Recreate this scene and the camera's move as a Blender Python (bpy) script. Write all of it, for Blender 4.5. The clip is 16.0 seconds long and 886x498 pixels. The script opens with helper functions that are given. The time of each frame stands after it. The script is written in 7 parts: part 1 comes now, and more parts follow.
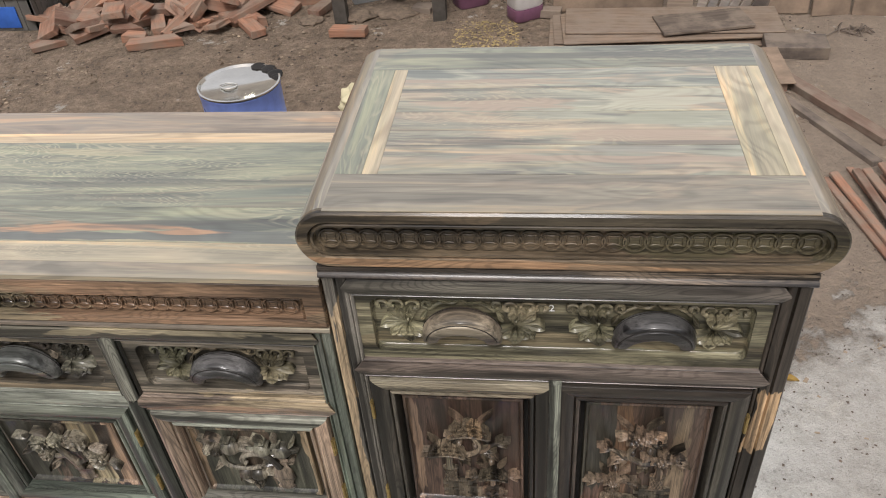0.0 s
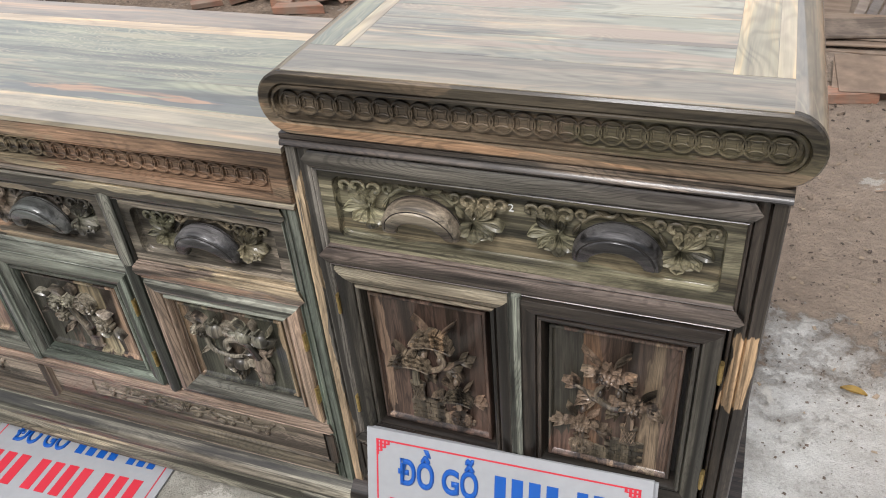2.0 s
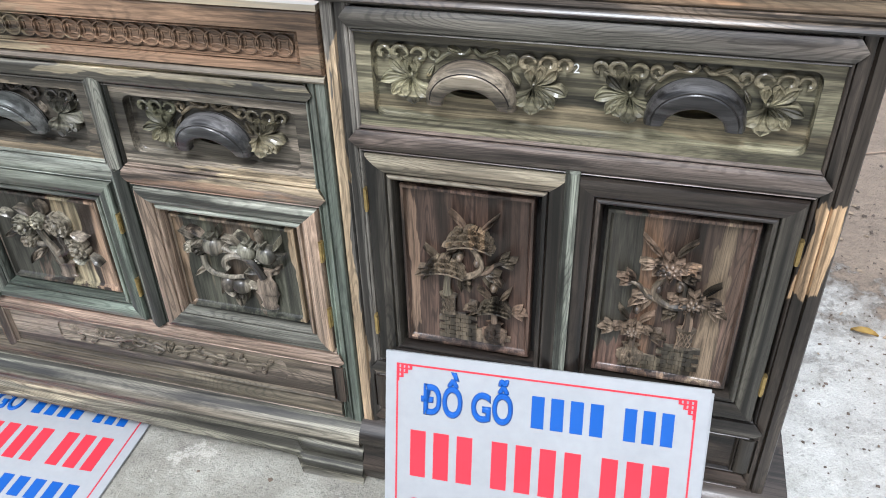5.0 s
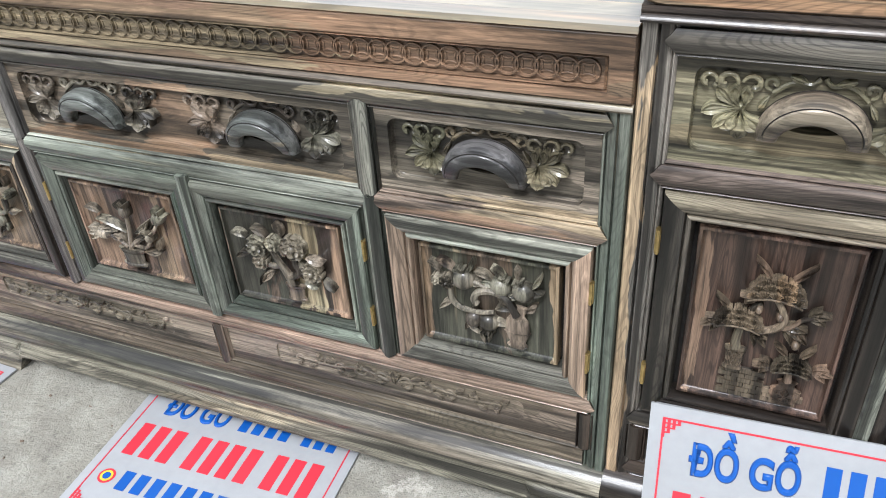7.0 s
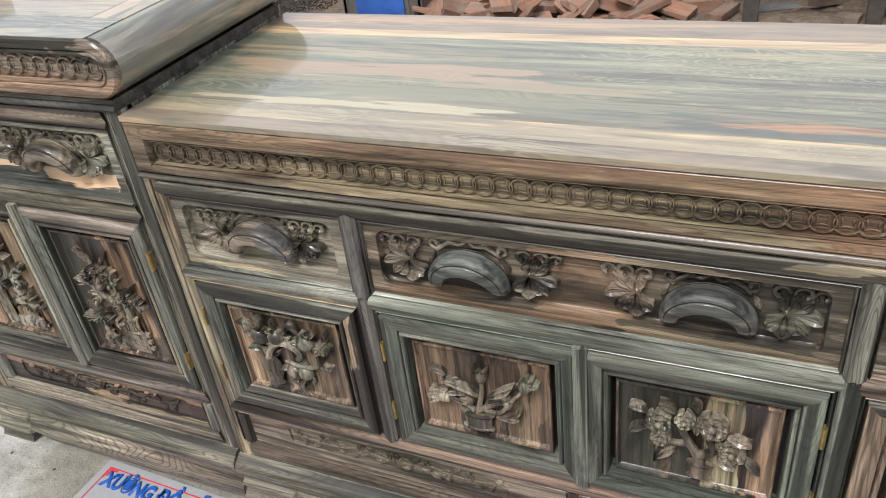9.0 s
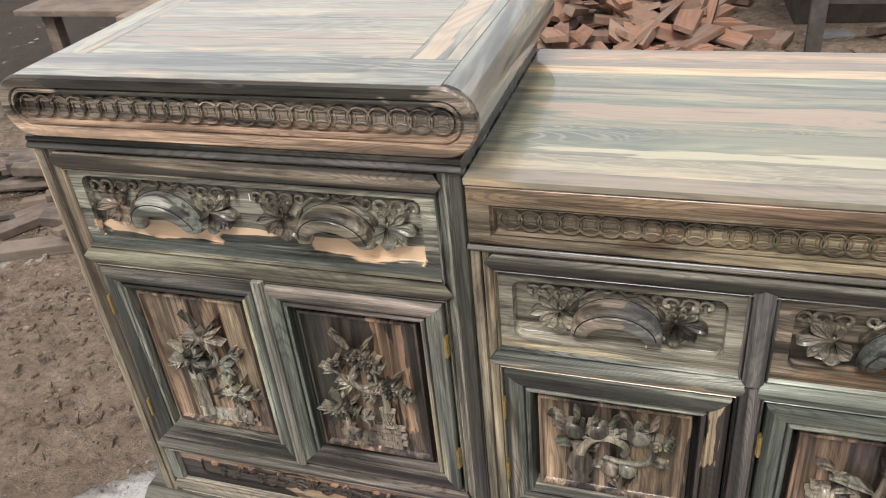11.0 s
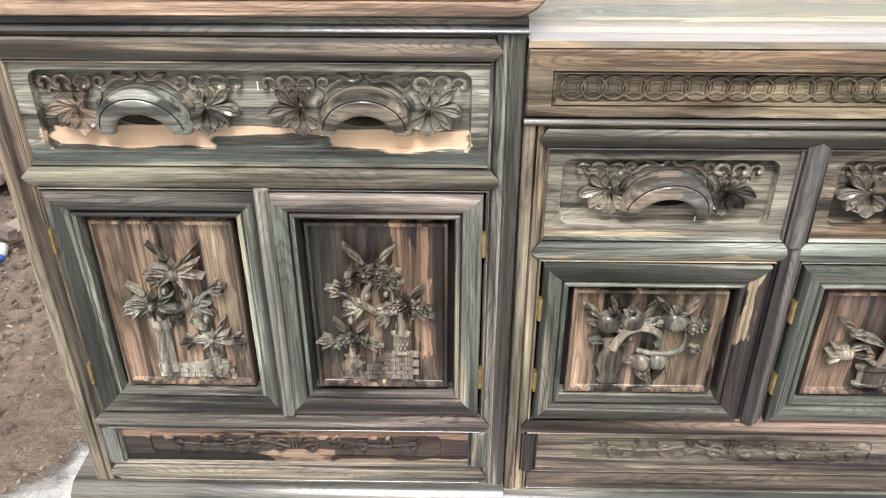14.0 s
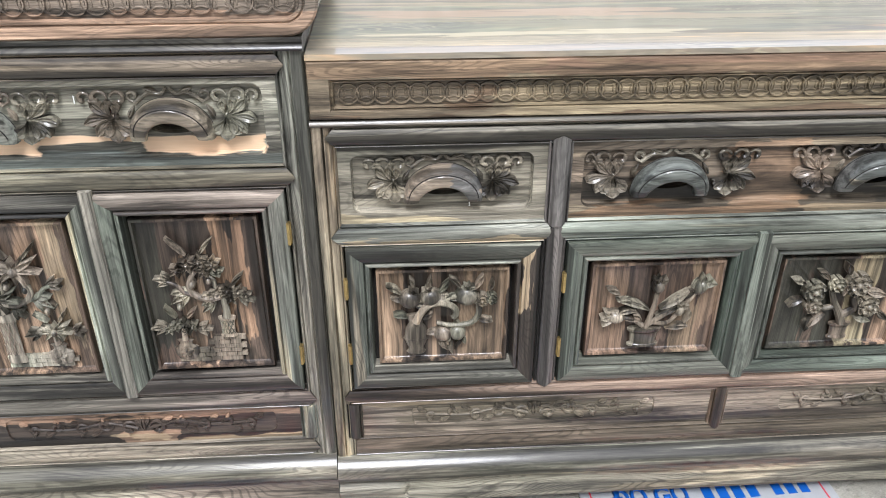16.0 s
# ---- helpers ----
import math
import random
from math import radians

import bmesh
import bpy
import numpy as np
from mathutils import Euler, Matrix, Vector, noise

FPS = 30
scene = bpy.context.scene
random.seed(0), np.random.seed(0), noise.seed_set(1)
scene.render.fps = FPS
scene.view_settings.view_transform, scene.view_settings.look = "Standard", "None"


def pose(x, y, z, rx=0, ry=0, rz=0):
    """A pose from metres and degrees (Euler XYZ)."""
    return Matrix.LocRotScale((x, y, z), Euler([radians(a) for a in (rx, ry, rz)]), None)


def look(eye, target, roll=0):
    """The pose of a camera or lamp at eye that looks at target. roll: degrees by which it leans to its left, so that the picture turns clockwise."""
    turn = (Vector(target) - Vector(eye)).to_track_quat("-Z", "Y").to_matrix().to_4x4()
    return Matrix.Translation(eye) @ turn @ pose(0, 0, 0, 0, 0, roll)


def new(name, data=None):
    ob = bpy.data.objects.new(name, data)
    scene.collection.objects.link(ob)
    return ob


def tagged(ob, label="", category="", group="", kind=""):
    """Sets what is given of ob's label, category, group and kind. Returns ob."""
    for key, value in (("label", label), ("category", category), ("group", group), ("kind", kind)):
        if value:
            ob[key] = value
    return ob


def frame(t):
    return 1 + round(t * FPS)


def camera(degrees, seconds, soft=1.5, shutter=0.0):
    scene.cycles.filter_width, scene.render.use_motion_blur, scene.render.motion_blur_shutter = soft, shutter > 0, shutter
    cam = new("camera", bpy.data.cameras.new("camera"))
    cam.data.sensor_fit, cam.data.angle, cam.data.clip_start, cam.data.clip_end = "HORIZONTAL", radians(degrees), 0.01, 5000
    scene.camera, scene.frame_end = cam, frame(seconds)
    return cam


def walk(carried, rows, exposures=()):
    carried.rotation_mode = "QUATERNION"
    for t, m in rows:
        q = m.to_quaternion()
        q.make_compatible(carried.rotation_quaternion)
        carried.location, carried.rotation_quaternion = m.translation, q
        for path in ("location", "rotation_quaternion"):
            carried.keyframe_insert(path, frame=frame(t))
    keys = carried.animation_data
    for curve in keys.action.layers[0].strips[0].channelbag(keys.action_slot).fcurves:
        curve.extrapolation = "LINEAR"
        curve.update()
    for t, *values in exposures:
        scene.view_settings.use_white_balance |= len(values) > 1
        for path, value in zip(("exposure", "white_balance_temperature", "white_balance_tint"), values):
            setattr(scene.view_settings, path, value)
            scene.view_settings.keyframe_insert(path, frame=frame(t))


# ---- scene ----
cam = camera(57.7, 16.0, 1.0)
PATH = [
    (0, (1.002, -0.818, 1.578), (0.758, 0.725, 0.329), -4.8),
    (0.5, (1.202, -0.814, 1.57), (0.781, 0.696, 0.328), -5.7),
    (1, (1.334, -0.801, 1.548), (0.776, 0.684, 0.33), -6.1),
    (1.5, (1.336, -0.789, 1.444), (0.728, 0.693, 0.247), -5.6),
    (2, (1.275, -0.837, 1.387), (0.648, 0.652, 0.209), -5.2),
    (2.5, (1.229, -0.948, 1.319), (0.643, 0.602, 0.199), -3.7),
    (3, (1.204, -0.976, 1.251), (0.756, 0.639, 0.16), -1.7),
    (3.2, (1.224, -0.95, 1.245), (0.762, 0.635, 0.116), -1.8),
    (5.3, (1.104, -0.892, 1.154), (0.64, 0.696, 0.03), -1.5),
    (5.5, (1.102, -0.857, 1.15), (0.613, 0.713, 0.011), -1.8),
    (6, (1.081, -0.815, 1.144), (0.517, 0.721, -0.006), -2.9),
    (6.5, (0.992, -0.835, 1.159), (0.364, 0.679, 0.012), -3.6),
    (7, (0.834, -0.869, 1.167), (0.157, 0.634, 0.036), -4.0),
    (7.5, (0.679, -0.905, 1.181), (-0.011, 0.618, 0.083), -3.2),
    (7.8, (0.595, -0.847, 1.208), (-0.098, 0.633, 0.056), -5.5),
    (8, (0.541, -0.881, 1.198), (-0.179, 0.635, 0.11), -5.2),
    (8.3, (0.435, -0.82, 1.226), (-0.305, 0.683, 0.134), -6.9),
    (8.4, (0.403, -0.805, 1.244), (-0.341, 0.694, 0.149), -7.2),
    (8.5, (0.371, -0.803, 1.258), (-0.374, 0.701, 0.171), -7.3),
    (9, (0.223, -0.821, 1.301), (-0.527, 0.672, 0.202), -7.5),
    (9.5, (0.036, -0.864, 1.308), (-0.693, 0.649, 0.222), -7.1),
    (10, (-0.122, -0.922, 1.298), (-0.81, 0.625, 0.234), -6.0),
    (10.2, (-0.166, -0.915, 1.29), (-0.87, 0.623, 0.222), -6.4),
    (12.3, (-0.836, -0.728, 1.352), (-1.053, 0.953, 0.291), -4.9),
    (12.5, (-0.862, -0.736, 1.326), (-1.043, 0.941, 0.251), -4.9),
    (12.9, (-0.883, -0.767, 1.25), (-1.004, 0.904, 0.157), -4.3),
    (13, (-0.89, -0.764, 1.235), (-0.985, 0.895, 0.122), -3.6),
    (13.5, (-0.851, -0.83, 1.153), (-0.891, 0.848, 0.066), -0.7),
    (14, (-0.777, -0.915, 1.126), (-0.808, 0.802, 0.1), -0.0),
    (14.5, (-0.745, -0.986, 1.117), (-0.766, 0.763, 0.148), -0.3),
    (15, (-0.706, -1.011, 1.112), (-0.693, 0.74, 0.147), -0.5),
    (15.5, (-0.656, -1.032, 1.117), (-0.593, 0.714, 0.143), -0.2),
    (16, (-0.574, -1.082, 1.163), (-0.467, 0.657, 0.181), -0.0),
]
EXPOSURES = [(0, 0.28, 6330, 13), (1.5, 0.34, 6260, 13), (2.5, 0.7, 5960, 12), (3, 0.84, 5880, 11), (5.5, 0.98, 5600, 10), (6.5, 0.98, 5640, 10), (7.5, 0.92, 5960, 10), (8.5, 0.70, 6140, 12), (9, 0.52, 6160, 12),
             (10, 0.53, 6250, 13), (12.5, 0.47, 6250, 12), (13.5, 1.04, 6130, 13), (14.5, 1.08, 5900, 12), (16, 1.0, 5800, 12)]
walk(cam, [(t, look(eye, target, roll)) for t, eye, target, roll in PATH], EXPOSURES)

# world, sun, exposure
world = bpy.data.worlds.new("sky")
scene.world = world
world.use_nodes = True
wn = world.node_tree.nodes
sky = wn.new("ShaderNodeTexSky")
sky.sky_type, sky.sun_disc = "NISHITA", False
sky.sun_elevation, sky.sun_rotation = radians(56), radians(184)
sky.air_density, sky.dust_density, sky.ozone_density = 1.0, 6.0, 1.0
wn["Background"].inputs["Strength"].default_value = 0.122
haze = wn.new("ShaderNodeMix")
haze.data_type = "RGBA"
haze.inputs[0].default_value, haze.inputs[7].default_value = 0.65, (7.0, 6.75, 6.3, 1)
world.node_tree.links.new(sky.outputs[0], haze.inputs[6])
world.node_tree.links.new(haze.outputs[2], wn["Background"].inputs["Color"])
sun = new("sun", bpy.data.lights.new("sun", "SUN"))
sun.data.energy, sun.data.angle, sun.data.color = 1.9, radians(19), (1.0, 0.97, 0.92)
sun.matrix_world = look((-0.4, -6.0, 9.0), (0.0, 0.0, 0.0))


# ---- materials ----
def material(name):
    m = bpy.data.materials.new(name)
    m.use_nodes = True
    return m, m.node_tree.nodes, m.node_tree.links, m.node_tree.nodes["Principled BSDF"]


def ramp(nodes, links, src, stops, interp="LINEAR"):
    r = nodes.new("ShaderNodeValToRGB")
    r.color_ramp.interpolation = interp
    while len(r.color_ramp.elements) < len(stops):
        r.color_ramp.elements.new(0.5)
    for e, (p, c) in zip(r.color_ramp.elements, stops):
        e.position = p
        e.color = (*c, 1) if len(c) == 3 else c
    links.new(src, r.inputs[0])
    return r.outputs[0]


def grey(v):
    return (v, v, v)


def noise_tex(nodes, links, vec, scale, detail=3.0, rough=0.55, distort=0.0):
    n = nodes.new("ShaderNodeTexNoise")
    n.inputs["Scale"].default_value = scale
    n.inputs["Detail"].default_value = detail
    n.inputs["Roughness"].default_value = rough
    n.inputs["Distortion"].default_value = distort
    links.new(vec, n.inputs["Vector"])
    return n.outputs["Fac"]


def mix(nodes, links, fac, a, b, mode="MIX"):
    x = nodes.new("ShaderNodeMix")
    x.data_type, x.blend_type = "RGBA", mode
    for sock, v in ((x.inputs[0], fac), (x.inputs[6], a), (x.inputs[7], b)):
        if hasattr(v, "is_linked"):
            links.new(v, sock)
        elif sock == x.inputs[0]:
            sock.default_value = v
        else:
            sock.default_value = (*v, 1)
    return x.outputs[2]


def calc(nodes, links, op, a, b=0.0, c=0.0):
    x = nodes.new("ShaderNodeMath")
    x.operation = op
    for sock, v in zip(x.inputs, (a, b, c)):
        if hasattr(v, "is_linked"):
            links.new(v, sock)
        else:
            sock.default_value = v
    return x.outputs[0]


def vec_scale(nodes, links, vec, s):
    x = nodes.new("ShaderNodeVectorMath")
    x.operation = "MULTIPLY"
    links.new(vec, x.inputs[0])
    x.inputs[1].default_value = s
    return x.outputs[0]


def bump(nodes, links, bsdf, height, strength, dist=0.002):
    b = nodes.new("ShaderNodeBump")
    b.inputs["Strength"].default_value, b.inputs["Distance"].default_value = strength, dist
    links.new(height, b.inputs["Height"])
    links.new(b.outputs[0], bsdf.inputs["Normal"])


def object_vec(nodes, links, spread=(13.0, 5.0, 19.0), one=None):
    """Thing-space coordinates, moved by a random amount for each piece; one: the same for all pieces cut from one board."""
    tc, oi = nodes.new("ShaderNodeTexCoord"), nodes.new("ShaderNodeObjectInfo")
    if one is not None:
        val = nodes.new("ShaderNodeValue")
        val.outputs[0].default_value = one
        x = nodes.new("ShaderNodeVectorMath")
        x.operation = "ADD"
        links.new(tc.outputs["Object"], x.inputs[0])
        x.inputs[1].default_value = tuple(one * k for k in spread)
        return x.outputs[0], tc.outputs["Object"], val.outputs[0]
    x = nodes.new("ShaderNodeVectorMath")
    x.operation = "MULTIPLY_ADD"
    links.new(oi.outputs["Random"], x.inputs[0])
    x.inputs[1].default_value = spread
    links.new(tc.outputs["Object"], x.inputs[2])
    return x.outputs[0], tc.outputs["Object"], oi.outputs["Random"]


# tone: three heartwood colours, the sapwood colour, how much sapwood (0..1), roughness
TONES = {
    "slate": ((0.036, 0.037, 0.032), (0.282, 0.282, 0.245), (0.184, 0.18, 0.155), (0.55, 0.46, 0.33), 0.24, 0.40),
    "plum": ((0.030, 0.025, 0.022), (0.205, 0.174, 0.153), (0.132, 0.114, 0.102), (0.36, 0.27, 0.205), 0.1, 0.38),
    "umber": ((0.010, 0.008, 0.0065), (0.060, 0.046, 0.037), (0.036, 0.028, 0.023), (0.36, 0.25, 0.16), 0.12, 0.40),
    "olive": ((0.05, 0.044, 0.033), (0.27, 0.245, 0.185), (0.165, 0.15, 0.115), (0.5, 0.4, 0.25), 0.24, 0.43),
    "tan": ((0.085, 0.065, 0.048), (0.36, 0.29, 0.21), (0.21, 0.18, 0.14), (0.6, 0.47, 0.32), 0.36, 0.43),
    "rust": ((0.022, 0.015, 0.012), (0.118, 0.072, 0.055), (0.072, 0.046, 0.036), (0.3, 0.19, 0.125), 0.14, 0.38),
    "taupe": ((0.04, 0.033, 0.026), (0.29, 0.247, 0.197), (0.195, 0.167, 0.133), (0.36, 0.29, 0.21), 0.16, 0.4),
    "chestnut": ((0.034, 0.025, 0.017), (0.245, 0.177, 0.115), (0.155, 0.113, 0.075), (0.4, 0.24, 0.14), 0.18, 0.43),
    "ember": ((0.018, 0.013, 0.010), (0.135, 0.088, 0.066), (0.066, 0.045, 0.036), (0.43, 0.27, 0.185), 0.44, 0.36),
    "walnut": ((0.024, 0.018, 0.014), (0.205, 0.148, 0.108), (0.125, 0.092, 0.068), (0.38, 0.25, 0.165), 0.2, 0.4),
    "ash": ((0.055, 0.05, 0.041), (0.37, 0.325, 0.268), (0.25, 0.228, 0.19), (0.5, 0.4, 0.3), 0.18, 0.42),
    "blush": ((0.07, 0.048, 0.036), (0.37, 0.265, 0.20), (0.27, 0.19, 0.142), (0.5, 0.35, 0.24), 0.3, 0.42),
    "khaki": ((0.038, 0.032, 0.02), (0.262, 0.224, 0.15), (0.165, 0.143, 0.096), (0.38, 0.285, 0.175), 0.2, 0.43),
    "stone": ((0.04, 0.04, 0.04), (0.175, 0.176, 0.172), (0.12, 0.121, 0.119), (0.34, 0.29, 0.22), 0.1, 0.36),
    "clay": ((0.10, 0.08, 0.062), (0.36, 0.29, 0.225), (0.25, 0.205, 0.16), (0.46, 0.36, 0.27), 0.1, 0.38),
    "coal": ((0.02, 0.02, 0.022), (0.11, 0.105, 0.108), (0.07, 0.068, 0.072), (0.2, 0.16, 0.13), 0.1, 0.34),
    "husk": ((0.03, 0.024, 0.018), (0.2, 0.155, 0.118), (0.135, 0.105, 0.08), (0.34, 0.265, 0.19), 0.22, 0.36),
    "dusk": ((0.012, 0.010, 0.0085), (0.072, 0.06, 0.051), (0.045, 0.038, 0.032), (0.16, 0.125, 0.095), 0.02, 0.36),
    "verdigris": ((0.06, 0.068, 0.06), (0.36, 0.375, 0.335), (0.26, 0.275, 0.248), (0.46, 0.42, 0.33), 0.12, 0.34),
    "pine": ((0.03, 0.034, 0.03), (0.15, 0.16, 0.138), (0.1, 0.108, 0.093), (0.3, 0.26, 0.2), 0.06, 0.36),
    "sage": ((0.032, 0.035, 0.03), (0.205, 0.212, 0.182), (0.135, 0.138, 0.118), (0.42, 0.36, 0.27), 0.1, 0.38),
    "moss": ((0.018, 0.02, 0.015), (0.098, 0.098, 0.074), (0.062, 0.062, 0.047), (0.3, 0.24, 0.16), 0.14, 0.34),
    "rose": ((0.055, 0.041, 0.032), (0.30, 0.23, 0.182), (0.21, 0.16, 0.127), (0.45, 0.33, 0.24), 0.3, 0.42),
}
WOODS = {}


def wood(tone, axis="x", figure=1.0, patches=(), flat="xz", calm=1.0):
    """Streaky, figured dark hardwood with its grain along axis. patches: sapwood and other recoloured areas (a0, a1,
    b0, b1, colour) in the plane flat.
    """
    key = (tone, axis, figure, tuple(patches), flat, calm)
    if key in WOODS:
        return WOODS[key]
    a, b, c, sap, amount, rough = TONES[tone]
    m, N, L, bsdf = material("wood " + tone + " " + axis)
    v, plain, rnd = object_vec(N, L, one=0.3 + 0.4 * ((len(WOODS) * 0.37) % 1.0) if patches else None)
    def along(k_long, k_cross):
        return vec_scale(N, L, v, tuple(k_long if ax == axis else k_cross for ax in "xyz"))
    broad = noise_tex(N, L, along(0.9, 9.0), 1.0, 3.0, 0.55, 0.5)
    light = ramp(N, L, broad, [(0.3, tuple(0.72 * q for q in c)), (0.43, c), (0.55, b), (0.66, tuple(1.12 * q for q in b)), (0.78, c)])
    field = noise_tex(N, L, along(0.9 if rough < 0.3 else 1.0, 5.0 if rough < 0.3 else 8.0), 1.0, 3.0, 0.5, 0.35)
    rings = calc(N, L, "SINE", calc(N, L, "MULTIPLY", field, 460.0 * figure))
    rings = calc(N, L, "MULTIPLY_ADD", rings, 0.5, 0.5)
    fine = noise_tex(N, L, along(5.0, 300.0), 1.0, 3.0, 0.7)
    pores = noise_tex(N, L, along(30.0, 800.0), 1.0, 2.0, 0.6)
    where = noise_tex(N, L, along(1.6, 11.0), 1.0, 2.0, 0.5)
    line = calc(N, L, "MULTIPLY", ramp(N, L, rings, [(0.0, grey(1)), (0.14, grey(0.75)), (0.34, grey(0.0))]), ramp(N, L, where, [(0.35, grey(0.05)), (0.62, grey(0.55 * calm))]))
    streak = noise_tex(N, L, along(0.7, 17.0), 1.0, 2.0, 0.5, 0.8)
    t0 = 0.72 - 0.34 * amount
    sapm = ramp(N, L, streak, [(t0, grey(0)), (t0 + 0.02, grey(1)), (t0 + 0.16, grey(0.75))])
    ink = noise_tex(N, L, along(0.75, 30.0), 1.0, 2.0, 0.5, 0.7)
    inkm = ramp(N, L, ink, [(0.54, grey(0)), (0.59, grey(0.3 if rough < 0.3 else 0.8)), (0.8, grey(0.4 if rough < 0.3 else 1.0))])
    col = mix(N, L, sapm, light, sap)
    clean, bare = 1.0, []
    if patches:
        sep = N.new("ShaderNodeSeparateXYZ")
        L.new(plain, sep.inputs[0])
        p, q = sep.outputs["XYZ".index(flat[0].upper())], sep.outputs["XYZ".index(flat[1].upper())]
        wob = noise_tex(N, L, vec_scale(N, L, plain, tuple(9.0 if ax == axis else 45.0 for ax in "xyz")), 1.0, 3.0, 0.55, 0.3)
        for p0, p1, q0, q1, pc in patches:
            dx = calc(N, L, "MINIMUM", calc(N, L, "SUBTRACT", p, p0), calc(N, L, "SUBTRACT", p1, p))
            dz = calc(N, L, "MINIMUM", calc(N, L, "SUBTRACT", q, q0), calc(N, L, "SUBTRACT", q1, q))
            if axis == flat[0]:
                dx = calc(N, L, "MULTIPLY", dx, 0.6 if p1 - p0 < 0.12 else 0.3 if pc[0] > 0.6 else 0.1)
            else:
                dz = calc(N, L, "MULTIPLY", dz, 0.45 if pc[0] == 0.52 else 0.1)
            d = calc(N, L, "ADD", calc(N, L, "MINIMUM", dx, dz), calc(N, L, "MULTIPLY_ADD", wob, 0.016 if pc[0] > 0.6 else 0.04, -0.0075 if pc[0] > 0.6 else -0.0185))
            pm = ramp(N, L, calc(N, L, "MULTIPLY_ADD", d, 50.0, 0.5), [(0.45, grey(0)), (0.52, grey(1))])
            col = mix(N, L, calc(N, L, "MULTIPLY", pm, 1.0 if pc[0] > 0.6 or pc[0] < 0.06 else 0.82), col, pc)
            if pc[0] > 0.6:
                bare.append((pm, pc))
            bright = 0.75 if pc[0] > 0.6 else 0.35
            clean = calc(N, L, "MULTIPLY", clean, calc(N, L, "MULTIPLY_ADD", pm, -bright, 1.0))
    if patches:
        line, inkm = calc(N, L, "MULTIPLY", line, clean), calc(N, L, "MULTIPLY", inkm, clean)
    col = mix(N, L, line, col, a)
    col = mix(N, L, inkm, col, tuple(0.55 * x for x in a))
    col = mix(N, L, 0.8, col, ramp(N, L, fine, [(0.28, grey(0.7)), (0.47, grey(0.97)), (0.72, grey(1.18))] if rough < 0.3 else [(0.28, grey(1 - 0.72 * calm)), (0.45, grey(0.93)), (0.55, grey(1.04)), (0.72, grey(1 + 0.5 * calm))]), "MULTIPLY")
    col = mix(N, L, 0.2 if rough < 0.3 else 0.5 * calm, col, ramp(N, L, pores, [(0.35, grey(0.5)), (0.5, grey(1.0))]), "MULTIPLY")
    cloud = noise_tex(N, L, along(2.4, 20.0), 1.0, 5.0, 0.66, 0.9)
    if rough >= 0.3:
        col = mix(N, L, 1.0, col, ramp(N, L, cloud, [(0.32, grey(0.22)), (0.40, grey(0.46)), (0.47, grey(0.84)), (0.56, grey(1.0)), (0.62, grey(1.48)), (0.72, grey(1.15))]), "MULTIPLY")
        thread = noise_tex(N, L, along(3.5, 120.0), 1.0, 3.0, 0.6, 0.4)
        col = mix(N, L, 1.0, col, ramp(N, L, thread, [(0.34, grey(0.45)), (0.44, grey(0.9)), (0.56, grey(1.02)), (0.66, grey(1.4))]), "MULTIPLY")
    drift = noise_tex(N, L, along(0.8, 5.0), 1.0, 2.0, 0.5, 0.4)
    col = mix(N, L, 0.5 if patches else 1.0, col, ramp(N, L, drift, [(0.36, (0.85, 0.92, 0.865)), (0.47, (0.95, 0.96, 0.92)), (0.56, (0.96, 0.93, 0.9)), (0.66, (1.02, 0.92, 0.87))]), "MULTIPLY")
    tint = ramp(N, L, rnd, [(0.0, (0.82, 0.88, 0.88)), (0.35, (1.0, 1.0, 0.98)), (0.65, (0.88, 0.97, 0.96)), (1.0, (1.07, 1.05, 1.02))])
    col = mix(N, L, 1.0, col, tint, "MULTIPLY")
    for pm, pc in bare:
        col = mix(N, L, calc(N, L, "MULTIPLY", pm, 0.86), col, pc)
    L.new(col, bsdf.inputs["Base Color"])
    L.new(ramp(N, L, broad, [(0.3, grey(rough - 0.02)), (0.7, grey(rough + 0.12))]), bsdf.inputs["Roughness"])
    bump(N, L, bsdf, calc(N, L, "ADD", fine, calc(N, L, "MULTIPLY", pores, 0.6)), 0.3, 0.0016)
    if rough >= 0.3:
        bsdf.inputs["Coat Weight"].default_value, bsdf.inputs["Coat Roughness"].default_value = 0.42, 0.14
        bsdf.inputs["Specular IOR Level"].default_value = 0.3
    else:
        bsdf.inputs["Coat Weight"].default_value, bsdf.inputs["Coat Roughness"].default_value = 0.6, 0.16
    WOODS[key] = m
    return m


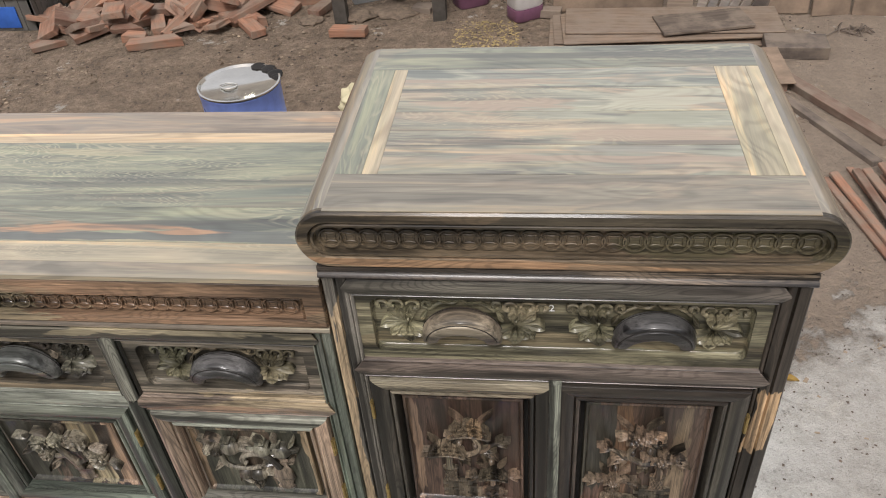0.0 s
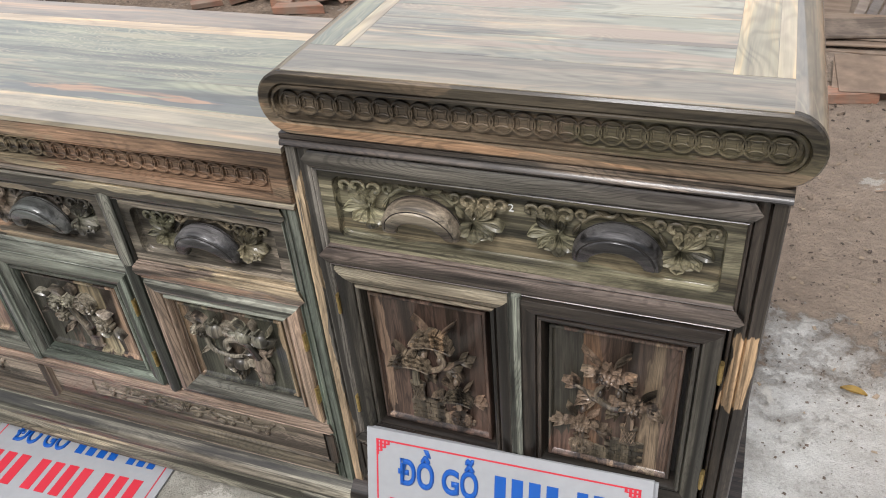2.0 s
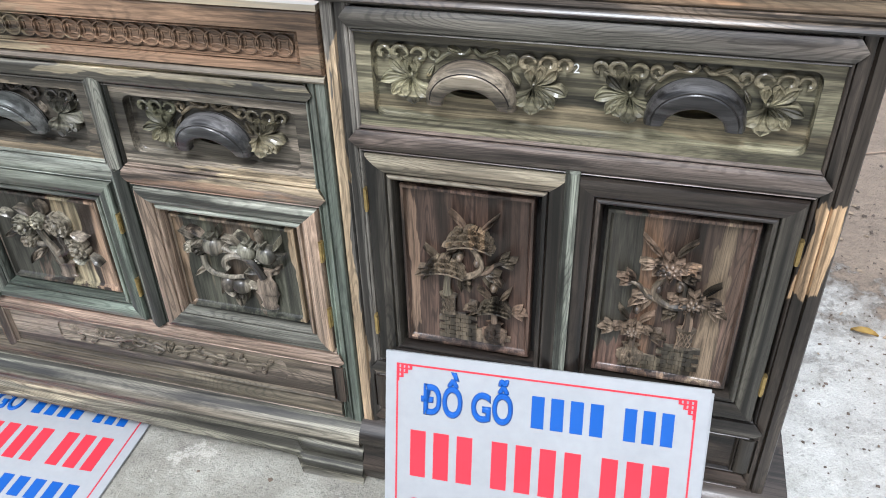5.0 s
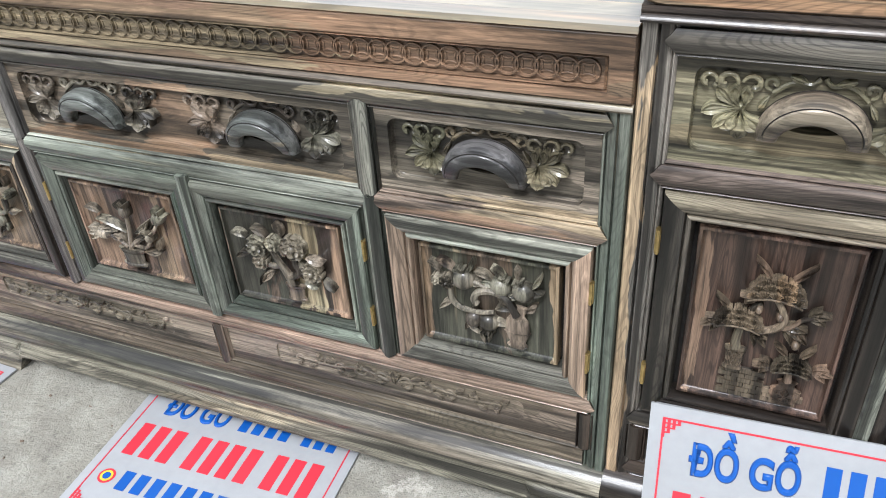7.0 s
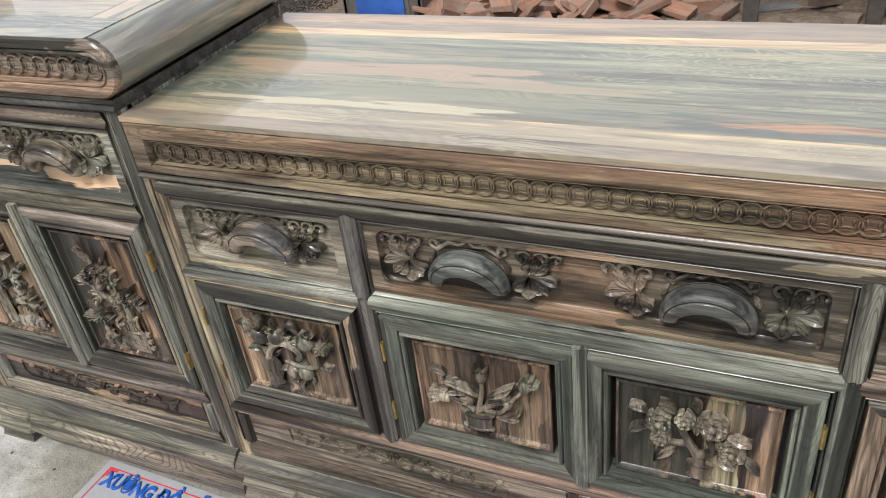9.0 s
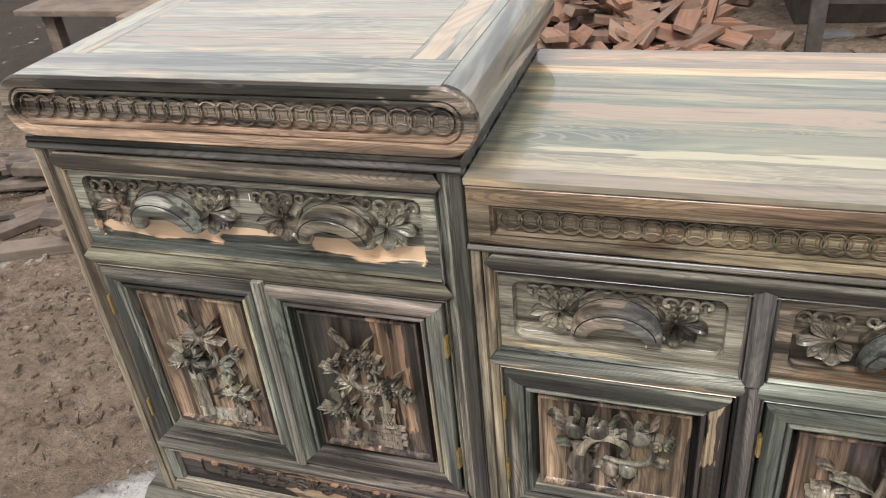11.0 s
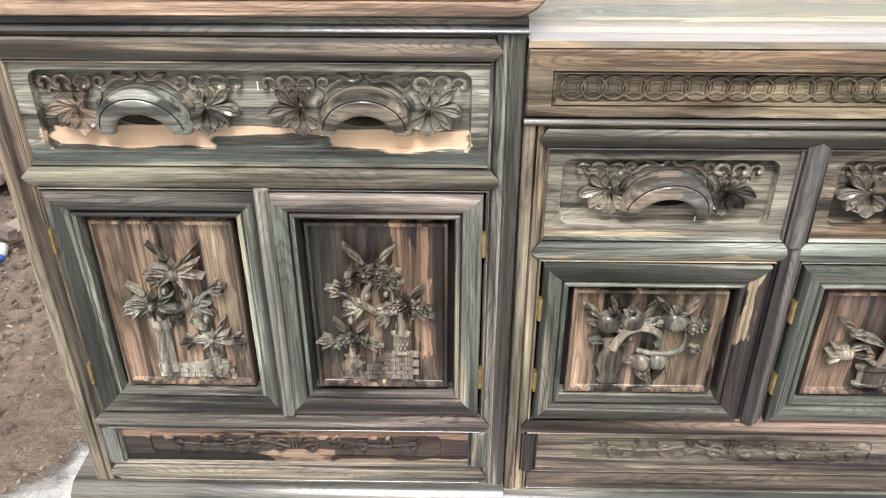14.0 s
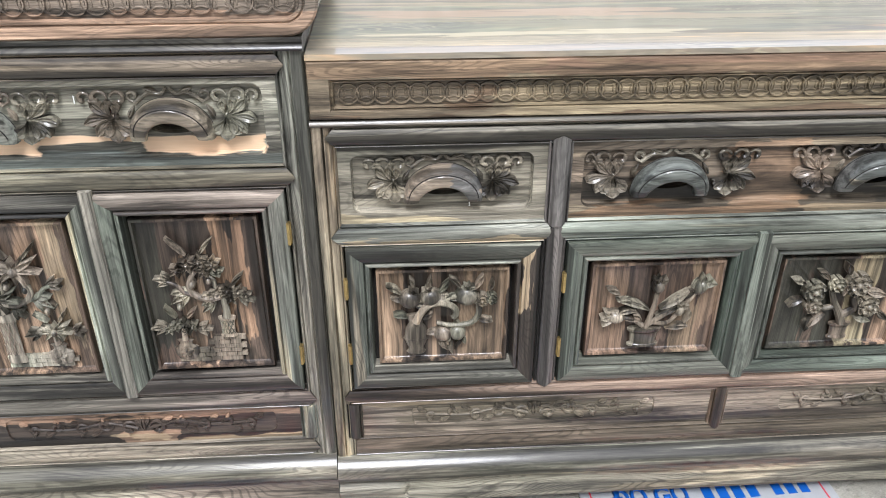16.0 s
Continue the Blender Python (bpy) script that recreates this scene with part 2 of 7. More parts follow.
# bands of colour that a top board runs through, from one side of its figure to the other
BANDS = {
    "mauve": ((0.11, 0.098, 0.086), (0.185, 0.172, 0.152), (0.25, 0.242, 0.205), (0.26, 0.222, 0.185), (0.38, 0.30, 0.23), (0.24, 0.228, 0.192), (0.33, 0.325, 0.27), (0.16, 0.155, 0.14)),
    "olive": ((0.12, 0.13, 0.115), (0.20, 0.21, 0.17), (0.27, 0.285, 0.225), (0.33, 0.335, 0.255), (0.25, 0.265, 0.21), (0.37, 0.33, 0.25), (0.28, 0.295, 0.235), (0.20, 0.22, 0.195)),
    "mist": ((0.16, 0.165, 0.148), (0.25, 0.255, 0.228), (0.34, 0.34, 0.295), (0.30, 0.265, 0.225), (0.43, 0.35, 0.275), (0.28, 0.28, 0.25), (0.42, 0.405, 0.335), (0.21, 0.22, 0.202)),
    "sand": ((0.20, 0.17, 0.138), (0.30, 0.255, 0.205), (0.36, 0.305, 0.245), (0.29, 0.25, 0.205), (0.42, 0.335, 0.26), (0.33, 0.285, 0.23), (0.39, 0.335, 0.27), (0.26, 0.225, 0.185)),
    "ivory": ((0.36, 0.30, 0.21), (0.52, 0.43, 0.31), (0.60, 0.50, 0.37), (0.50, 0.43, 0.31), (0.62, 0.50, 0.36), (0.56, 0.47, 0.34), (0.48, 0.41, 0.29), (0.40, 0.35, 0.25)),
    "dune": ((0.30, 0.255, 0.195), (0.40, 0.345, 0.265), (0.47, 0.40, 0.305), (0.38, 0.325, 0.25), (0.50, 0.415, 0.31), (0.43, 0.37, 0.285), (0.36, 0.315, 0.245), (0.31, 0.275, 0.215)),
    "peach": ((0.60, 0.42, 0.27), (0.66, 0.47, 0.31), (0.70, 0.51, 0.34), (0.64, 0.46, 0.30), (0.72, 0.54, 0.37), (0.66, 0.48, 0.32), (0.60, 0.44, 0.29), (0.56, 0.41, 0.27)),
    "clay": ((0.26, 0.19, 0.145), (0.34, 0.25, 0.19), (0.30, 0.235, 0.185), (0.38, 0.285, 0.215), (0.33, 0.24, 0.18), (0.29, 0.23, 0.18), (0.40, 0.30, 0.225), (0.27, 0.20, 0.155)),
}
for band, gain in (("mauve", 1.22), ("olive", 0.80), ("mist", 1.06), ("sand", 0.88), ("ivory", 0.95)):
    BANDS[band] = tuple(tuple(q * gain for q in c) for c in BANDS[band])
TOPS = {}


def top_wood(band, axis="x", figure=1.0, patches=(), scale=1.0):
    """Waxed board with long coloured streaks, arched figure and a wet sheen; patches as in wood(), in plan."""
    key = (band, axis, figure, tuple(patches), scale)
    if key in TOPS:
        return TOPS[key]
    m, N, L, bsdf = material("top wood " + band + " " + axis)
    v, plain, rnd = object_vec(N, L)
    def along(k_long, k_cross):
        return vec_scale(N, L, v, tuple(k_long if ax == axis else k_cross for ax in "xyz"))
    n1 = noise_tex(N, L, along(1.5 * scale, 9.0 * scale), 1.0, 4.0, 0.58, 0.9)
    cols = BANDS[band]
    col = ramp(N, L, n1, [(0.34 + 0.042 * k, c) for k, c in enumerate(cols)])
    streak = noise_tex(N, L, along(1.8, 30.0), 1.0, 4.0, 0.6, 0.9)
    col = mix(N, L, 0.9, col, ramp(N, L, streak, [(0.3, (0.42, 0.42, 0.42)), (0.42, grey(0.82)), (0.5, grey(0.98)), (0.56, (1.1, 1.08, 1.0)), (0.64, (1.45, 1.42, 1.25) if band == "olive" else (1.65, 1.38, 1.12))]), "MULTIPLY")
    field = noise_tex(N, L, along(2.2, 7.0), 1.0, 2.0, 0.5, 0.5)
    rings = calc(N, L, "MULTIPLY_ADD", calc(N, L, "SINE", calc(N, L, "MULTIPLY", field, 190.0 * figure)), 0.5, 0.5)
    where = noise_tex(N, L, along(1.3, 5.0), 1.0, 2.0, 0.5, 0.6)
    lines = calc(N, L, "MULTIPLY", ramp(N, L, rings, [(0.0, grey(1)), (0.35, grey(0.4)), (0.7, grey(0.0))]), ramp(N, L, where, [(0.45, grey(0.25 if band == "ivory" else 0.04)), (0.64, grey(0.6 if band == "ivory" else 0.38))]))
    if patches:
        sep = N.new("ShaderNodeSeparateXYZ")
        L.new(plain, sep.inputs[0])
        wob = noise_tex(N, L, vec_scale(N, L, plain, tuple(6.0 if ax == axis else 45.0 for ax in "xyz")), 1.0, 3.0, 0.55, 0.3)
        for p0, p1, q0, q1, pc in patches:
            dx = calc(N, L, "MINIMUM", calc(N, L, "SUBTRACT", sep.outputs[0], p0), calc(N, L, "SUBTRACT", p1, sep.outputs[0]))
            dy = calc(N, L, "MINIMUM", calc(N, L, "SUBTRACT", sep.outputs[1], q0), calc(N, L, "SUBTRACT", q1, sep.outputs[1]))
            if axis == "x":
                dx = calc(N, L, "MULTIPLY", dx, 0.12)
            else:
                dy = calc(N, L, "MULTIPLY", dy, 0.12)
            d = calc(N, L, "ADD", calc(N, L, "MINIMUM", dx, dy), calc(N, L, "MULTIPLY_ADD", wob, 0.05, -0.025))
            col = mix(N, L, ramp(N, L, calc(N, L, "MULTIPLY_ADD", d, 60.0, 0.5), [(0.35, grey(0)), (0.6, grey(0.9))]), col, pc)
    col = mix(N, L, lines, col, mix(N, L, 1.0, col, (0.45, 0.42, 0.4), "MULTIPLY"))
    # pale flame figure, gathered in a few places
    wisp_field = noise_tex(N, L, along(2.6, 15.0), 1.0, 3.0, 0.5, 1.1)
    wisps = calc(N, L, "SINE", calc(N, L, "MULTIPLY", wisp_field, 150.0 * figure))
    there = noise_tex(N, L, along(2.2, 7.0), 1.0, 2.0, 0.5, 0.5)
    wisp = calc(N, L, "MULTIPLY", ramp(N, L, wisps, [(0.1, grey(0)), (0.95, grey(1))]), ramp(N, L, there, [(0.5, grey(0)), (0.62, grey(0.5))]))
    if band not in ("ivory", "peach", "clay"):
        col = mix(N, L, wisp, col, (0.52, 0.46, 0.33))
    inky = noise_tex(N, L, along(1.1, 22.0), 1.0, 3.0, 0.55, 1.0)
    if band in ("mauve", "olive", "mist"):
        col = mix(N, L, ramp(N, L, inky, [(0.57, grey(0)), (0.62, grey(0.55)), (0.72, grey(0.8))]), col, (0.075, 0.072, 0.068))
    fine = noise_tex(N, L, along(6.0, 260.0), 1.0, 3.0, 0.65)
    col = mix(N, L, 0.45, col, ramp(N, L, fine, [(0.3, grey(0.72)), (0.5, grey(1.0)), (0.7, grey(1.16))]), "MULTIPLY")
    col = mix(N, L, 1.0, col, ramp(N, L, rnd, [(0.0, (0.9, 0.93, 0.93)), (0.5, (1, 1, 0.98)), (1.0, (1.06, 1.03, 1.0))]), "MULTIPLY")
    col = mix(N, L, 1.0, col, (0.86, 0.88, 0.82), "MULTIPLY")
    L.new(col, bsdf.inputs["Base Color"])
    L.new(ramp(N, L, n1, [(0.3, grey(0.3)), (0.7, grey(0.42))]), bsdf.inputs["Roughness"])
    bump(N, L, bsdf, fine, 0.04, 0.0008)
    bsdf.inputs["Coat Weight"].default_value, bsdf.inputs["Coat Roughness"].default_value = 1.0, 0.035
    bsdf.inputs["Coat IOR"].default_value = 1.75
    TOPS[key] = m
    return m


def simple(name, colour, rough=0.6, metal=0.0, vary=0.25, scale=30.0, bumpy=0.0, stops=None):
    """A plain surface with blotches and grain at two scales."""
    m, N, L, bsdf = material(name)
    v, _, _ = object_vec(N, L)
    n1 = noise_tex(N, L, v, scale, 5.0, 0.6)
    n2 = noise_tex(N, L, v, scale * 0.18, 3.0, 0.5)
    col = mix(N, L, 1.0, colour, ramp(N, L, n1, [(0.3, grey(1 - vary)), (0.7, grey(1 + vary * 0.5))]), "MULTIPLY")
    col = mix(N, L, 1.0, col, ramp(N, L, n2, stops or [(0.35, grey(1 - vary * 0.7)), (0.65, grey(1 + vary * 0.3))]), "MULTIPLY")
    L.new(col, bsdf.inputs["Base Color"])
    bsdf.inputs["Metallic"].default_value = metal
    L.new(ramp(N, L, n2, [(0.3, grey(max(0.03, rough - 0.1))), (0.7, grey(min(1, rough + 0.1)))]), bsdf.inputs["Roughness"])
    if bumpy:
        bump(N, L, bsdf, n1, bumpy, 0.004)
    return m


def ground_material():
    """Trodden brown earth and sawdust that thins out to a pale, speckled concrete slab."""
    m, N, L, bsdf = material("workshop ground")
    tc = N.new("ShaderNodeTexCoord")
    v = tc.outputs["Object"]
    sep = N.new("ShaderNodeSeparateXYZ")
    L.new(v, sep.inputs[0])
    big = noise_tex(N, L, v, 1.7, 6.0, 0.65, 0.4)
    mid = noise_tex(N, L, v, 7.0, 6.0, 0.7)
    fine = noise_tex(N, L, v, 60.0, 4.0, 0.7)
    grit = noise_tex(N, L, v, 260.0, 2.0, 0.6)
    earth = ramp(N, L, mid, [(0.25, (0.145, 0.106, 0.073)), (0.5, (0.23, 0.172, 0.122)), (0.75, (0.32, 0.247, 0.178))])
    lumps = noise_tex(N, L, v, 24.0, 7.0, 0.74, 0.5)
    earth = mix(N, L, 0.9, earth, ramp(N, L, lumps, [(0.34, grey(0.48)), (0.46, grey(0.85)), (0.58, grey(1.08)), (0.7, grey(1.5))]), "MULTIPLY")
    earth = mix(N, L, 0.8, earth, ramp(N, L, fine, [(0.3, grey(0.68)), (0.5, grey(1.0)), (0.7, grey(1.22))]), "MULTIPLY")
    slab = ramp(N, L, mid, [(0.3, (0.2, 0.187, 0.16)), (0.5, (0.275, 0.265, 0.222)), (0.7, (0.395, 0.385, 0.335))])
    # the slab is made paler beside both ends
    pale_ends = ramp(N, L, calc(N, L, "MULTIPLY_ADD", calc(N, L, "ADD", calc(N, L, "ABSOLUTE", sep.outputs["X"]), calc(N, L, "MULTIPLY", mid, 0.5)), 2.5, -3.6), [(0.0, grey(0)), (0.6, grey(0.75))])
    pale_ends = calc(N, L, "MULTIPLY", pale_ends, ramp(N, L, noise_tex(N, L, v, 14.0, 8.0, 0.75), [(0.28, grey(0.3)), (0.5, grey(0.7)), (0.68, grey(0.95))]))
    fade_y = calc(N, L, "MINIMUM", calc(N, L, "MAXIMUM", calc(N, L, "MULTIPLY_ADD", sep.outputs["Y"], 1.2, 1.6), 0.0), 1.0)
    fade_x = calc(N, L, "MINIMUM", calc(N, L, "MAXIMUM", calc(N, L, "SUBTRACT", 3.3, calc(N, L, "ABSOLUTE", sep.outputs["X"])), 0.0), 1.0)
    pale_ends = calc(N, L, "MULTIPLY", pale_ends, calc(N, L, "MULTIPLY", fade_x, fade_y))
    slab = mix(N, L, pale_ends, slab, (0.6, 0.6, 0.58))
    vor = N.new("ShaderNodeTexVoronoi")
    vor.inputs["Scale"].default_value = 170.0
    L.new(v, vor.inputs["Vector"])
    specks = ramp(N, L, vor.outputs["Color"], [(0.12, grey(0.45)), (0.2, grey(0.95)), (0.7, grey(1.0)), (0.9, grey(1.25))])
    slab = mix(N, L, 0.42, slab, specks, "MULTIPLY")
    slab = mix(N, L, 0.4, slab, ramp(N, L, grit, [(0.3, grey(0.6)), (0.6, grey(1.1))]), "MULTIPLY")
    # the slab lies along the front of the cabinets and shows through less and less behind them
    y = sep.outputs["Y"]
    behind = calc(N, L, "MAXIMUM", calc(N, L, "ADD", y, -0.02), 0.0)
    aside = calc(N, L, "MAXIMUM", calc(N, L, "SUBTRACT", -1.36, sep.outputs["X"]), 0.0)
    east = calc(N, L, "MINIMUM", calc(N, L, "MAXIMUM", calc(N, L, "ADD", sep.outputs["X"], -1.0), 0.0), 0.75)
    edge = calc(N, L, "SUBTRACT", 0.78, calc(N, L, "ADD", calc(N, L, "MULTIPLY", behind, 0.85), calc(N, L, "MULTIPLY", calc(N, L, "MINIMUM", aside, behind), 2.4)))
    edge = calc(N, L, "ADD", edge, calc(N, L, "MULTIPLY", east, 0.42))
    # the paved yard goes on in front of the cabinets' line
    paved = calc(N, L, "MINIMUM", calc(N, L, "MAXIMUM", calc(N, L, "MULTIPLY_ADD", y, 2.5, 1.25), 0.0), 1.0)
    edge = calc(N, L, "SUBTRACT", edge, calc(N, L, "MULTIPLY", calc(N, L, "MULTIPLY", calc(N, L, "MAXIMUM", calc(N, L, "ADD", aside, -0.12), 0.0), 2.6), paved))
    edge = calc(N, L, "MAXIMUM", edge, -0.05)
    # pale dust lies over the earth on the east side
    earth = mix(N, L, calc(N, L, "MULTIPLY", east, 0.75), earth, (0.34, 0.275, 0.215))
    f = calc(N, L, "ADD", edge, calc(N, L, "MULTIPLY_ADD", big, 1.1, -0.55))
    f = calc(N, L, "ADD", f, calc(N, L, "MULTIPLY_ADD", noise_tex(N, L, v, 11.0, 8.0, 0.74), 1.0, -0.5))
    mask = ramp(N, L, f, [(0.30, grey(0)), (0.36, grey(0.6)), (0.46, grey(0.9)), (0.6, grey(1))])
    thin = ramp(N, L, calc(N, L, "ADD", sep.outputs["X"], -1.0), [(0.5, grey(1)), (0.72, grey(0.74))])
    mask = calc(N, L, "MULTIPLY", mask, thin)
    col = mix(N, L, mask, earth, slab)
    # the ground round the blower is darkened to near black
    sx = calc(N, L, "SUBTRACT", -2.15, sep.outputs["X"])
    sy = calc(N, L, "SUBTRACT", y, 1.75)
    dark_ground = calc(N, L, "ADD", calc(N, L, "MINIMUM", sx, sy), calc(N, L, "MULTIPLY_ADD", big, 1.0, -0.5))
    col = mix(N, L, ramp(N, L, dark_ground, [(0.0, grey(0)), (0.3, grey(0.85))]), col, (0.035, 0.028, 0.022))
    splash = ramp(N, L, noise_tex(N, L, v, 4.2, 7.0, 0.72, 0.3), [(0.62, grey(0)), (0.655, grey(0.7))])
    col = mix(N, L, splash, col, (0.5, 0.475, 0.42))
    L.new(col, bsdf.inputs["Base Color"])
    L.new(ramp(N, L, mask, [(0, grey(0.95)), (1, grey(0.72))]), bsdf.inputs["Roughness"])
    clod = noise_tex(N, L, v, 26.0, 7.0, 0.72, 0.6)
    height = calc(N, L, "ADD", calc(N, L, "MULTIPLY", clod, 1.8), calc(N, L, "ADD", fine, calc(N, L, "MULTIPLY", grit, 0.5)))
    bump(N, L, bsdf, calc(N, L, "MULTIPLY", height, calc(N, L, "MULTIPLY_ADD", mask, -0.75, 1.0)), 0.9, 0.016)
    return m


GROUND = ground_material()
BRASS = simple("worn brass", (0.5, 0.37, 0.15), 0.4, 0.85, 0.3, 120)
# near-black colour that stands in for shade in gaps and grooves
DARK = simple("near-black gap and groove shade", (0.012, 0.010, 0.008), 0.9)
BOARD = simple("white sign board", (0.335, 0.347, 0.36), 0.45, 0.0, 0.05, 60)
SIGN_RED = simple("red sign ink", (0.56, 0.03, 0.05), 0.45, 0.0, 0.05)
SIGN_BLUE = simple("blue sign ink", (0.008, 0.085, 0.37), 0.45, 0.0, 0.05)
CHALK = simple("white chalk", (0.85, 0.85, 0.82), 0.8)
STEEL = simple("tinned steel", (0.8, 0.79, 0.75), 0.16, 0.95, 0.1, 9.0, stops=[(0.35, grey(0.8)), (0.6, grey(1.05))])
CAN_BLUE = simple("lilac blue can paint", (0.22, 0.32, 0.78), 0.35, 0.0, 0.15)
PLASTER = simple("old plaster wall", (0.42, 0.38, 0.33), 0.9, 0.0, 0.4, 6.0, 0.3)


# ---- mesh helpers ----
def finish(bm, name, mat, smooth=40.0):
    bmesh.ops.recalc_face_normals(bm, faces=bm.faces)
    me = bpy.data.meshes.new(name)
    bm.to_mesh(me)
    bm.free()
    if mat:
        me.materials.append(mat)
    if smooth:
        me.shade_smooth()
        me.set_sharp_from_angle(angle=radians(smooth))
    return me


def part(name, bm, mat, parent, label="", smooth=40.0):
    ob = new(name, finish(bm, name, mat, smooth))
    ob.parent = parent
    if label:
        tagged(ob, label)
    return ob


def thing(name, at, label, category, group="", kind="", m=None):
    ob = new(name)
    ob.matrix_world = m or pose(*at)
    ob.empty_display_size = 0.1
    return tagged(ob, label, category, group, kind)


def solid(name, bm, mat, label, category, group="", kind="", m=None, smooth=40.0):
    ob = new(name, finish(bm, name, mat, smooth))
    if m:
        ob.matrix_world = m
    return tagged(ob, label, category, group, kind)


def block(bm, x0, x1, y0, y1, z0, z1, bevel=0.0, jitter=0.0):
    vs = [bm.verts.new((x, y, z)) for x in (x0, x1) for y in (y0, y1) for z in (z0, z1)]
    if jitter:
        for v in vs:
            v.co += Vector((random.uniform(-1, 1), random.uniform(-1, 1), random.uniform(-1, 1))) * jitter
    fs = [bm.faces.new([vs[i] for i in q]) for q in ((0, 1, 3, 2), (4, 6, 7, 5), (0, 4, 5, 1), (2, 3, 7, 6), (0, 2, 6, 4), (1, 5, 7, 3))]
    if bevel:
        es = list({e for f in fs for e in f.edges})
        bmesh.ops.bevel(bm, geom=es, offset=bevel, segments=2, profile=0.6, affect="EDGES")
    return vs


def strip(bm, prof, a0, a1, axis="x", e0=None, e1=None, back=0.016):
    """Sweeps the moulding profile (s, y) along axis from a0 to a1; e0 and e1 shift the ends by s (mitres and points)."""
    pts = list(prof)
    if back is not None:
        pts = [(prof[0][0], back)] + pts + [(prof[-1][0], back)]
    put = (lambda a, s, y: (a, y, s)) if axis == "x" else (lambda a, s, y: (s, y, a))
    r0 = [bm.verts.new(put(a0 + (e0(s) if e0 else 0), s, y)) for s, y in pts]
    r1 = [bm.verts.new(put(a1 - (e1(s) if e1 else 0), s, y)) for s, y in pts]
    n = len(pts)
    for i in range(n):
        j = (i + 1) % n
        bm.faces.new((r0[i], r0[j], r1[j], r1[i]))
    bm.faces.new(r0)
    bm.faces.new(list(reversed(r1)))


def lathe(bm, prof, n=32, at=(0, 0, 0), squash=1.0, cap=True):
    rings = []
    for r, z in prof:
        rings.append([bm.verts.new((at[0] + r * math.cos(2 * math.pi * k / n), at[1] + squash * r * math.sin(2 * math.pi * k / n), at[2] + z)) for k in range(n)])
    for p, q in zip(rings, rings[1:]):
        for k in range(n):
            bm.faces.new((p[k], p[(k + 1) % n], q[(k + 1) % n], q[k]))
    if cap:
        bm.faces.new(rings[0])
        bm.faces.new(list(reversed(rings[-1])))


def tube(bm, pts, radii, n=8, squash=1.0):
    """A closed tube along pts (x, y, z); squash flattens it in y."""
    pts = [Vector(p) for p in pts]
    rings = []
    for i, p in enumerate(pts):
        d = (pts[min(i + 1, len(pts) - 1)] - pts[max(i - 1, 0)]).normalized()
        side = Vector((0, 1, 0)) - d * d.y
        side = side.normalized() if side.length > 1e-4 else Vector((1, 0, 0))
        up = d.cross(side)
        r = radii[i] if hasattr(radii, "__len__") else radii
        rings.append([bm.verts.new(p + side * (math.sin(2 * math.pi * k / n) * r * squash) + up * (math.cos(2 * math.pi * k / n) * r)) for k in range(n)])
    for p, q in zip(rings, rings[1:]):
        for k in range(n):
            bm.faces.new((p[k], p[(k + 1) % n], q[(k + 1) % n], q[k]))
    bm.faces.new(rings[0])
    bm.faces.new(list(reversed(rings[-1])))


def B():
    return bmesh.new()


# ---- setting ----
bm = B()
X0, X1, Y0, Y1, STEP = -9.0, 9.0, -7.0, 6.5, 0.06
nx, ny = int((X1 - X0) / STEP), int((Y1 - Y0) / STEP)
grid = []
for i in range(nx + 1):
    col = []
    for j in range(ny + 1):
        x, y = X0 + (X1 - X0) * i / nx, Y0 + (Y1 - Y0) * j / ny
        rough = min(1.0, max(0.0, (y - 0.7) / 0.8)) + min(1.0, max(0.0, (abs(x) - 1.9) / 0.8))
        h = 0.012 * noise.noise((x * 1.6, y * 1.6, 0)) + 0.007 * noise.noise((x * 5, y * 5, 3)) + 0.004 * noise.noise((x * 13, y * 13, 7))
        col.append(bm.verts.new((x, y, min(1.0, rough) * h)))
    grid.append(col)
for i in range(nx):
    for j in range(ny):
        bm.faces.new((grid[i][j], grid[i + 1][j], grid[i + 1][j + 1], grid[i][j + 1]))
solid("ground", bm, GROUND, "trodden earth and stained concrete workshop floor", "ground", kind="structure", smooth=180)
bm = B()
block(bm, -60, 60, -60, 60, -0.6, -0.08)
solid("ground_far", bm, simple("far yard earth", (0.3, 0.27, 0.23), 0.95, 0.0, 0.4, 0.6), "bare yard earth round the workshop", "ground", kind="structure", smooth=0)
bm = B()
block(bm, -9.2, 9.2, 6.4, 6.6, -0.05, 2.6)
solid("wall_north", bm, PLASTER, "stained plaster back wall of the workshop", "wall", kind="structure", smooth=0)
# unseen wall, added to hold low sky light off the cabinet fronts
bm = B()
block(bm, -9.2, 9.2, -7.2, -7.0, -0.05, 2.3)
solid("wall_south", bm, PLASTER, "unseen low plaster wall added to limit low sky light from the front", "wall", kind="structure", smooth=0)
for side, x in (("west", -9.2), ("east", 9.0)):
    bm = B()
    block(bm, x, x + 0.2, -7.0, 6.4, -0.05, 3.2)
    solid("wall_" + side, bm, PLASTER, "stained plaster side wall of the workshop", "wall", kind="structure", smooth=0)


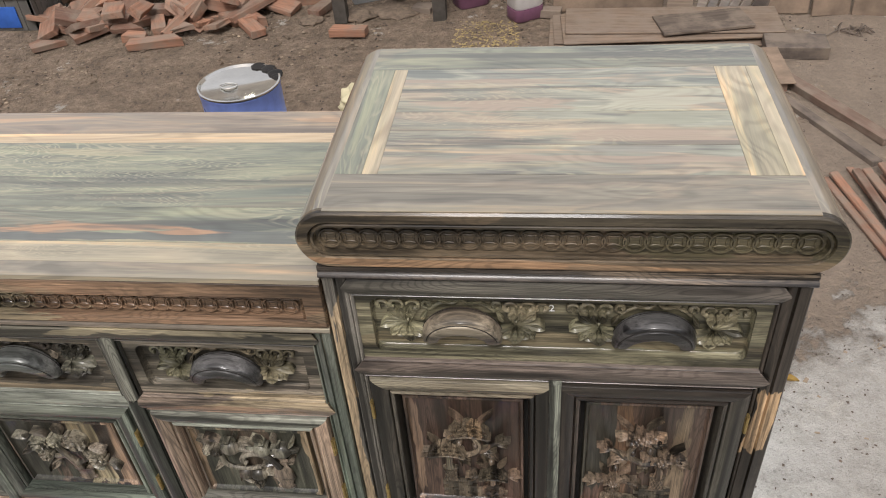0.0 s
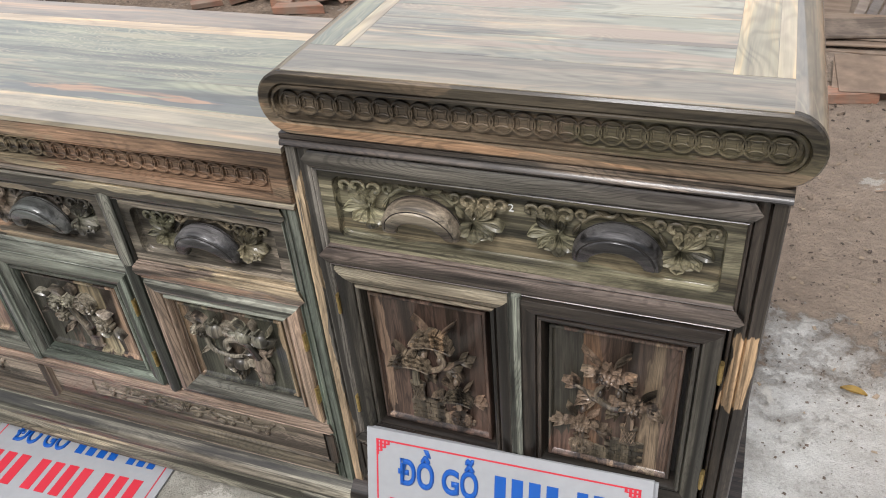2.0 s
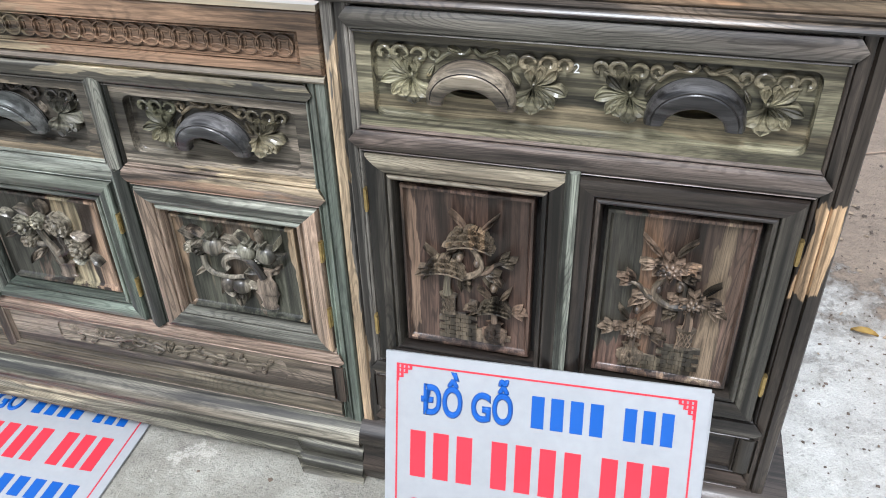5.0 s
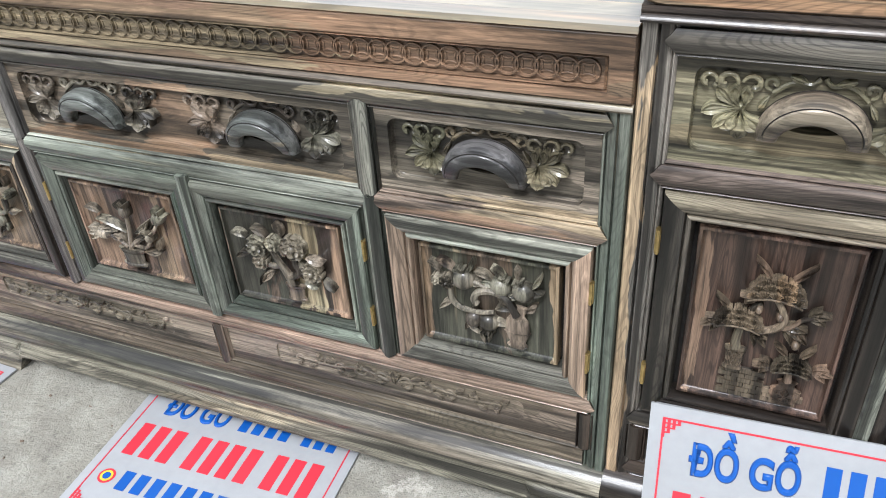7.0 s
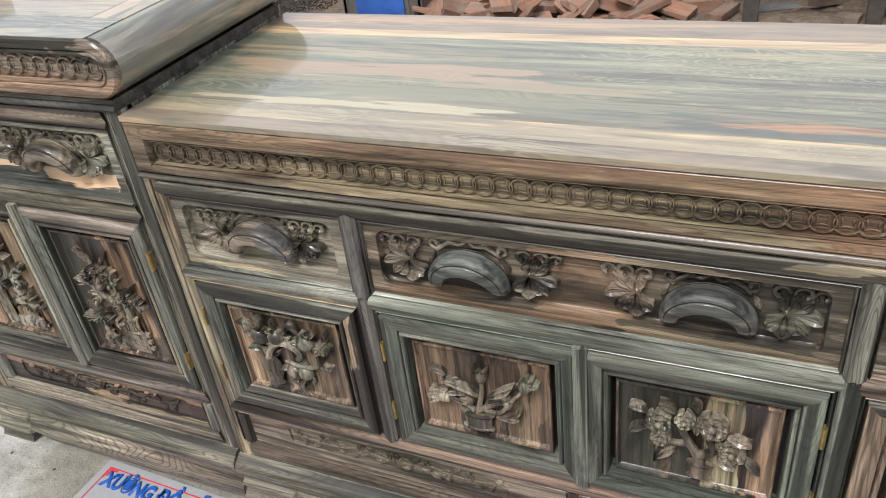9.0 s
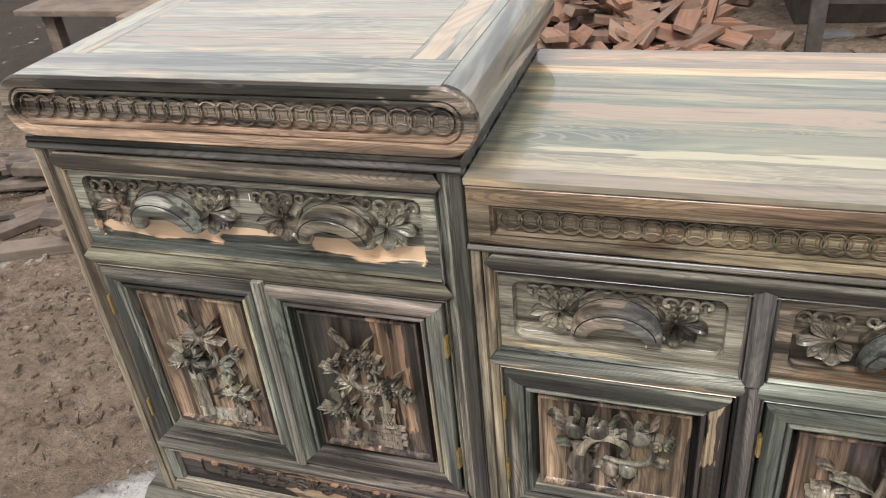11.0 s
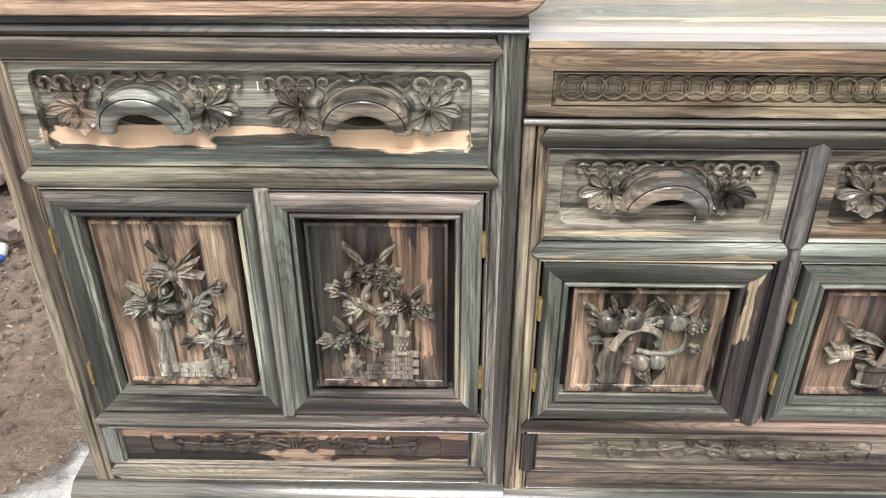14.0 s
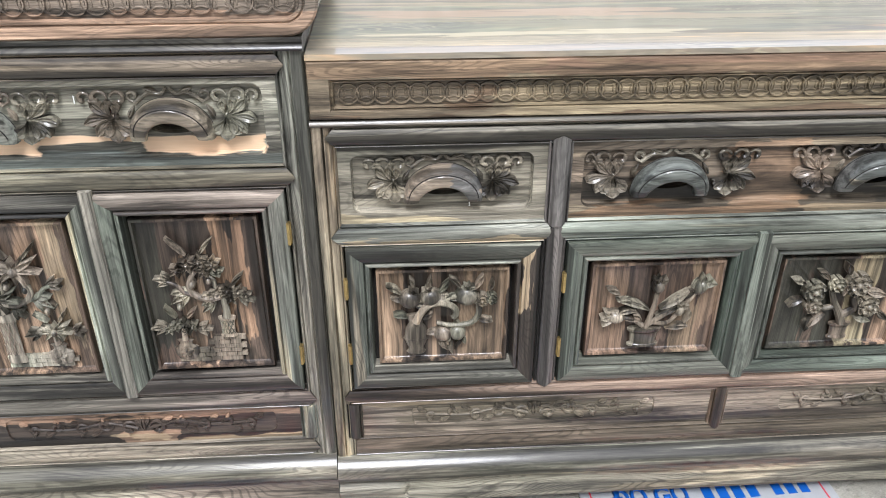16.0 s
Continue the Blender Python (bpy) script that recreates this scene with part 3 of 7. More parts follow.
# ---- the cabinets ----
def hump(z0, z1, deep=0.010, top=-0.005, bead=0.004):
    """The section of a rail: a bead at each edge and a broad rounded ridge between."""
    h = z1 - z0
    b = min(bead, h * 0.16)
    pts = [(z0, deep), (z0 + 0.0005, 0.002), (z0 + b * 0.5, -0.0005), (z0 + b, 0.0015), (z0 + b * 1.25, 0.0065)]
    for k in range(7):
        u = k / 6
        pts.append((z0 + b * 1.4 + (h - 2.8 * b) * u, 0.0025 + (top - 0.0025) * math.sin(math.pi * (0.12 + 0.76 * u)) ** 0.8))
    pts += [(z1 - b * 1.25, 0.0065), (z1 - b, 0.0015), (z1 - b * 0.5, -0.0005), (z1 - 0.0005, 0.002), (z1, deep)]
    return pts


def rail(name, x0, x1, z0, z1, mat, parent, point=0.9, axis="x", label="", top=-0.005):
    """A rail whose ridge runs out to a point over the stile at each end."""
    mid, half = (z0 + z1) / 2, (z1 - z0) / 2
    ends = (lambda s: -(half - abs(s - mid)) * point) if point else None
    bm = B()
    strip(bm, hump(z0, z1, top=top), x0, x1, axis, ends, ends)
    return part(name, bm, mat, parent, label)


def stile(name, x0, x1, z0, z1, mat, parent, inner):
    """An upright with beads; inner is the side (+1 right, -1 left) on which it slopes to the field."""
    w = x1 - x0
    pr = [(0, 0.006), (0.0012, 0.001), (0.003, -0.001), (w * 0.42, -0.0015), (w * 0.47, 0.005), (w * 0.52, -0.001), (w * 0.56, -0.0005),
          (w * 0.82, 0.0035), (w * 0.85, 0.0065), (w * 0.89, 0.001), (w * 0.94, 0.0015), (w * 0.985, 0.004), (w, 0.010)]
    prof = [(x0 + d, y) for d, y in pr] if inner > 0 else [(x1 - d, y) for d, y in reversed(pr)]
    bm = B()
    strip(bm, prof, z0, z1, "z", back=0.03)
    return part(name, bm, mat, parent)


def door(cab, x0, x1, z0, z1, mats, panel_mat, relief_mat, hinge, carve, seed):
    """A mitred frame round a carved panel; mats: top, bottom, left, right."""
    x0, x1, z0, z1 = x0 + 0.0015, x1 - 0.0015, z0 + 0.0015, z1 - 0.0015
    # near-black sheet puts the shade of the panel gap into its colour
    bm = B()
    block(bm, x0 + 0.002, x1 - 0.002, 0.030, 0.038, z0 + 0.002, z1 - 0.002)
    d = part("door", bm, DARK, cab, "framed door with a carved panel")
    fw = 0.039
    pr = [(0.0, 0.020), (0.0, -0.001), (0.0015, -0.0045), (0.006, -0.006), (0.012, -0.006), (0.019, -0.0045), (0.0262, -0.0005), (0.0280, 0.0055),
          (0.0298, -0.0008), (0.0325, -0.0022), (0.0352, -0.001), (0.0366, 0.004), (0.0378, 0.012), (fw, 0.0285)]
    tm, bmm, lm, rm = mats
    b = B()
    strip(b, [(z1 - s, y) for s, y in reversed(pr)], x0, x1, "x", lambda s: z1 - s, lambda s: z1 - s, 0.029)
    part("top_rail", b, tm, d)
    b = B()
    strip(b, [(z0 + s, y) for s, y in pr], x0, x1, "x", lambda s: s - z0, lambda s: s - z0, 0.029)
    part("bottom_rail", b, bmm, d)
    b = B()
    strip(b, [(x0 + s, y) for s, y in pr], z0, z1, "z", lambda s: s - x0, lambda s: s - x0, 0.029)
    part("door_stile", b, lm, d)
    b = B()
    strip(b, [(x1 - s, y) for s, y in reversed(pr)], z0, z1, "z", lambda s: x1 - s, lambda s: x1 - s, 0.029)
    part("door_stile", b, rm, d)
    # the panel stands in a dark gap and has a raised rim
    g = fw + 0.0060
    px0, px1, pz0, pz1 = x0 + g, x1 - g, z0 + g, z1 - g
    b = B()
    rim = 0.007
    def ring(i, y):
        return [b.verts.new(c) for c in ((px0 + i, y, pz0 + i), (px1 - i, y, pz0 + i), (px1 - i, y, pz1 - i), (px0 + i, y, pz1 - i))]
    rings = [ring(0, 0.0295), ring(0, 0.0075), ring(0.0012, 0.0055), ring(rim * 0.7, 0.0053), ring(rim, 0.0115), ring(rim + 0.003, 0.0137)]
    for p, q in zip(rings, rings[1:]):
        for k in range(4):
            b.faces.new((p[k], p[(k + 1) % 4], q[(k + 1) % 4], q[k]))
    b.faces.new(rings[-1])
    part("panel", b, panel_mat, d)
    carve(d, (px0 + px1) / 2, (pz0 + pz1) / 2, px1 - px0 - 0.026, pz1 - pz0 - 0.026, relief_mat, seed)
    for ob in d.children:
        if "relief" in ob.name:
            ob.location.y = 0.0035
    for zz in (z0 + 0.055, z1 - 0.055 - 0.034):
        b = B()
        hx = x0 - 0.0015 if hinge < 0 else x1 + 0.0015
        tube(b, [(hx, -0.0055, zz), (hx, -0.0055, zz + 0.036)], 0.0026, 8)
        block(b, hx - 0.0035, hx + 0.0035, -0.0045, 0.004, zz + 0.001, zz + 0.035)
        part("hinge", b, BRASS, d, "small brass hinge")
    return d


def field(name, x0, x1, z0, z1, mat, parent, y=0.0065, pocket=None, label="", hollows=()):
    """A flat board with a recessed pocket whose corners are notched."""
    bm = B()
    if not pocket:
        block(bm, x0, x1, y, y + 0.014, z0, z1)
        return part(name, bm, mat, parent, label)
    a0, a1, c0, c1, deep = pocket
    def outline(g, yy, r):
        pts = []
        for cx, cz, a in ((a0 + g, c0 + g, 0), (a1 - g, c0 + g, 90), (a1 - g, c1 - g, 180), (a0 + g, c1 - g, 270)):
            sx, sz = (1 if cx < (a0 + a1) / 2 else -1), (1 if cz < (c0 + c1) / 2 else -1)
            arc = []
            for k in range(7):
                t = math.pi / 2 * k / 6
                arc.append((cx + sx * r * (1 - math.sin(t)), yy, cz + sz * r * (1 - math.cos(t))))
            if a in (0, 180):
                arc.reverse()
            pts += arc
        return [bm.verts.new(p) for p in pts]
    outer = [bm.verts.new(p) for p in ((x0, y, z0), (x1, y, z0), (x1, y, z1), (x0, y, z1))]
    back = [bm.verts.new((p.co.x, y + 0.022, p.co.z)) for p in outer]
    r0, r1, r2 = outline(0, y, 0.014), outline(0.001, y + deep * 0.85, 0.0135), outline(0.003, y + deep, 0.012)
    n = len(r0)
    for p, q in ((r0, r1), (r1, r2)):
        for k in range(n):
            bm.faces.new((p[k], p[(k + 1) % n], q[(k + 1) % n], q[k]))
    if hollows:
        loops = [r2]
        for hx, hz in hollows:
            mouth = [bm.verts.new((hx + 0.036 * math.cos(2 * math.pi * k / 24), y + deep, hz + 0.011 * math.sin(2 * math.pi * k / 24))) for k in range(24)]
            inner = [bm.verts.new((hx + 0.9 * (v.co.x - hx), y + 0.042, hz + 0.9 * (v.co.z - hz))) for v in mouth]
            for k in range(24):
                bm.faces.new((mouth[k], mouth[(k + 1) % 24], inner[(k + 1) % 24], inner[k]))
            bm.faces.new(inner)
            loops.append(mouth)
        edges = []
        for lp in loops:
            for k in range(len(lp)):
                e = bm.edges.get((lp[k], lp[(k + 1) % len(lp)]))
                edges.append(e or bm.edges.new((lp[k], lp[(k + 1) % len(lp)])))
        bmesh.ops.triangle_fill(bm, use_beauty=True, use_dissolve=False, edges=edges)
    else:
        bm.faces.new(r2)
    s = n // 4
    for k in range(4):
        arc = r0[k * s:(k + 1) * s]
        for p, q in zip(arc, arc[1:]):
            bm.faces.new((outer[k], p, q))
        bm.faces.new((outer[k], arc[-1], r0[((k + 1) * s) % n], outer[(k + 1) % 4]))
        bm.faces.new((outer[k], outer[(k + 1) % 4], back[(k + 1) % 4], back[k]))
    return part(name, bm, mat, parent, label)


def handle(parent, cx, cz, mat, span=0.118, label=""):
    """A carved arched pull: a thick band bowed out from the drawer, with a groove along it."""
    bm = B()
    n, m = 34, 24
    rings = []
    base = cz - 0.036
    for i in range(n + 1):
        u = -1 + 2 * i / n
        a = u * radians(93)
        mx, mz = span / 2 - 0.0120, 0.0432
        px, pz = cx + mx * math.sin(a), base + mz * math.cos(a)
        nx_, nz_ = math.sin(a) / mx, math.cos(a) / mz
        k_ = math.hypot(nx_, nz_)
        nx_, nz_ = nx_ / k_, nz_ / k_
        thick = 0.0112 + 0.0034 * (1 - u * u)
        front = 0.004 - 0.017 * (1 - abs(u) ** 2.2) - 0.006
        yc, deep = (0.0185 + front) / 2, (0.0185 - front) / 2
        ring = []
        for k in range(m):
            t = 2 * math.pi * k / m
            ct, st = math.cos(t), math.sin(t)
            g = 0.0015 if k == 4 else 0.0
            e = thick * math.copysign(abs(ct) ** 0.6, ct) - g
            d = deep * math.copysign(abs(st) ** 0.6, st)
            roll = 0.003 * st
            ring.append(bm.verts.new((px + nx_ * (e - roll), yc - d + g * 0.6, pz + nz_ * (e - roll))))
        rings.append(ring)
    for p, q in zip(rings, rings[1:]):
        for k in range(m):
            bm.faces.new((p[k], p[(k + 1) % m], q[(k + 1) % m], q[k]))
    bm.faces.new(rings[0])
    bm.faces.new(list(reversed(rings[-1])))
    cores = [[v.co.copy() for v in ring] for ring in rings]
    h = part("handle", bm, mat, parent, label, 35)
    # thin near-black tubes paint the shade of the grooves onto the pull
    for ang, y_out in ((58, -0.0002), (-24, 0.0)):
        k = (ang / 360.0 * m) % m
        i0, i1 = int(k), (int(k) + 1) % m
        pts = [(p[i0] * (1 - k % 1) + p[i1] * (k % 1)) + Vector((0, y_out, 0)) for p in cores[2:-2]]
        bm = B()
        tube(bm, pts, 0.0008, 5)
        part("groove", bm, DARK, h, "near-black line painting the groove's shade along the pull")
    return h


def coin_chain(parent, x0, x1, zc, h, mat, y, name="coin_moulding"):
    """A run of interlaced carved rings with a square hole in each."""
    bm = B()
    r = h * 0.5
    step = r * 1.6
    n = max(1, int(round((x1 - x0 - 2 * r) / step)))
    step = (x1 - x0 - 2 * r) / n
    for k in range(n + 1):
        cx = x0 + r + step * k
        ro, ri, seg = r, r * 0.82, 22
        loops = []
        for rad, yy in ((ro, y), (ro * 0.97, y - 0.0042), (ri * 1.05, y - 0.0042), (ri, y)):
            loops.append([bm.verts.new((cx + rad * math.sin(2 * math.pi * i / seg), yy - (0.0006 if k % 2 else 0), zc + rad * math.cos(2 * math.pi * i / seg))) for i in range(seg)])
        for p, q in zip(loops, loops[1:]):
            for i in range(seg):
                bm.faces.new((p[i], p[(i + 1) % seg], q[(i + 1) % seg], q[i]))
        # concave square between the ring's halves
        for sx, sz in ((1, 0), (-1, 0), (0, 1), (0, -1)):
            pts = []
            for i in range(6):
                u = -1 + 2 * i / 5
                bow = 0.36 * r + 0.14 * r * u * u
                a, b = (sx * bow, u * 0.50 * r) if sx else (u * 0.50 * r, sz * bow)
                pts.append((cx + a, y - 0.0008, zc + b))
            tube(bm, pts, 0.0012, 5)
    return part(name, bm, mat, parent, "carved chain of interlaced coin rings")


# ---- carved reliefs ----
def leaf(bm, x, z, ang, length, width, y=0.004, lift=0.006, curl=0.0):
    """A pointed leaf in relief with a sunk midrib; ang in degrees, 0 to the right."""
    a = radians(ang)
    n = 7
    rows = []
    for i in range(n + 1):
        u = i / n
        aa = a + curl * u
        w = width * math.sin(math.pi * (0.06 + 0.88 * u ** 1.35)) ** 0.8
        cx, cz = x + length * u * math.cos(a + curl * u * 0.6), z + length * u * math.sin(a + curl * u * 0.6)
        hgt = lift * (0.45 + 0.75 * math.sin(math.pi * u * 0.85))
        row = []
        for s, dy in ((-1, 0.15), (-0.62, 0.85), (-0.15, 0.9), (0, 0.62), (0.15, 0.9), (0.62, 0.85), (1, 0.15)):
            row.append(bm.verts.new((cx - math.sin(aa) * s * w / 2, y + 0.003 - hgt * dy - 0.0016, cz + math.cos(aa) * s * w / 2)))
        rows.append(row)
    for p, q in zip(rows, rows[1:]):
        for k in range(6):
            bm.faces.new((p[k], p[k + 1], q[k + 1], q[k]))
    # skirt down into the ground of the carving
    rim = [r[0] for r in rows] + rows[-1][1:] + [r[-1] for r in reversed(rows[:-1])] + list(reversed(rows[0][1:-1]))
    low = [bm.verts.new((v.co.x, y + 0.0105, v.co.z)) for v in rim]
    for k in range(len(rim)):
        j = (k + 1) % len(rim)
        bm.faces.new((rim[k], rim[j], low[j], low[k]))


def bud(bm, x, z, rx, rz, y=0.004, out=0.006, ang=0.0, n=12, m=5):
    """A dome in relief."""
    a = radians(ang)
    rows = []
    for i in range(-1, m + 1):
        t = math.pi / 2 * max(i, 0) / m
        rows.append([bm.verts.new((x + (rx * math.cos(t) + 1e-5) * math.cos(2 * math.pi * k / n) * math.cos(a) - (rz * math.cos(t) + 1e-5) * math.sin(2 * math.pi * k / n) * math.sin(a),
                                   y + (0.0105 if i < 0 else 0.003) - (out + 0.002) * math.sin(t),
                                   z + (rx * math.cos(t) + 1e-5) * math.cos(2 * math.pi * k / n) * math.sin(a) + (rz * math.cos(t) + 1e-5) * math.sin(2 * math.pi * k / n) * math.cos(a))) for k in range(n)])
    for p, q in zip(rows, rows[1:]):
        for k in range(n):
            bm.faces.new((p[k], p[(k + 1) % n], q[(k + 1) % n], q[k]))
    bm.faces.new(rows[-1])


def stem(bm, pts, r0, r1, y=0.003, n=7):
    """A twig through pts (x, z), smoothed, thinning from r0 to r1."""
    out = []
    P = [Vector((p[0], 0, p[1])) for p in pts]
    P = [P[0]] + P + [P[-1]]
    for i in range(1, len(P) - 2):
        for k in range(6):
            t = k / 6
            out.append(0.5 * ((2 * P[i]) + (P[i + 1] - P[i - 1]) * t + (2 * P[i - 1] - 5 * P[i] + 4 * P[i + 1] - P[i + 2]) * t * t + (3 * P[i] - P[i - 1] - 3 * P[i + 1] + P[i + 2]) * t ** 3))
    out.append(P[-1])
    k = len(out) - 1
    tube(bm, [(p.x, y, p.z) for p in out], [r0 + (r1 - r0) * i / k for i in range(k + 1)], n)


def curl(bm, x, z, r, start, turns=0.8, y=0.003, thick=0.0032, hand=1):
    """A scroll that winds in to an eye."""
    n = 18
    pts, rad = [], []
    for i in range(n + 1):
        u = i / n
        a = radians(start) + hand * 2 * math.pi * turns * u
        rr = r * (1 - 0.62 * u)
        pts.append((x + rr * math.cos(a), y, z + rr * math.sin(a)))
        rad.append(thick * (0.55 + 0.75 * u))
    tube(bm, pts, rad, 7)


def palmette(bm, x, z, s, hand, y=0.006):
    """The spray of lobed leaves beside a pull, with curls above and a boss; hand +1 opens to the right."""
    bx, bz = x - 0.006 * hand * s, z + 0.003 * s
    A = lambda a: a if hand > 0 else 180 - a
    for a, ln, wd, cv in ((40, 0.030, 0.013, 0.9), (20, 0.042, 0.014, 0.6), (0, 0.048, 0.015, -0.3), (-20, 0.042, 0.015, -0.7), (-42, 0.032, 0.014, -0.9),
                          (-68, 0.036, 0.020, 0.4), (-92, 0.041, 0.022, 0.0), (-116, 0.036, 0.019, -0.4), (128, 0.026, 0.013, -0.9)):
        petal(bm, bx, bz, A(a), 0.96 * ln * s, 1.15 * wd * s, y - 0.0075, 0.0062, cv * hand, 0.5, 3.2 if a < -60 else 2.4)
    bud(bm, bx, bz, 0.0052 * s, 0.0052 * s, y - 0.005, 0.004)
    curl(bm, x - 0.016 * s * hand, z + 0.032 * s, 0.0120 * s, 10 if hand > 0 else 170, 0.78, y - 0.003, 0.0034, hand)
    curl(bm, x + 0.014 * s * hand, z + 0.033 * s, 0.0130 * s, 190 if hand > 0 else -10, 0.78, y - 0.003, 0.0036, -hand)
    curl(bm, x + 0.036 * s * hand, z + 0.033 * s, 0.0105 * s, 190 if hand > 0 else -10, 0.78, y - 0.003, 0.0032, -hand)
    stem(bm, [(bx, bz + 0.004), (x - 0.008 * hand * s, z + 0.014 * s), (x - 0.012 * hand * s, z + 0.024 * s)], 0.0034, 0.003, y - 0.001)
    stem(bm, [(bx, bz + 0.004), (x + 0.004 * hand * s, z + 0.016 * s), (x + 0.005 * hand * s, z + 0.028 * s)], 0.0034, 0.003, y - 0.001)
    stem(bm, [(bx + 0.01 * hand, bz + 0.008), (x + 0.018 * hand * s, z + 0.02 * s), (x + 0.030 * hand * s, z + 0.028 * s)], 0.003, 0.0026, y - 0.001)


def pull_carving(parent, cx, cz, mat, s=1.0, y=0.0185, wide=0.083):
    """The relief round one pull."""
    for hand in (1, -1):
        bm = B()
        palmette(bm, cx - hand * wide * s, cz + 0.001, s * 0.92, -hand, y)
        part("leaf_carving", bm, mat, parent)
    bm = B()
    for hand in (1, -1):
        stem(bm, [(cx + hand * 0.002, cz + 0.043), (cx + hand * 0.010, cz + 0.035), (cx + hand * 0.026, cz + 0.036), (cx + hand * 0.038, cz + 0.030), (cx + hand * 0.047, cz + 0.022)], 0.0028, 0.0034, y - 0.001)
        curl(bm, cx + hand * 0.049, cz + 0.033, 0.0085, -90, 0.85, y - 0.001, 0.0032, hand)
        leaf(bm, cx + hand * 0.012, cz + 0.035, 20 if hand > 0 else 160, 0.022, 0.009, y, 0.006)
        leaf(bm, cx + hand * 0.05, cz + 0.018, -60 if hand > 0 else 240, 0.02, 0.008, y, 0.006)
    part("scroll_carving", bm, mat, parent)


def foot_carving(parent, cx, cz, length, mat, y=0.010):
    """A low run of leafy scrolls."""
    bm = B()
    n = 5
    for hand in (1, -1):
        for k in range(n):
            u = (k + 0.6) / n
            x = cx + hand * u * length / 2
            r = 0.0155 * (1 - 0.45 * u)
            curl(bm, x, cz + (0.003 if k % 2 else -0.004), r, 180 if hand > 0 else 0, 0.9, y, 0.0046 * (1 - 0.35 * u), hand * (1 if k % 2 else -1))
            leaf(bm, x + hand * 0.006, cz + (0.006 if k % 2 == 0 else -0.008), (25 if k % 2 == 0 else -25) if hand > 0 else (155 if k % 2 == 0 else 205), 0.026 * (1 - 0.35 * u), 0.010, y, 0.006)
            leaf(bm, x - hand * 0.004, cz + (0.004 if k % 2 else -0.004), (60 if k % 2 else -60) if hand > 0 else (120 if k % 2 else 240), 0.016, 0.008, y, 0.006)
        stem(bm, [(cx + hand * 0.01, cz - 0.006), (cx + hand * length * 0.15, cz + 0.007), (cx + hand * length * 0.3, cz - 0.004), (cx + hand * length * 0.47, cz)], 0.004, 0.002, y)
    leaf(bm, cx, cz - 0.01, 90, 0.028, 0.014, y, 0.008)
    leaf(bm, cx, cz - 0.004, 60, 0.022, 0.010, y, 0.006)
    leaf(bm, cx, cz - 0.004, 120, 0.022, 0.010, y, 0.006)
    part("scroll_carving", bm, mat, parent)


def vase(bm, x, z, w, h, y=0.004, kind=0):
    shapes = {0: [(0.32, 0), (0.42, 0.06), (0.30, 0.14), (0.5, 0.4), (0.42, 0.68), (0.26, 0.8), (0.36, 0.92), (0.40, 1.0)],
              1: [(0.3, 0), (0.36, 0.08), (0.5, 0.35), (0.46, 0.6), (0.24, 0.78), (0.26, 0.9), (0.34, 1.0)],
              2: [(0.5, 0), (0.5, 0.10), (0.40, 0.16), (0.44, 0.8), (0.52, 0.86), (0.54, 1.0)]}
    lathe(bm, [(r * w, zz * h) for r, zz in shapes[kind]], 20, (x, y + 0.002, z), 0.34)
    for zz in (0.16, 0.5, 0.82):
        k = min(range(len(shapes[kind])), key=lambda i: abs(shapes[kind][i][1] - zz))
        lathe(bm, [(shapes[kind][k][0] * w * 1.04, -0.0012), (shapes[kind][k][0] * w * 1.08, 0), (shapes[kind][k][0] * w * 1.04, 0.0012)], 20, (x, y + 0.002, z + shapes[kind][k][1] * h), 0.36)


def brick_wall(parent, x0, z0, cols, mat, y=0.004, w=0.0125, h=0.0062):
    """A stepped little wall; cols: courses in each column."""
    bm = B()
    for i, c in enumerate(cols):
        for j in range(c):
            off = (w / 2 if j % 2 else 0)
            block(bm, x0 + i * w + off + 0.0005, x0 + (i + 1) * w + off - 0.0005, y + 0.001 - 0.0006 * ((i + j) % 3), y + 0.007, z0 + j * h + 0.0005, z0 + (j + 1) * h - 0.0005)
    part("brick_relief", bm, mat, parent)


def petal(bm, x, z, ang, length, width, y=0.0, lift=0.008, curl=0.0, cup=0.5, tip=0.8):
    """A hollowed petal that widens, then runs to a point, its edges and tip standing up."""
    a = radians(ang)
    n = 8
    rows = []
    for i in range(n + 1):
        u = i / n
        aa = a + curl * u
        w = width * max(0.06, math.sin(math.pi * (0.1 + 0.9 * u) ** tip))
        cx, cz = x + length * u * math.cos(a + curl * u * 0.6), z + length * u * math.sin(a + curl * u * 0.6)
        hgt = lift * (0.55 + 0.65 * u)
        row = []
        for s, dy in ((-1, 0.7), (-0.8, 1.0), (-0.3, 1 - cup), (0, 1 - cup * 0.7), (0.3, 1 - cup), (0.8, 1.0), (1, 0.7)):
            row.append(bm.verts.new((cx - math.sin(aa) * s * w / 2, y + 0.002 - hgt * dy, cz + math.cos(aa) * s * w / 2)))
        rows.append(row)
    for p, q in zip(rows, rows[1:]):
        for k in range(6):
            bm.faces.new((p[k], p[k + 1], q[k + 1], q[k]))
    rim = [r[0] for r in rows] + rows[-1][1:] + [r[-1] for r in reversed(rows[:-1])] + list(reversed(rows[0][1:-1]))
    low = [bm.verts.new((v.co.x, y + 0.0105, v.co.z)) for v in rim]
    for k in range(len(rim)):
        j = (k + 1) % len(rim)
        bm.faces.new((rim[k], rim[j], low[j], low[k]))


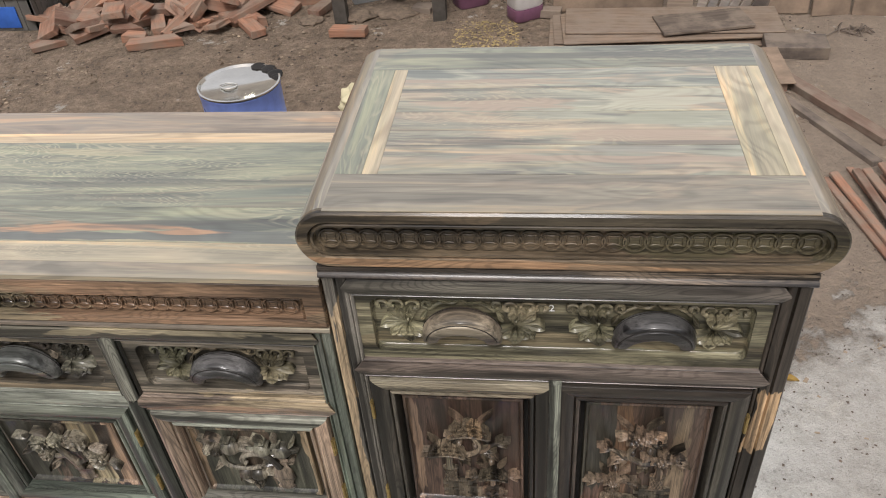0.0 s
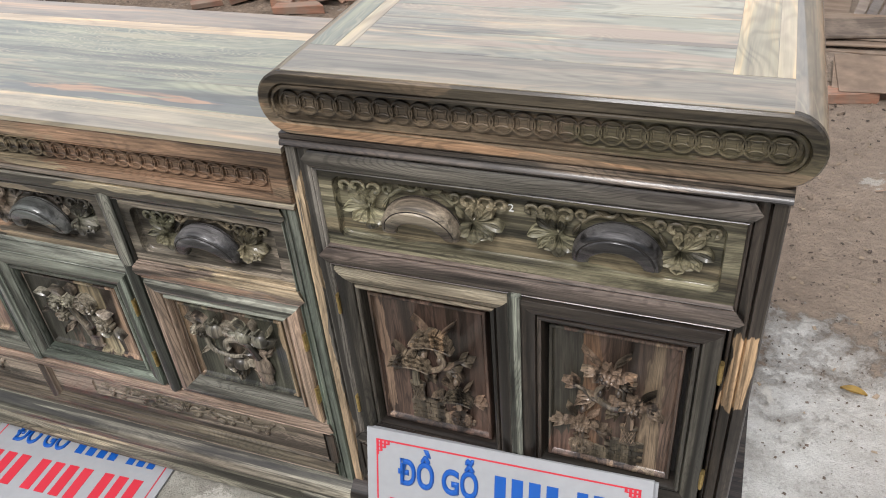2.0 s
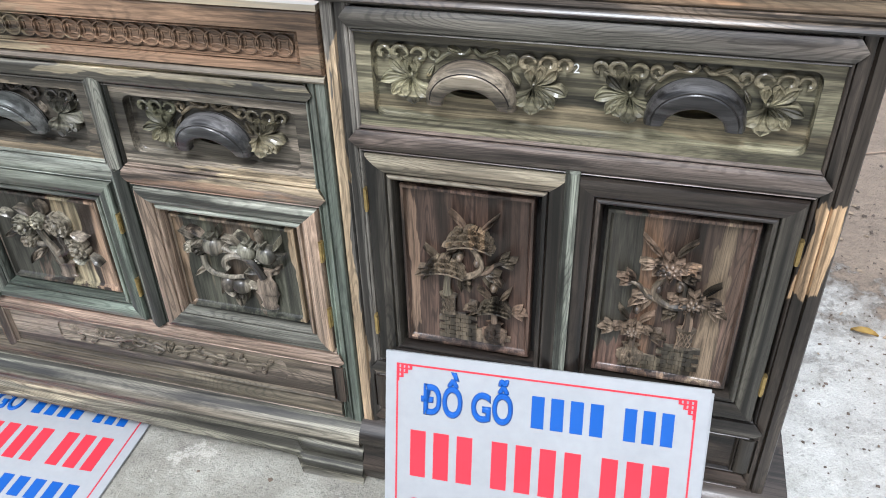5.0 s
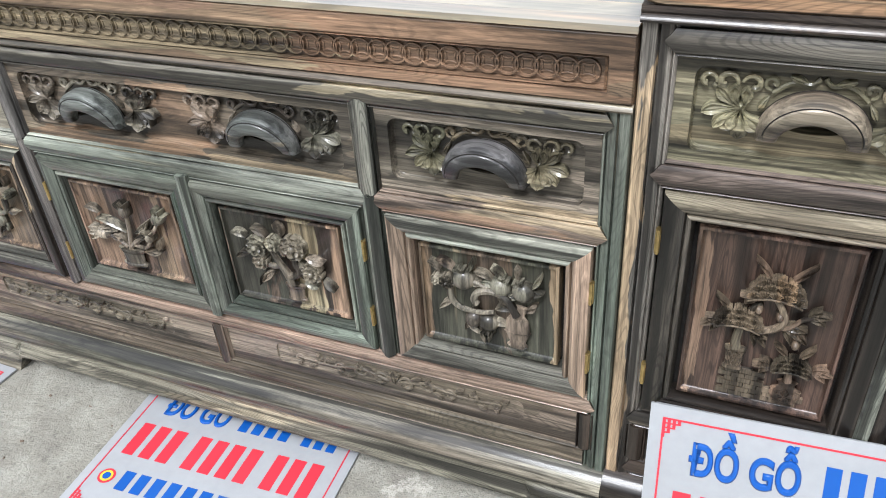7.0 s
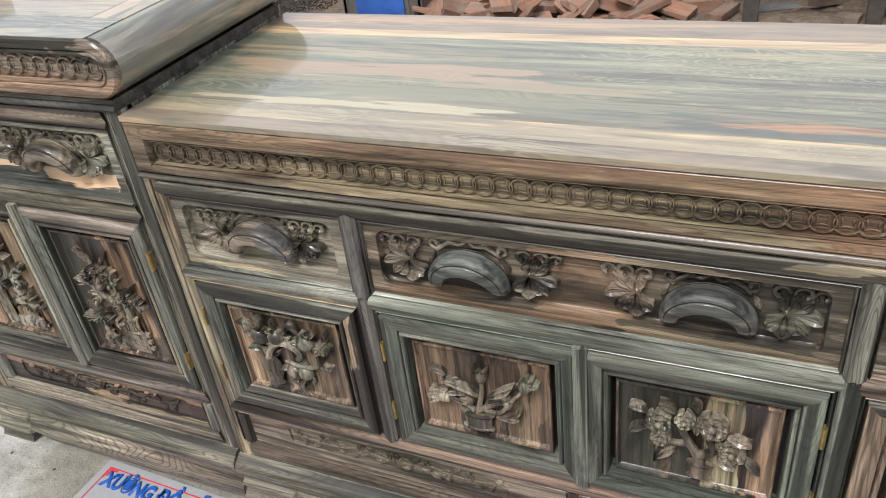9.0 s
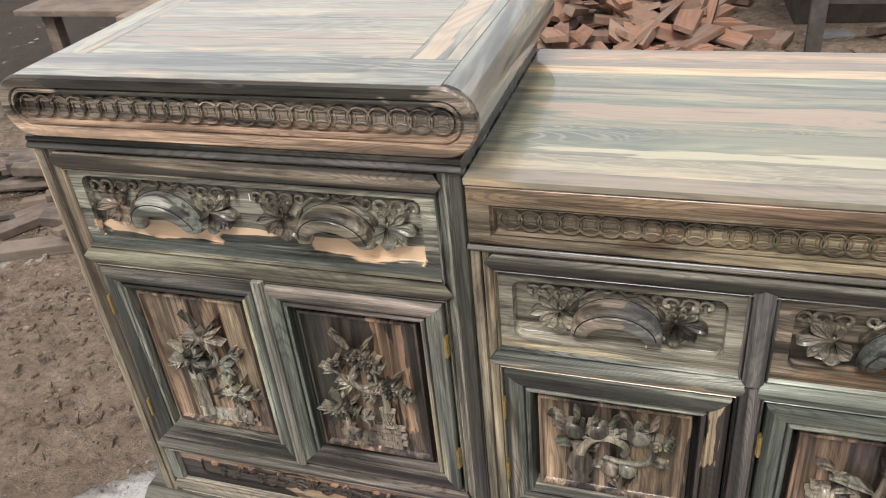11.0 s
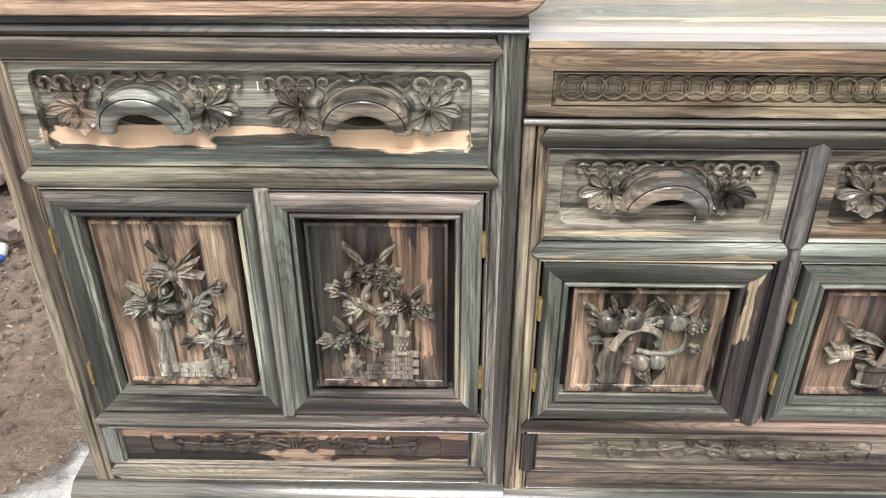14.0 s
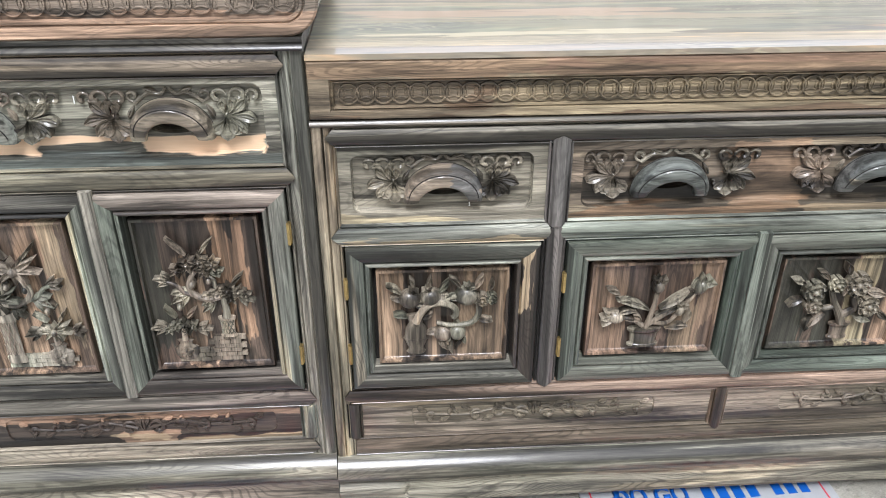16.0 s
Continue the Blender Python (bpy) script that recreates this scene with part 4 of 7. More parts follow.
def shell(bm, x, z, ang, r, y, ribs=6, spread=48):
    """A ribbed scallop, one of those that a fan-shaped bloom is stacked from."""
    n = ribs * 4
    rows = [[], [], [], []]
    for i in range(n + 1):
        th = radians(ang - spread + 2 * spread * i / n)
        rib = abs(math.sin(math.pi * ribs * i / n))
        rr = r * (0.9 + 0.1 * rib)
        for row, (u, hh) in zip(rows, ((0.15, 0.55), (0.6, 0.8), (0.97, 1.0), (1.0, -0.5))):
            hgt = 0.0085 * hh * (0.62 + 0.38 * rib) if hh > 0 else -0.008
            row.append(bm.verts.new((x + rr * u * math.cos(th), y - hgt, z + rr * u * math.sin(th))))
    for p, q in zip(rows, rows[1:]):
        for i in range(n):
            bm.faces.new((p[i], p[i + 1], q[i + 1], q[i]))


def fan_flower(bm, x, z, r, y):
    """A chrysanthemum seen from the side: tiers of ribbed scallops over a bead line."""
    for tier, (dz, rr, n) in enumerate(((0.42, 0.62, 3), (0.12, 0.95, 4), (-0.2, 1.1, 5))):
        for k in range(n):
            u = -1 + 2 * k / (n - 1)
            shell(bm, x + u * rr * r * 0.74, z + dz * r - 0.12 * r * u * u, 90 - u * 34, r * 0.46, y - 0.0022 * tier)
        tube(bm, [(x + u * rr * r * 1.0, y - 0.004 - 0.0022 * tier, z + dz * r + 0.03 * r - 0.26 * r * u * u) for u in (-1, -0.6, -0.2, 0.2, 0.6, 1)], 0.0016, 6)


def flower_of(kind, bm, x, z, r, y, rng, hand):
    if kind == "fan":
        fan_flower(bm, x, z, r, y)
    elif kind == "peony":
        for k in range(9):
            petal(bm, x, z, 40 * k + rng.uniform(-8, 8), r * rng.uniform(0.82, 1.0), r * 0.52, y, 0.0075)
        for k in range(7):
            a = radians(51.4 * k + 20)
            bud(bm, x + 0.30 * r * math.cos(a), z + 0.30 * r * math.sin(a), 0.20 * r, 0.15 * r, y - 0.007, 0.006, math.degrees(a), 8, 3)
        bud(bm, x, z, r * 0.22, r * 0.22, y - 0.010, 0.006)
        for side in (1, -1):
            for da, ln in ((12, 0.9), (-22, 0.75)):
                petal(bm, x + side * 0.72 * r, z + 0.02 * r, (da if side > 0 else 180 - da), r * ln, r * 0.36, y + 0.002, 0.006, 0, 0.7)
    elif kind == "lily":
        for a, ln, wd, cv in ((22, 1.75, 0.44, 0.25), (-2, 1.65, 0.34, -0.1), (55, 0.95, 0.26, 0.1), (150, 1.3, 0.30, 0.2), (182, 1.55, 0.36, -0.2), (208, 1.15, 0.44, 0.4), (-48, 1.2, 0.30, -0.3), (-82, 0.9, 0.26, 0.0), (95, 0.85, 0.24, 0.0)):
            petal(bm, x, z, a if hand > 0 else 180 - a, r * ln, r * wd, y - 0.001, 0.009, cv * hand, 0.6)
        bud(bm, x, z - 0.1 * r, r * 0.26, r * 0.34, y - 0.006, 0.006)
    else:
        for dx, dz, q in ((-0.95, -0.28, 0.36), (-0.42, 0.02, 0.42), (0.18, 0.16, 0.46), (0.80, 0.02, 0.40), (0.34, -0.42, 0.34)):
            fx, fz = x + dx * r, z + dz * r
            for k in range(5):
                a = 72 * k + rng.uniform(0, 30)
                petal(bm, fx, fz, a, q * r * 1.1, q * r * 0.72, y, 0.007, 0, 0.7)
            bud(bm, fx, fz, q * r * 0.24, q * r * 0.24, y - 0.005, 0.004, 0, 8, 3)


def lattice(bm, x, z0, z1, r, y):
    """Crossing cords over the front of a vase or plinth."""
    for hand in (1, -1):
        for k in range(5):
            pts = []
            for i in range(7):
                u = i / 6
                t = -1.0 + 0.5 * k + hand * (u - 0.5) * 0.9
                if -0.98 <= t <= 0.98:
                    pts.append((x + r * t, y - 0.34 * r * math.sqrt(1 - t * t) - 0.0006, z0 + (z1 - z0) * u))
            if len(pts) > 2:
                tube(bm, pts, 0.0008, 4)


def carve_garden(flip, kind):
    """A vase and a pot on a stepped brick wall, their blooms, and a winding bough with a large bloom above."""
    def make(d, cx, cz, w, h, mat, seed):
        rng = random.Random(seed)
        X = lambda u: cx + flip * u * w / 2
        Z = lambda u: cz + u * h / 2
        A = lambda a: a if flip > 0 else 180 - a
        tall = kind == "lily"
        bw, bh = 0.0172, 0.0082
        n = int(0.66 * w / bw)
        cols = [3 if tall or i > n * 0.36 else 6 for i in range(n)]
        x0 = X(-0.54)
        if flip < 0:
            cols.reverse()
            x0 = X(-0.54) - n * bw
        brick_wall(d, x0, Z(-0.99), cols, mat, 0.003, bw, bh)
        # the vase on the wall and the pot before it
        vx, vr = X(-0.34), 0.0145 if tall else 0.0125
        v0 = Z(-0.99) + (1.5 if tall else 6) * bh
        v1 = Z(-0.14) if tall else Z(-0.30)
        bm = B()
        vase(bm, vx, v0, 2.1 * vr, v1 - v0, 0.001, 2)
        part("vase_relief", bm, mat, d)
        bm = B()
        lattice(bm, vx, v0 + 0.2 * (v1 - v0), v1 - 0.15 * (v1 - v0), vr * 0.9, 0.001)
        part("lattice_relief", bm, mat, d)
        bm = B()
        vase(bm, X(0.52), Z(-0.93), 0.040, 0.15 * h, 0.0, 1)
        for k in range(5):
            leaf(bm, X(0.52), Z(-0.80), 72 * k + 90, 0.012, 0.007, -0.006, 0.003)
        part("pot_relief", bm, mat, d)
        # boughs
        for pts, r0, r1, yy in (([(vx, v1), (X(-0.36), v1 + 0.012), (X(-0.33), Z(0.0))], 0.0075, 0.005, 0.001),
                                ([(X(-0.30), Z(0.02)), (X(-0.08), Z(-0.02)), (X(0.16), Z(0.04)), (X(0.27), Z(0.16)), (X(0.20), Z(0.30)), (X(0.10), Z(0.40))], 0.006, 0.004, 0.0),
                                ([(X(0.16), Z(0.04)), (X(0.36), Z(0.08)), (X(0.52), Z(0.20)), (X(0.66), Z(0.24))], 0.0045, 0.0028, 0.001),
                                ([(X(-0.22), Z(0.14)), (X(-0.20), Z(0.26)), (X(-0.08), Z(0.32))], 0.004, 0.0025, 0.001),
                                ([(X(0.52), Z(-0.62)), (X(0.51), Z(-0.52)), (X(0.52), Z(-0.44))], 0.0055, 0.004, 0.0)):
            bm = B()
            stem(bm, pts, r0, r1, yy)
            part("branch_relief", bm, mat, d)
        # blooms
        size = {"fan": 0.70, "peony": 0.60, "lily": 0.60, "plum": 0.74}[kind]
        for u, v, r in ((-0.38, 0.07, 0.037), (0.08, 0.48, 0.042), (0.53, -0.41, 0.029)):
            bm = B()
            flower_of(kind, bm, X(u), Z(v), r * size, -0.001, rng, flip)
            part("flower_relief", bm, mat, d)
        # long blades over the blooms
        for u, v, a, ln in ((-0.02, 0.62, 124, 0.036), (0.24, 0.60, 46, 0.042), (0.42, -0.30, 130, 0.026), (0.62, -0.30, 52, 0.028), (-0.52, 0.16, 128, 0.03)):
            bm = B()
            petal(bm, X(u), Z(v), A(a), ln, 0.0065, 0.003, 0.008, 0.12 * flip, 0.5)
            part("blade_relief", bm, mat, d)
        # leaves in twos and threes
        for u, v, a, ln in ((0.30, 0.08, -32, 0.034), (0.60, 0.24, 18, 0.026), (0.50, 0.02, -78, 0.024), (-0.64, 0.0, 200, 0.026), (-0.14, -0.08, -40, 0.024), (0.84, -0.44, 4, 0.024), (0.24, -0.46, 184, 0.024), (-0.16, 0.36, 170, 0.022)):
            bm = B()
            for k in (-1, 0, 1):
                petal(bm, X(u), Z(v), A(a) + 30 * k, ln * (1 if k == 0 else 0.78), ln * 0.36, 0.002, 0.0075, 0.1 * k, 0.65)
            part("leaf_relief", bm, mat, d)
        for u, v in ((-0.12, 0.25), (0.20, 0.20), (0.50, -0.12)):
            bm = B()
            bud(bm, X(u), Z(v), 0.0055, 0.0075, -0.001, 0.008)
            part("bud_relief", bm, mat, d)
    return make


def fruit(bm, x, z, r, ang, y=0.0):
    """A round fruit with its crown at ang and two leaves behind it."""
    a = radians(ang)
    for k in (-1, 1):
        petal(bm, x, z, ang + 180 + 62 * k, r * 1.9, r * 0.75, y + 0.002, 0.006, 0.5 * k, 0.5, 1.2)
    bud(bm, x, z, r, r * 1.08, y, 0.0125, ang, 18, 7)
    for k in (-1, 0, 1):
        petal(bm, x + 0.75 * r * math.cos(a), z + 0.75 * r * math.sin(a), ang + 34 * k, r * 0.75, r * 0.4, y - 0.003, 0.007, 0.3 * k, 0.4, 1.3)


def rose(bm, x, z, r, y=0.0, turn=0.0):
    """An open rose: two rings of broad cupped petals round a heart."""
    for n, ln, wd, yy, off in ((6, 1.0, 0.95, 0.001, 0.0), (5, 0.68, 0.72, -0.0035, 31.0)):
        for k in range(n):
            petal(bm, x, z, turn + off + 360.0 * k / n, r * ln, r * wd, y + yy, 0.0075, 0.25 * (-1) ** k, 0.55, 3.0)
    bud(bm, x, z, r * 0.3, r * 0.3, y - 0.0075, 0.005)


def carve_fruit(flip=1):
    """A tall vase on one side with a looping bough of pomegranates."""
    def make(d, cx, cz, w, h, mat, seed):
        X = lambda u: cx + flip * u * w / 2
        Z = lambda u: cz + u * h / 2
        A = lambda a: a if flip > 0 else 180 - a
        bm = B()
        vase(bm, X(-0.48), Z(-0.93), 0.040, 0.078, 0.002, 0)
        part("vase_relief", bm, mat, d)
        bm = B()
        stem(bm, [(X(-0.48), Z(-0.1)), (X(-0.40), Z(0.12)), (X(-0.26), Z(0.32)), (X(-0.05), Z(0.38)), (X(0.16), Z(0.28)), (X(0.22), Z(0.10)), (X(0.16), Z(0.0))], 0.0068, 0.0050, -0.001)
        stem(bm, [(X(0.62), Z(0.30)), (X(0.60), Z(0.02)), (X(0.46), Z(-0.16)), (X(0.15), Z(-0.20)), (X(-0.12), Z(-0.12))], 0.0058, 0.0036, 0.0)
        stem(bm, [(X(-0.05), Z(0.38)), (X(0.2), Z(0.5)), (X(0.42), Z(0.42))], 0.0045, 0.003, 0.001)
        stem(bm, [(X(0.42), Z(0.40)), (X(0.62), Z(0.36)), (X(0.84), Z(0.42))], 0.0045, 0.003, 0.001)
        part("branch_relief", bm, mat, d)
        for x, z, r, a in ((-0.58, 0.46, 0.0165, 70), (-0.22, 0.50, 0.0155, 110), (0.40, 0.50, 0.0175, 80), (0.24, -0.40, 0.0145, 200), (0.0, -0.42, 0.0150, 280)):
            bm = B()
            fruit(bm, X(x), Z(z), r, A(a), 0.001)
            part("fruit_relief", bm, mat, d)
        for x, z, r in ((0.66, 0.42, 0.0115), (0.83, 0.44, 0.0095)):
            bm = B()
            rose(bm, X(x), Z(z), r, 0.0, 20)
            part("flower_relief", bm, mat, d)
        for x, z, ang, ln, wd in ((-0.72, 0.60, 130, 0.030, 0.009), (-0.5, 0.72, 95, 0.024, 0.008), (-0.3, 0.66, 60, 0.030, 0.008), (-0.08, 0.62, 40, 0.028, 0.008), (0.3, 0.72, 120, 0.028, 0.009),
                                  (0.52, 0.66, 50, 0.034, 0.009), (0.78, 0.62, 60, 0.024, 0.007), (-0.40, -0.02, 20, 0.024, 0.010), (-0.62, 0.02, 150, 0.024, 0.010), (-0.3, 0.1, 70, 0.018, 0.008),
                                  (0.36, -0.52, 220, 0.026, 0.009), (-0.1, -0.55, 300, 0.026, 0.009), (0.12, -0.58, 265, 0.026, 0.009), (0.58, -0.06, 340, 0.026, 0.009)):
            bm = B()
            petal(bm, X(x), Z(z), A(ang), ln, wd, 0.001, 0.008, 0.4, 0.5, 1.2)
            part("leaf_relief", bm, mat, d)
    return make


def carve_basket(flip=1, full=0):
    """A low basin with long lotus blades, or (full) a cup with a thick-stemmed rose bush."""
    def make(d, cx, cz, w, h, mat, seed):
        X = lambda u: cx + flip * u * w / 2
        Z = lambda u: cz + u * h / 2
        A = lambda a: a if flip > 0 else 180 - a
        bm = B()
        vase(bm, X(-0.12), Z(-0.90), 0.036 if full else 0.054, 0.030 if full else 0.034, 0.001, 2)
        part("basket_relief", bm, mat, d)
        bm = B()
        if full:
            stem(bm, [(X(-0.12), Z(-0.5)), (X(-0.02), Z(-0.2)), (X(0.10), Z(0.05)), (X(0.20), Z(0.35))], 0.0080, 0.0045, 0.0)
            stem(bm, [(X(-0.08), Z(-0.3)), (X(-0.28), Z(-0.12)), (X(-0.22), Z(0.12)), (X(-0.28), Z(0.4))], 0.0075, 0.0045, 0.0)
            stem(bm, [(X(0.05), Z(-0.05)), (X(0.3), Z(-0.1)), (X(0.48), Z(0.1))], 0.0055, 0.0035, 0.001)
            stem(bm, [(X(-0.28), Z(-0.12)), (X(-0.5), Z(-0.1))], 0.0055, 0.0040, 0.001)
        else:
            stem(bm, [(X(-0.10), Z(-0.45)), (X(-0.04), Z(-0.1)), (X(0.0), Z(0.2)), (X(0.02), Z(0.6))], 0.0052, 0.0032, 0.001)
            stem(bm, [(X(-0.06), Z(-0.35)), (X(0.2), Z(-0.12)), (X(0.5), Z(0.1)), (X(0.72), Z(0.48))], 0.0052, 0.0032, 0.001)
            stem(bm, [(X(-0.16), Z(-0.4)), (X(-0.36), Z(-0.22)), (X(-0.58), Z(-0.16))], 0.0048, 0.0034, 0.001)
            stem(bm, [(X(-0.04), Z(-0.3)), (X(0.25), Z(-0.35)), (X(0.42), Z(-0.1))], 0.0045, 0.003, 0.001)
        part("branch_relief", bm, mat, d)
        if full:
            for x, z, r, t in ((-0.24, 0.48, 0.0225, 10), (-0.52, -0.08, 0.0200, 40), (0.50, 0.34, 0.0200, 25), (0.46, -0.02, 0.0150, 60), (0.14, 0.50, 0.0145, 5)):
                bm = B()
                rose(bm, X(x), Z(z), r, 0.0, t)
                part("flower_relief", bm, mat, d)
        else:
            for x, z, r, a in ((0.02, 0.60, 0.0125, 90), (0.74, 0.56, 0.0145, 55), (-0.66, -0.14, 0.0155, 175), (0.44, 0.0, 0.0105, 80)):
                bm = B()
                bud(bm, X(x), Z(z), r * 1.15, r * 0.8, 0.0, 0.012, A(a), 16, 6)
                for k in (-1, 0, 1):
                    petal(bm, X(x), Z(z), A(a) + 24 * k, r * 1.7, r * 0.7, -0.003, 0.009, 0.2 * k, 0.4, 1.3)
                part("flower_relief", bm, mat, d)
        blades = ((-0.08, 0.0, 146, 0.062, 0.0125), (-0.30, -0.02, 170, 0.034, 0.0095), (0.10, 0.02, 28, 0.056, 0.013), (0.04, -0.16, 22, 0.046, 0.0105), (0.22, -0.45, 355, 0.038, 0.0095),
                  (-0.5, -0.2, 350, 0.026, 0.0085), (-0.62, 0.42, 140, 0.026, 0.0095), (0.46, 0.25, 40, 0.030, 0.0095), (-0.2, -0.3, 120, 0.024, 0.011), (0.55, -0.35, 60, 0.026, 0.0085))
        sprigs = ((-0.45, 0.28, 200, 0.032, 0.014), (-0.05, 0.72, 80, 0.026, 0.012), (0.28, 0.62, 50, 0.028, 0.012), (0.68, 0.52, 35, 0.026, 0.011), (0.66, 0.14, 350, 0.028, 0.012),
                  (-0.30, 0.14, 240, 0.026, 0.012), (-0.72, -0.22, 230, 0.026, 0.012), (0.22, -0.25, 330, 0.034, 0.014), (0.40, -0.32, 310, 0.028, 0.012), (-0.34, -0.38, 200, 0.026, 0.012), (-0.02, 0.2, 100, 0.024, 0.012))
        for x, z, ang, ln, wd in (sprigs if full else blades):
            bm = B()
            petal(bm, X(x), Z(z), A(ang), ln, wd, 0.001, 0.0085, 0.35, 0.5, 1.15)
            part("leaf_relief", bm, mat, d)
    return make


def lettering(text, size, mat, parent, x, y, z, name="marking", rot=(90, 0, 0), until=None, bold=0.0):
    cu = bpy.data.curves.new(name, "FONT")
    cu.body, cu.size, cu.extrude = text, size, 0.0004
    cu.align_x, cu.offset = "LEFT", 0.0
    cu.bevel_depth, cu.bevel_resolution = bold, 0
    tmp = bpy.data.objects.new(name, cu)
    me = bpy.data.meshes.new_from_object(tmp)
    bpy.data.objects.remove(tmp)
    if until is not None:
        far = max(v.co.x for v in me.vertices)
        for v in me.vertices:
            v.co.x *= (until - x) / far
    me.materials.clear()
    me.materials.append(mat)
    ob = new(name, me)
    ob.parent = parent
    ob.matrix_local = pose(x, y, z, *rot)
    return ob


def plinth(cab, x0, x1, z_top, mats, ends, foot=0.10):
    """A bulging base board over ogee bracket feet, with a raised skirt between; ends: which sides stand free."""
    l, r = ends
    ol, orr = (0.045 if l else 0.0), (0.045 if r else 0.0)
    zt = z_top
    prof = [(zt - 0.046, 0.0), (zt - 0.045, -0.018), (zt - 0.040, -0.024), (zt - 0.030, -0.028), (zt - 0.018, -0.026), (zt - 0.010, -0.020), (zt - 0.005, -0.012), (zt, -0.006)]
    bm = B()
    strip(bm, prof, x0 - ol * 0.8, x1 + orr * 0.8, "x", back=0.46)
    part("base_moulding", bm, mats[0], cab)
    # skirt with an ogee rise from each foot to the middle
    zb = zt - 0.046
    bm = B()
    n = 120
    xs = [x0 - ol + (x1 + orr - x0 + ol) * i / n for i in range(n + 1)]
    def low(x):
        dd = min(x - (x0 - ol), (x1 + orr) - x) if (l and r) else ((x - (x0 - ol)) if l else ((x1 + orr) - x) if r else min(x - x0, x1 - x))
        if dd < foot:
            return 0.0
        if l or r:
            return 0.012 + 0.022 * math.exp(-((dd - foot - 0.02) / 0.022) ** 2)
        u = min(1.0, (dd - foot) / 0.05)
        return (0.034 if u < 0.02 else 0.034 + 0.004 * math.sin(u * math.pi / 2))
    rows = []
    for x in xs:
        lo = low(x)
        pts = []
        for k in range(17):
            u = k / 16
            z = zb + (lo - zb) * u
            zz = (zb - z) / zb
            y = -0.013 - 0.010 * zz + 0.005 * math.sin(zz * math.pi * 2.6)
            if lo == 0.0:
                y = -0.010 - 0.020 * zz + 0.0045 * math.sin(zz * math.pi * 5.0)
            pts.append((x, y, z))
        pts.append((x, 0.012, lo))
        pts.append((x, 0.012, zb))
        rows.append([bm.verts.new(p) for p in pts])
    for p, q in zip(rows, rows[1:]):
        for k in range(len(p)):
            j = (k + 1) % len(p)
            bm.faces.new((p[k], p[j], q[j], q[k]))
    bm.faces.new(rows[0])
    bm.faces.new(list(reversed(rows[-1])))
    part("skirt", bm, mats[1], cab)
    for free, x in ((l, x0 - ol + 0.004), (r, x1 + orr - 0.024)):
        if free:
            bm = B()
            block(bm, x, x + 0.02, -0.01, 0.45, 0.0, zb, 0.002)
            part("side_skirt", bm, mats[1], cab)


TALL_W = 0.656


def tall_cabinet(m, which, label):
    """One end cabinet: a drawer over two doors, a low carved panel, a base and a bullnosed top."""
    W = TALL_W
    right = which == "right"
    H = lambda t: wood(t, "x")
    V = lambda t: wood(t, "z")
    cab = thing("end_cabinet", None, label, "cabinet", "carved sideboard", m=m)
    # carcass
    for x0, x1 in ((0.0, 0.018), (W - 0.018, W)):
        bm = B()
        block(bm, x0, x1, 0.02, 0.46, 0.11, 0.876)
        part("side_panel", bm, V("umber" if right else "slate"), cab)
    bm = B()
    block(bm, 0.018, W - 0.018, 0.445, 0.457, 0.11, 0.876)
    part("back_panel", bm, V("umber"), cab)
    bm = B()
    block(bm, 0.018, W - 0.018, 0.03, 0.44, 0.13, 0.145)
    part("cabinet_floor", bm, H("umber"), cab)
    sw = 0.042
    stile("stile", 0.0, sw, 0.139, 0.866, wood("plum", "z", 1.0, ((-0.004, 0.017, 0.14, 0.80, (0.55, 0.38, 0.24)),)) if right else V("tan"), cab, 1)
    stile("stile", W - sw, W, 0.139, 0.866, wood("umber", "z", 1.0, ((W - 0.036, W - 0.008, 0.525, 0.65, (0.52, 0.34, 0.2)),)) if right else V("slate"), cab, -1)
    rt = ("plum", "plum", "plum", "umber") if right else ("rose", "olive", "plum", "taupe")
    rail("top_rail", sw, W - sw, 0.828, 0.866, H(rt[0]), cab, 0.8)
    rail("drawer_rail", sw, W - sw, 0.662, 0.700, H(rt[1]), cab, 0.9)
    rail("door_rail", sw, W - sw, 0.250, 0.288, H(rt[2]), cab, 0.9)
    rail("lower_rail", sw, W - sw, 0.141, 0.180, H(rt[3]), cab, 0.8)
    # drawer
    dr = field("drawer", sw - 0.002, W - sw + 0.002, 0.698, 0.830, DRAWER_R if right else DRAWER_L, cab, 0.0065, (0.062, W - 0.062, 0.713, 0.819, 0.0145), "drawer front carved with leaf scrolls", ((0.192, 0.7545), (0.464, 0.7545)))
    cm = wood("khaki" if right else "taupe", "x", 0.7, (), "xz", 0.6)
    hl = [wood(t, "x", 0.6, (), "xz", 0.5) for t in (("clay", "coal") if right else ("verdigris", "clay"))]
    for k, u in enumerate((0.192, 0.464)):
        pull_carving(dr, u, 0.768, cm)
        handle(dr, u, 0.778, hl[k], label="carved arched wooden pull")
    lettering("2" if right else "1", 0.017, CHALK, dr, 0.316 if right else 0.33, 0.0195, 0.79, "chalk_mark")
    # doors
    dm = ["umber", "umber", "dusk", "dusk"] if right else ["plum", "plum", "slate", "slate"]
